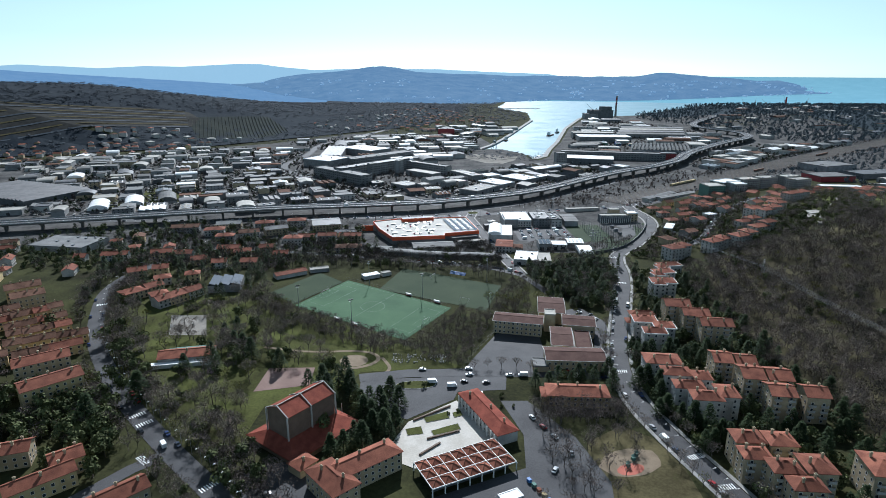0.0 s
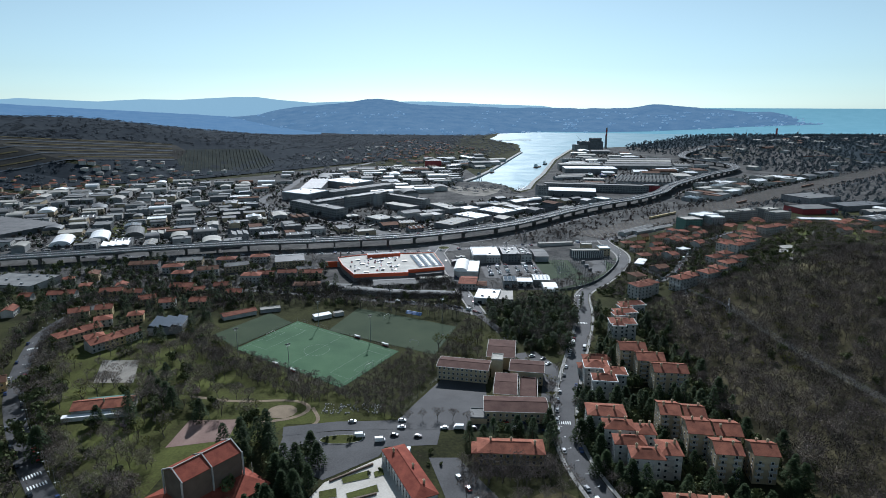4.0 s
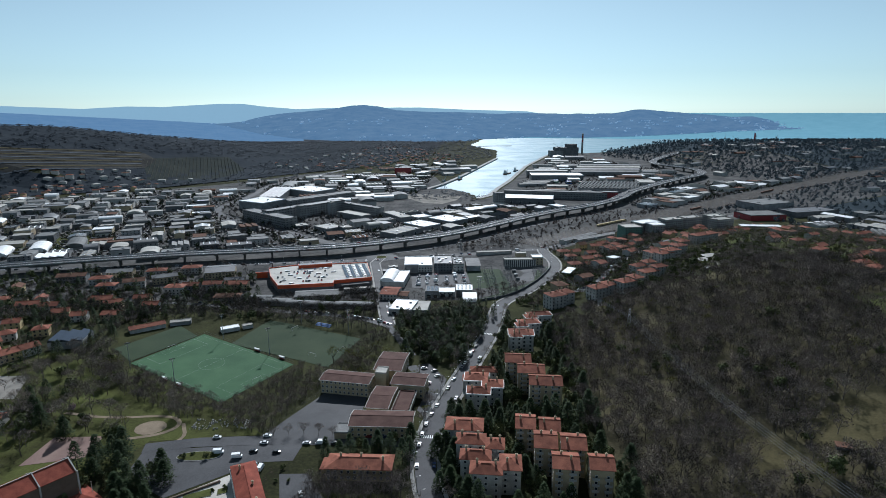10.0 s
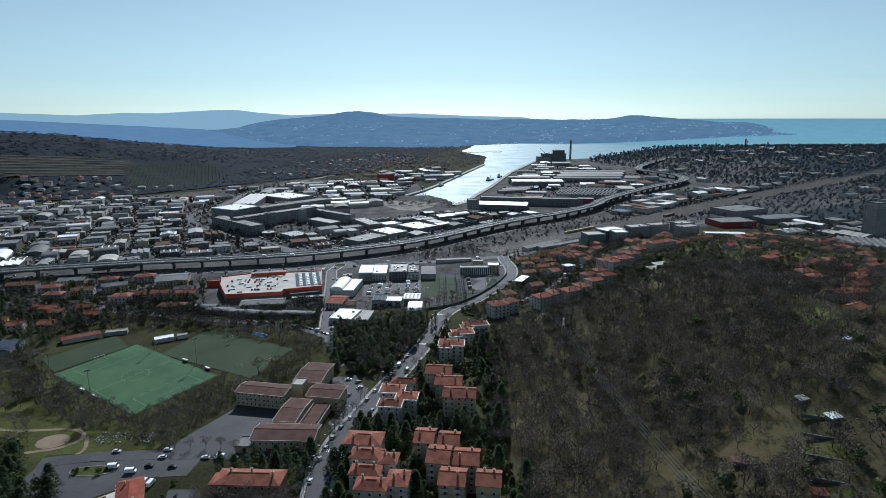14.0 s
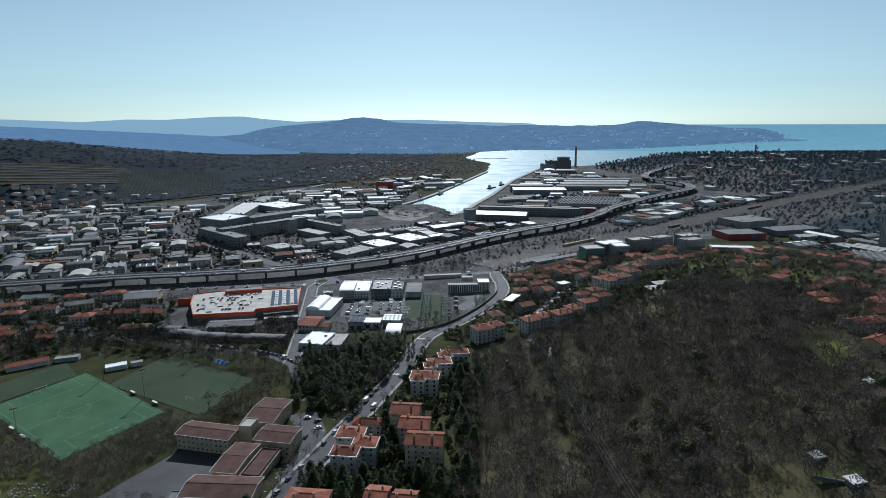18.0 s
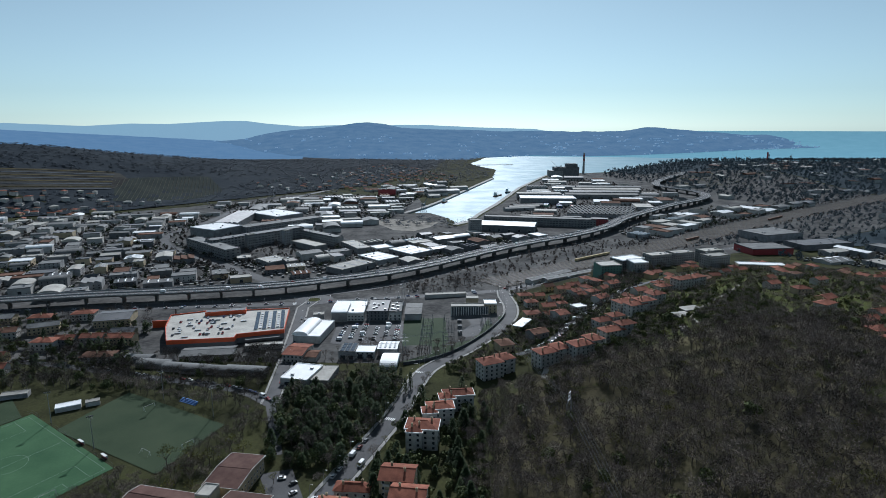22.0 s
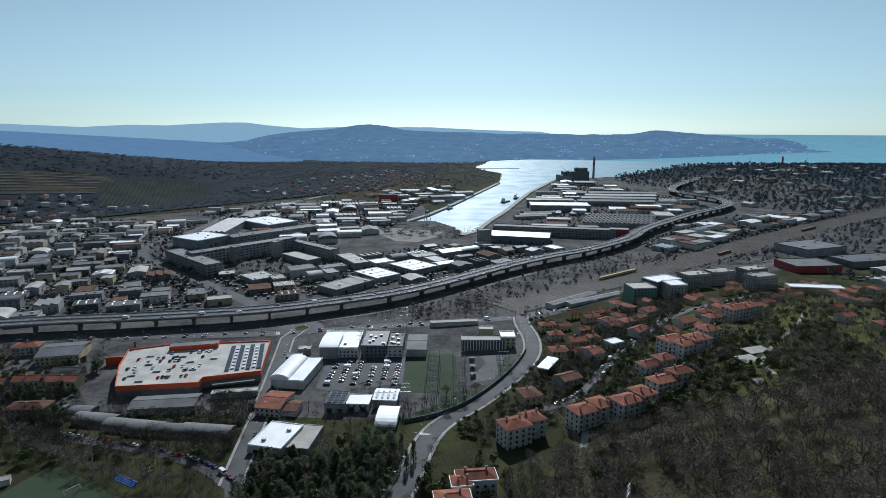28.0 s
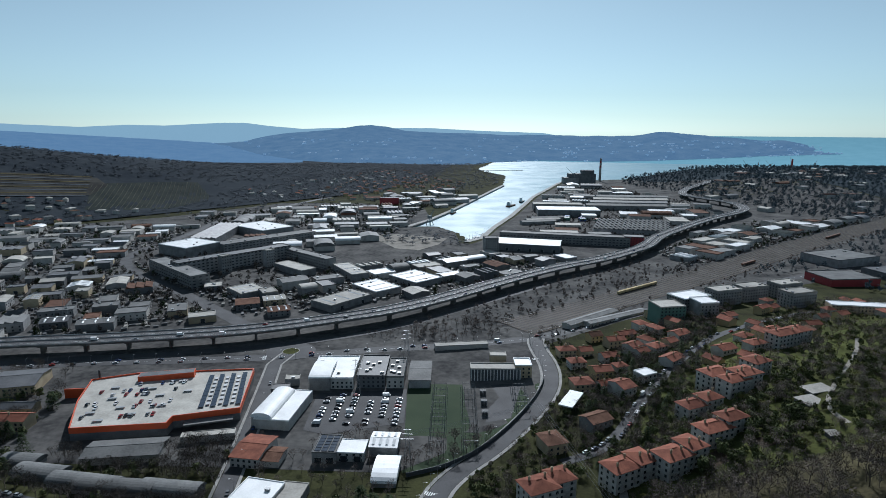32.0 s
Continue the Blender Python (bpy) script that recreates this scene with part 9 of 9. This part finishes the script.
def crane(x, y, h, turn):
    r = thing("harbour_crane", x, y, max(0.5, ground_z(x, y) if not in_poly(SEA, x, y) else 1), turn, "steel harbour crane with a raised jib", "crane", "harbour cranes")
    for i in (-5, 5):
        for j in (-5, 5):
            Shape().tube((i, j, -2), (i * 0.4, j * 0.4, h * 0.55), 0.8, 0.6, 5).link("crane_leg", M["steel"], r)
    Shape().box(-4, -3, h * 0.52, 4, 3, h * 0.68, True).link("cabin", M["wall_grey"], r)
    Shape().tube((2, 0, h * 0.62), (h * 0.55, 0, h * 1.05), 0.9, 0.4, 4).tube((-2, 0, h * 0.62), (-h * 0.25, 0, h * 0.8), 0.9, 0.5, 4).link("jib", M["steel"], r)


for x, y, h, t in ((1520, 3060, 46, 100), (1575, 3060, 50, 60), (1640, 3080, 44, 120), (1860, 3300, 50, 80), (1930, 3220, 44, 40), (570, 2290, 52, 150), (120, 1395, 26, 60)):
    crane(x, y, h, t)
st2 = thing("smoke_stack", 1690, 2990, 8, 0, "brown chimney by the shipyard", "chimney")
Shape().tube((0, 0, -4), (0, 0, 52), 4.5, 3.4, 10).link("chimney_shaft", M["red"], st2)
con = as_mesh("container", *(lambda s: (s.v, s.f))(Shape().box(-6, -1.2, 0, 6, 1.2, 2.6)), M["container"])
for bx_, by_ in ((395, 1450), (425, 1440), (455, 1432), (400, 1470), (432, 1462)):
    for i in range(6):
        for k in range(2):
            r = tagged(new("shipping_container", con), "stacked shipping container with ribbed walls", "container", "shipping containers")
            r.matrix_basis = pose(bx_ + rr.uniform(-0.5, 0.5), by_ + i * 3.0, ground_z(bx_, by_) + 0.15 + k * 2.62, 0, 0, 4)
pier = Shape().box(0, -3, 1.5, 190, 3, 3.0, True)
for i in range(10):
    pier.box(8 + i * 19, -2, -3, 10 + i * 19, 2, 1.5)
pr = pier.link("pier", M["concrete"])
tagged(pr, "long narrow concrete pier in the bay", "pier")
pr.matrix_basis = pose(285, 2960, 0, 0, 0, 6)

# ---- western hill: terraces and vineyards ----
VINE = [(-615, 1485), (-475, 1560), (-440, 1700), (-475, 1785), (-560, 1915), (-640, 1800), (-722, 1680), (-664, 1580)]
M["vineyard"] = material("vineyard_grass", (0.020, 0.026, 0.026), (0.040, 0.046, 0.040), 0.02, 0.95, 0.0, 0.1, gloss=0.02)
M["vine"] = leafy("vine_rows", (0.034, 0.038, 0.030), (0.070, 0.074, 0.056))
sheet("vineyard_ground", VINE, M["vineyard"], 2.6, "grass between the vineyard rows", "vineyard", 30.0)
vs = Shape()
for i in range(70):
    x0, y0 = -1000 + i * 9.5, 1380 + i * 2
    last = None
    for j in range(30):
        x, y = x0 - j * 9, y0 + j * 24
        if in_poly(VINE, x, y):
            z = ground_z(x, y)
            if last is not None:
                a = last
                vs.add([(a[0] - 1.3, a[1], a[2] - 1), (a[0] + 1.3, a[1], a[2] - 1), (x + 1.3, y, z - 1), (x - 1.3, y, z - 1), (a[0], a[1], a[2] + 4.6), (x, y, z + 4.6)], [(0, 4, 5, 3), (1, 2, 5, 4), (0, 1, 4)])
            last = (x, y, z)
        else:
            last = None
tagged(vs.link("vineyard_rows", M["vine"]), "long rows of vines up the western slope", "vineyard", kind="stuff")
TERRACE = [(-1140, 1300), (-890, 1592), (-815, 1686), (-735, 1735), (-690, 1700), (-672, 1600), (-700, 1555), (-787, 1462), (-1030, 1195)]
sheet("terrace_field", TERRACE, material("terraced_earth", (0.028, 0.028, 0.027), (0.064, 0.062, 0.056), 0.012, 0.95, 0.0, 0.10, gloss=0.02), 3.0, "dry brown terraced field on the western hill", "terrace", 40.0)
for i in range(8):
    u = i / 7
    a, b = Vector((-1035, 1190)).lerp(Vector((-1140, 1320)), u), Vector((-676, 1588)).lerp(Vector((-745, 1730)), u)
    ribbon("terrace_%d" % (i + 1), rounded([tuple(a), tuple(a.lerp(b, 0.4) + Vector((4, -6))), tuple(a.lerp(b, 0.75)), tuple(b)]), 5.0, M["dry"] if i % 2 else M["far_leaf"], 3.8, "stony terrace edge on the hillside", "terrace", step=30, clear=False)
# villages on the far shore
hv = Shape()
hills = bpy.data.objects["headland_hills"].data
for i in range(330):
    v = hills.vertices[rr.randrange(len(hills.vertices))].co
    if v.z < 120 and rr.random() < (0.9 if v.x > 500 else 0.5):
        for _ in range(2):
            x, y, s = v.x + rr.uniform(-30, 30), v.y + rr.uniform(-10, 10), rr.uniform(4, 8)
            hv.box(x - s, y - s, v.z - 10, x + s, y + s, v.z + rr.uniform(3, 7))
# the house walls emit blue too, for the haze before them
M["far_house"] = haze_glow_material("hazy_house_walls", (0.30, 0.30, 0.29), (0.55, 0.54, 0.52), (0.16, 0.30, 0.50), 0.60)
tagged(hv.link("shore_villages", M["far_house"]), "villages of pale houses on the far shore", "village", kind="stuff")
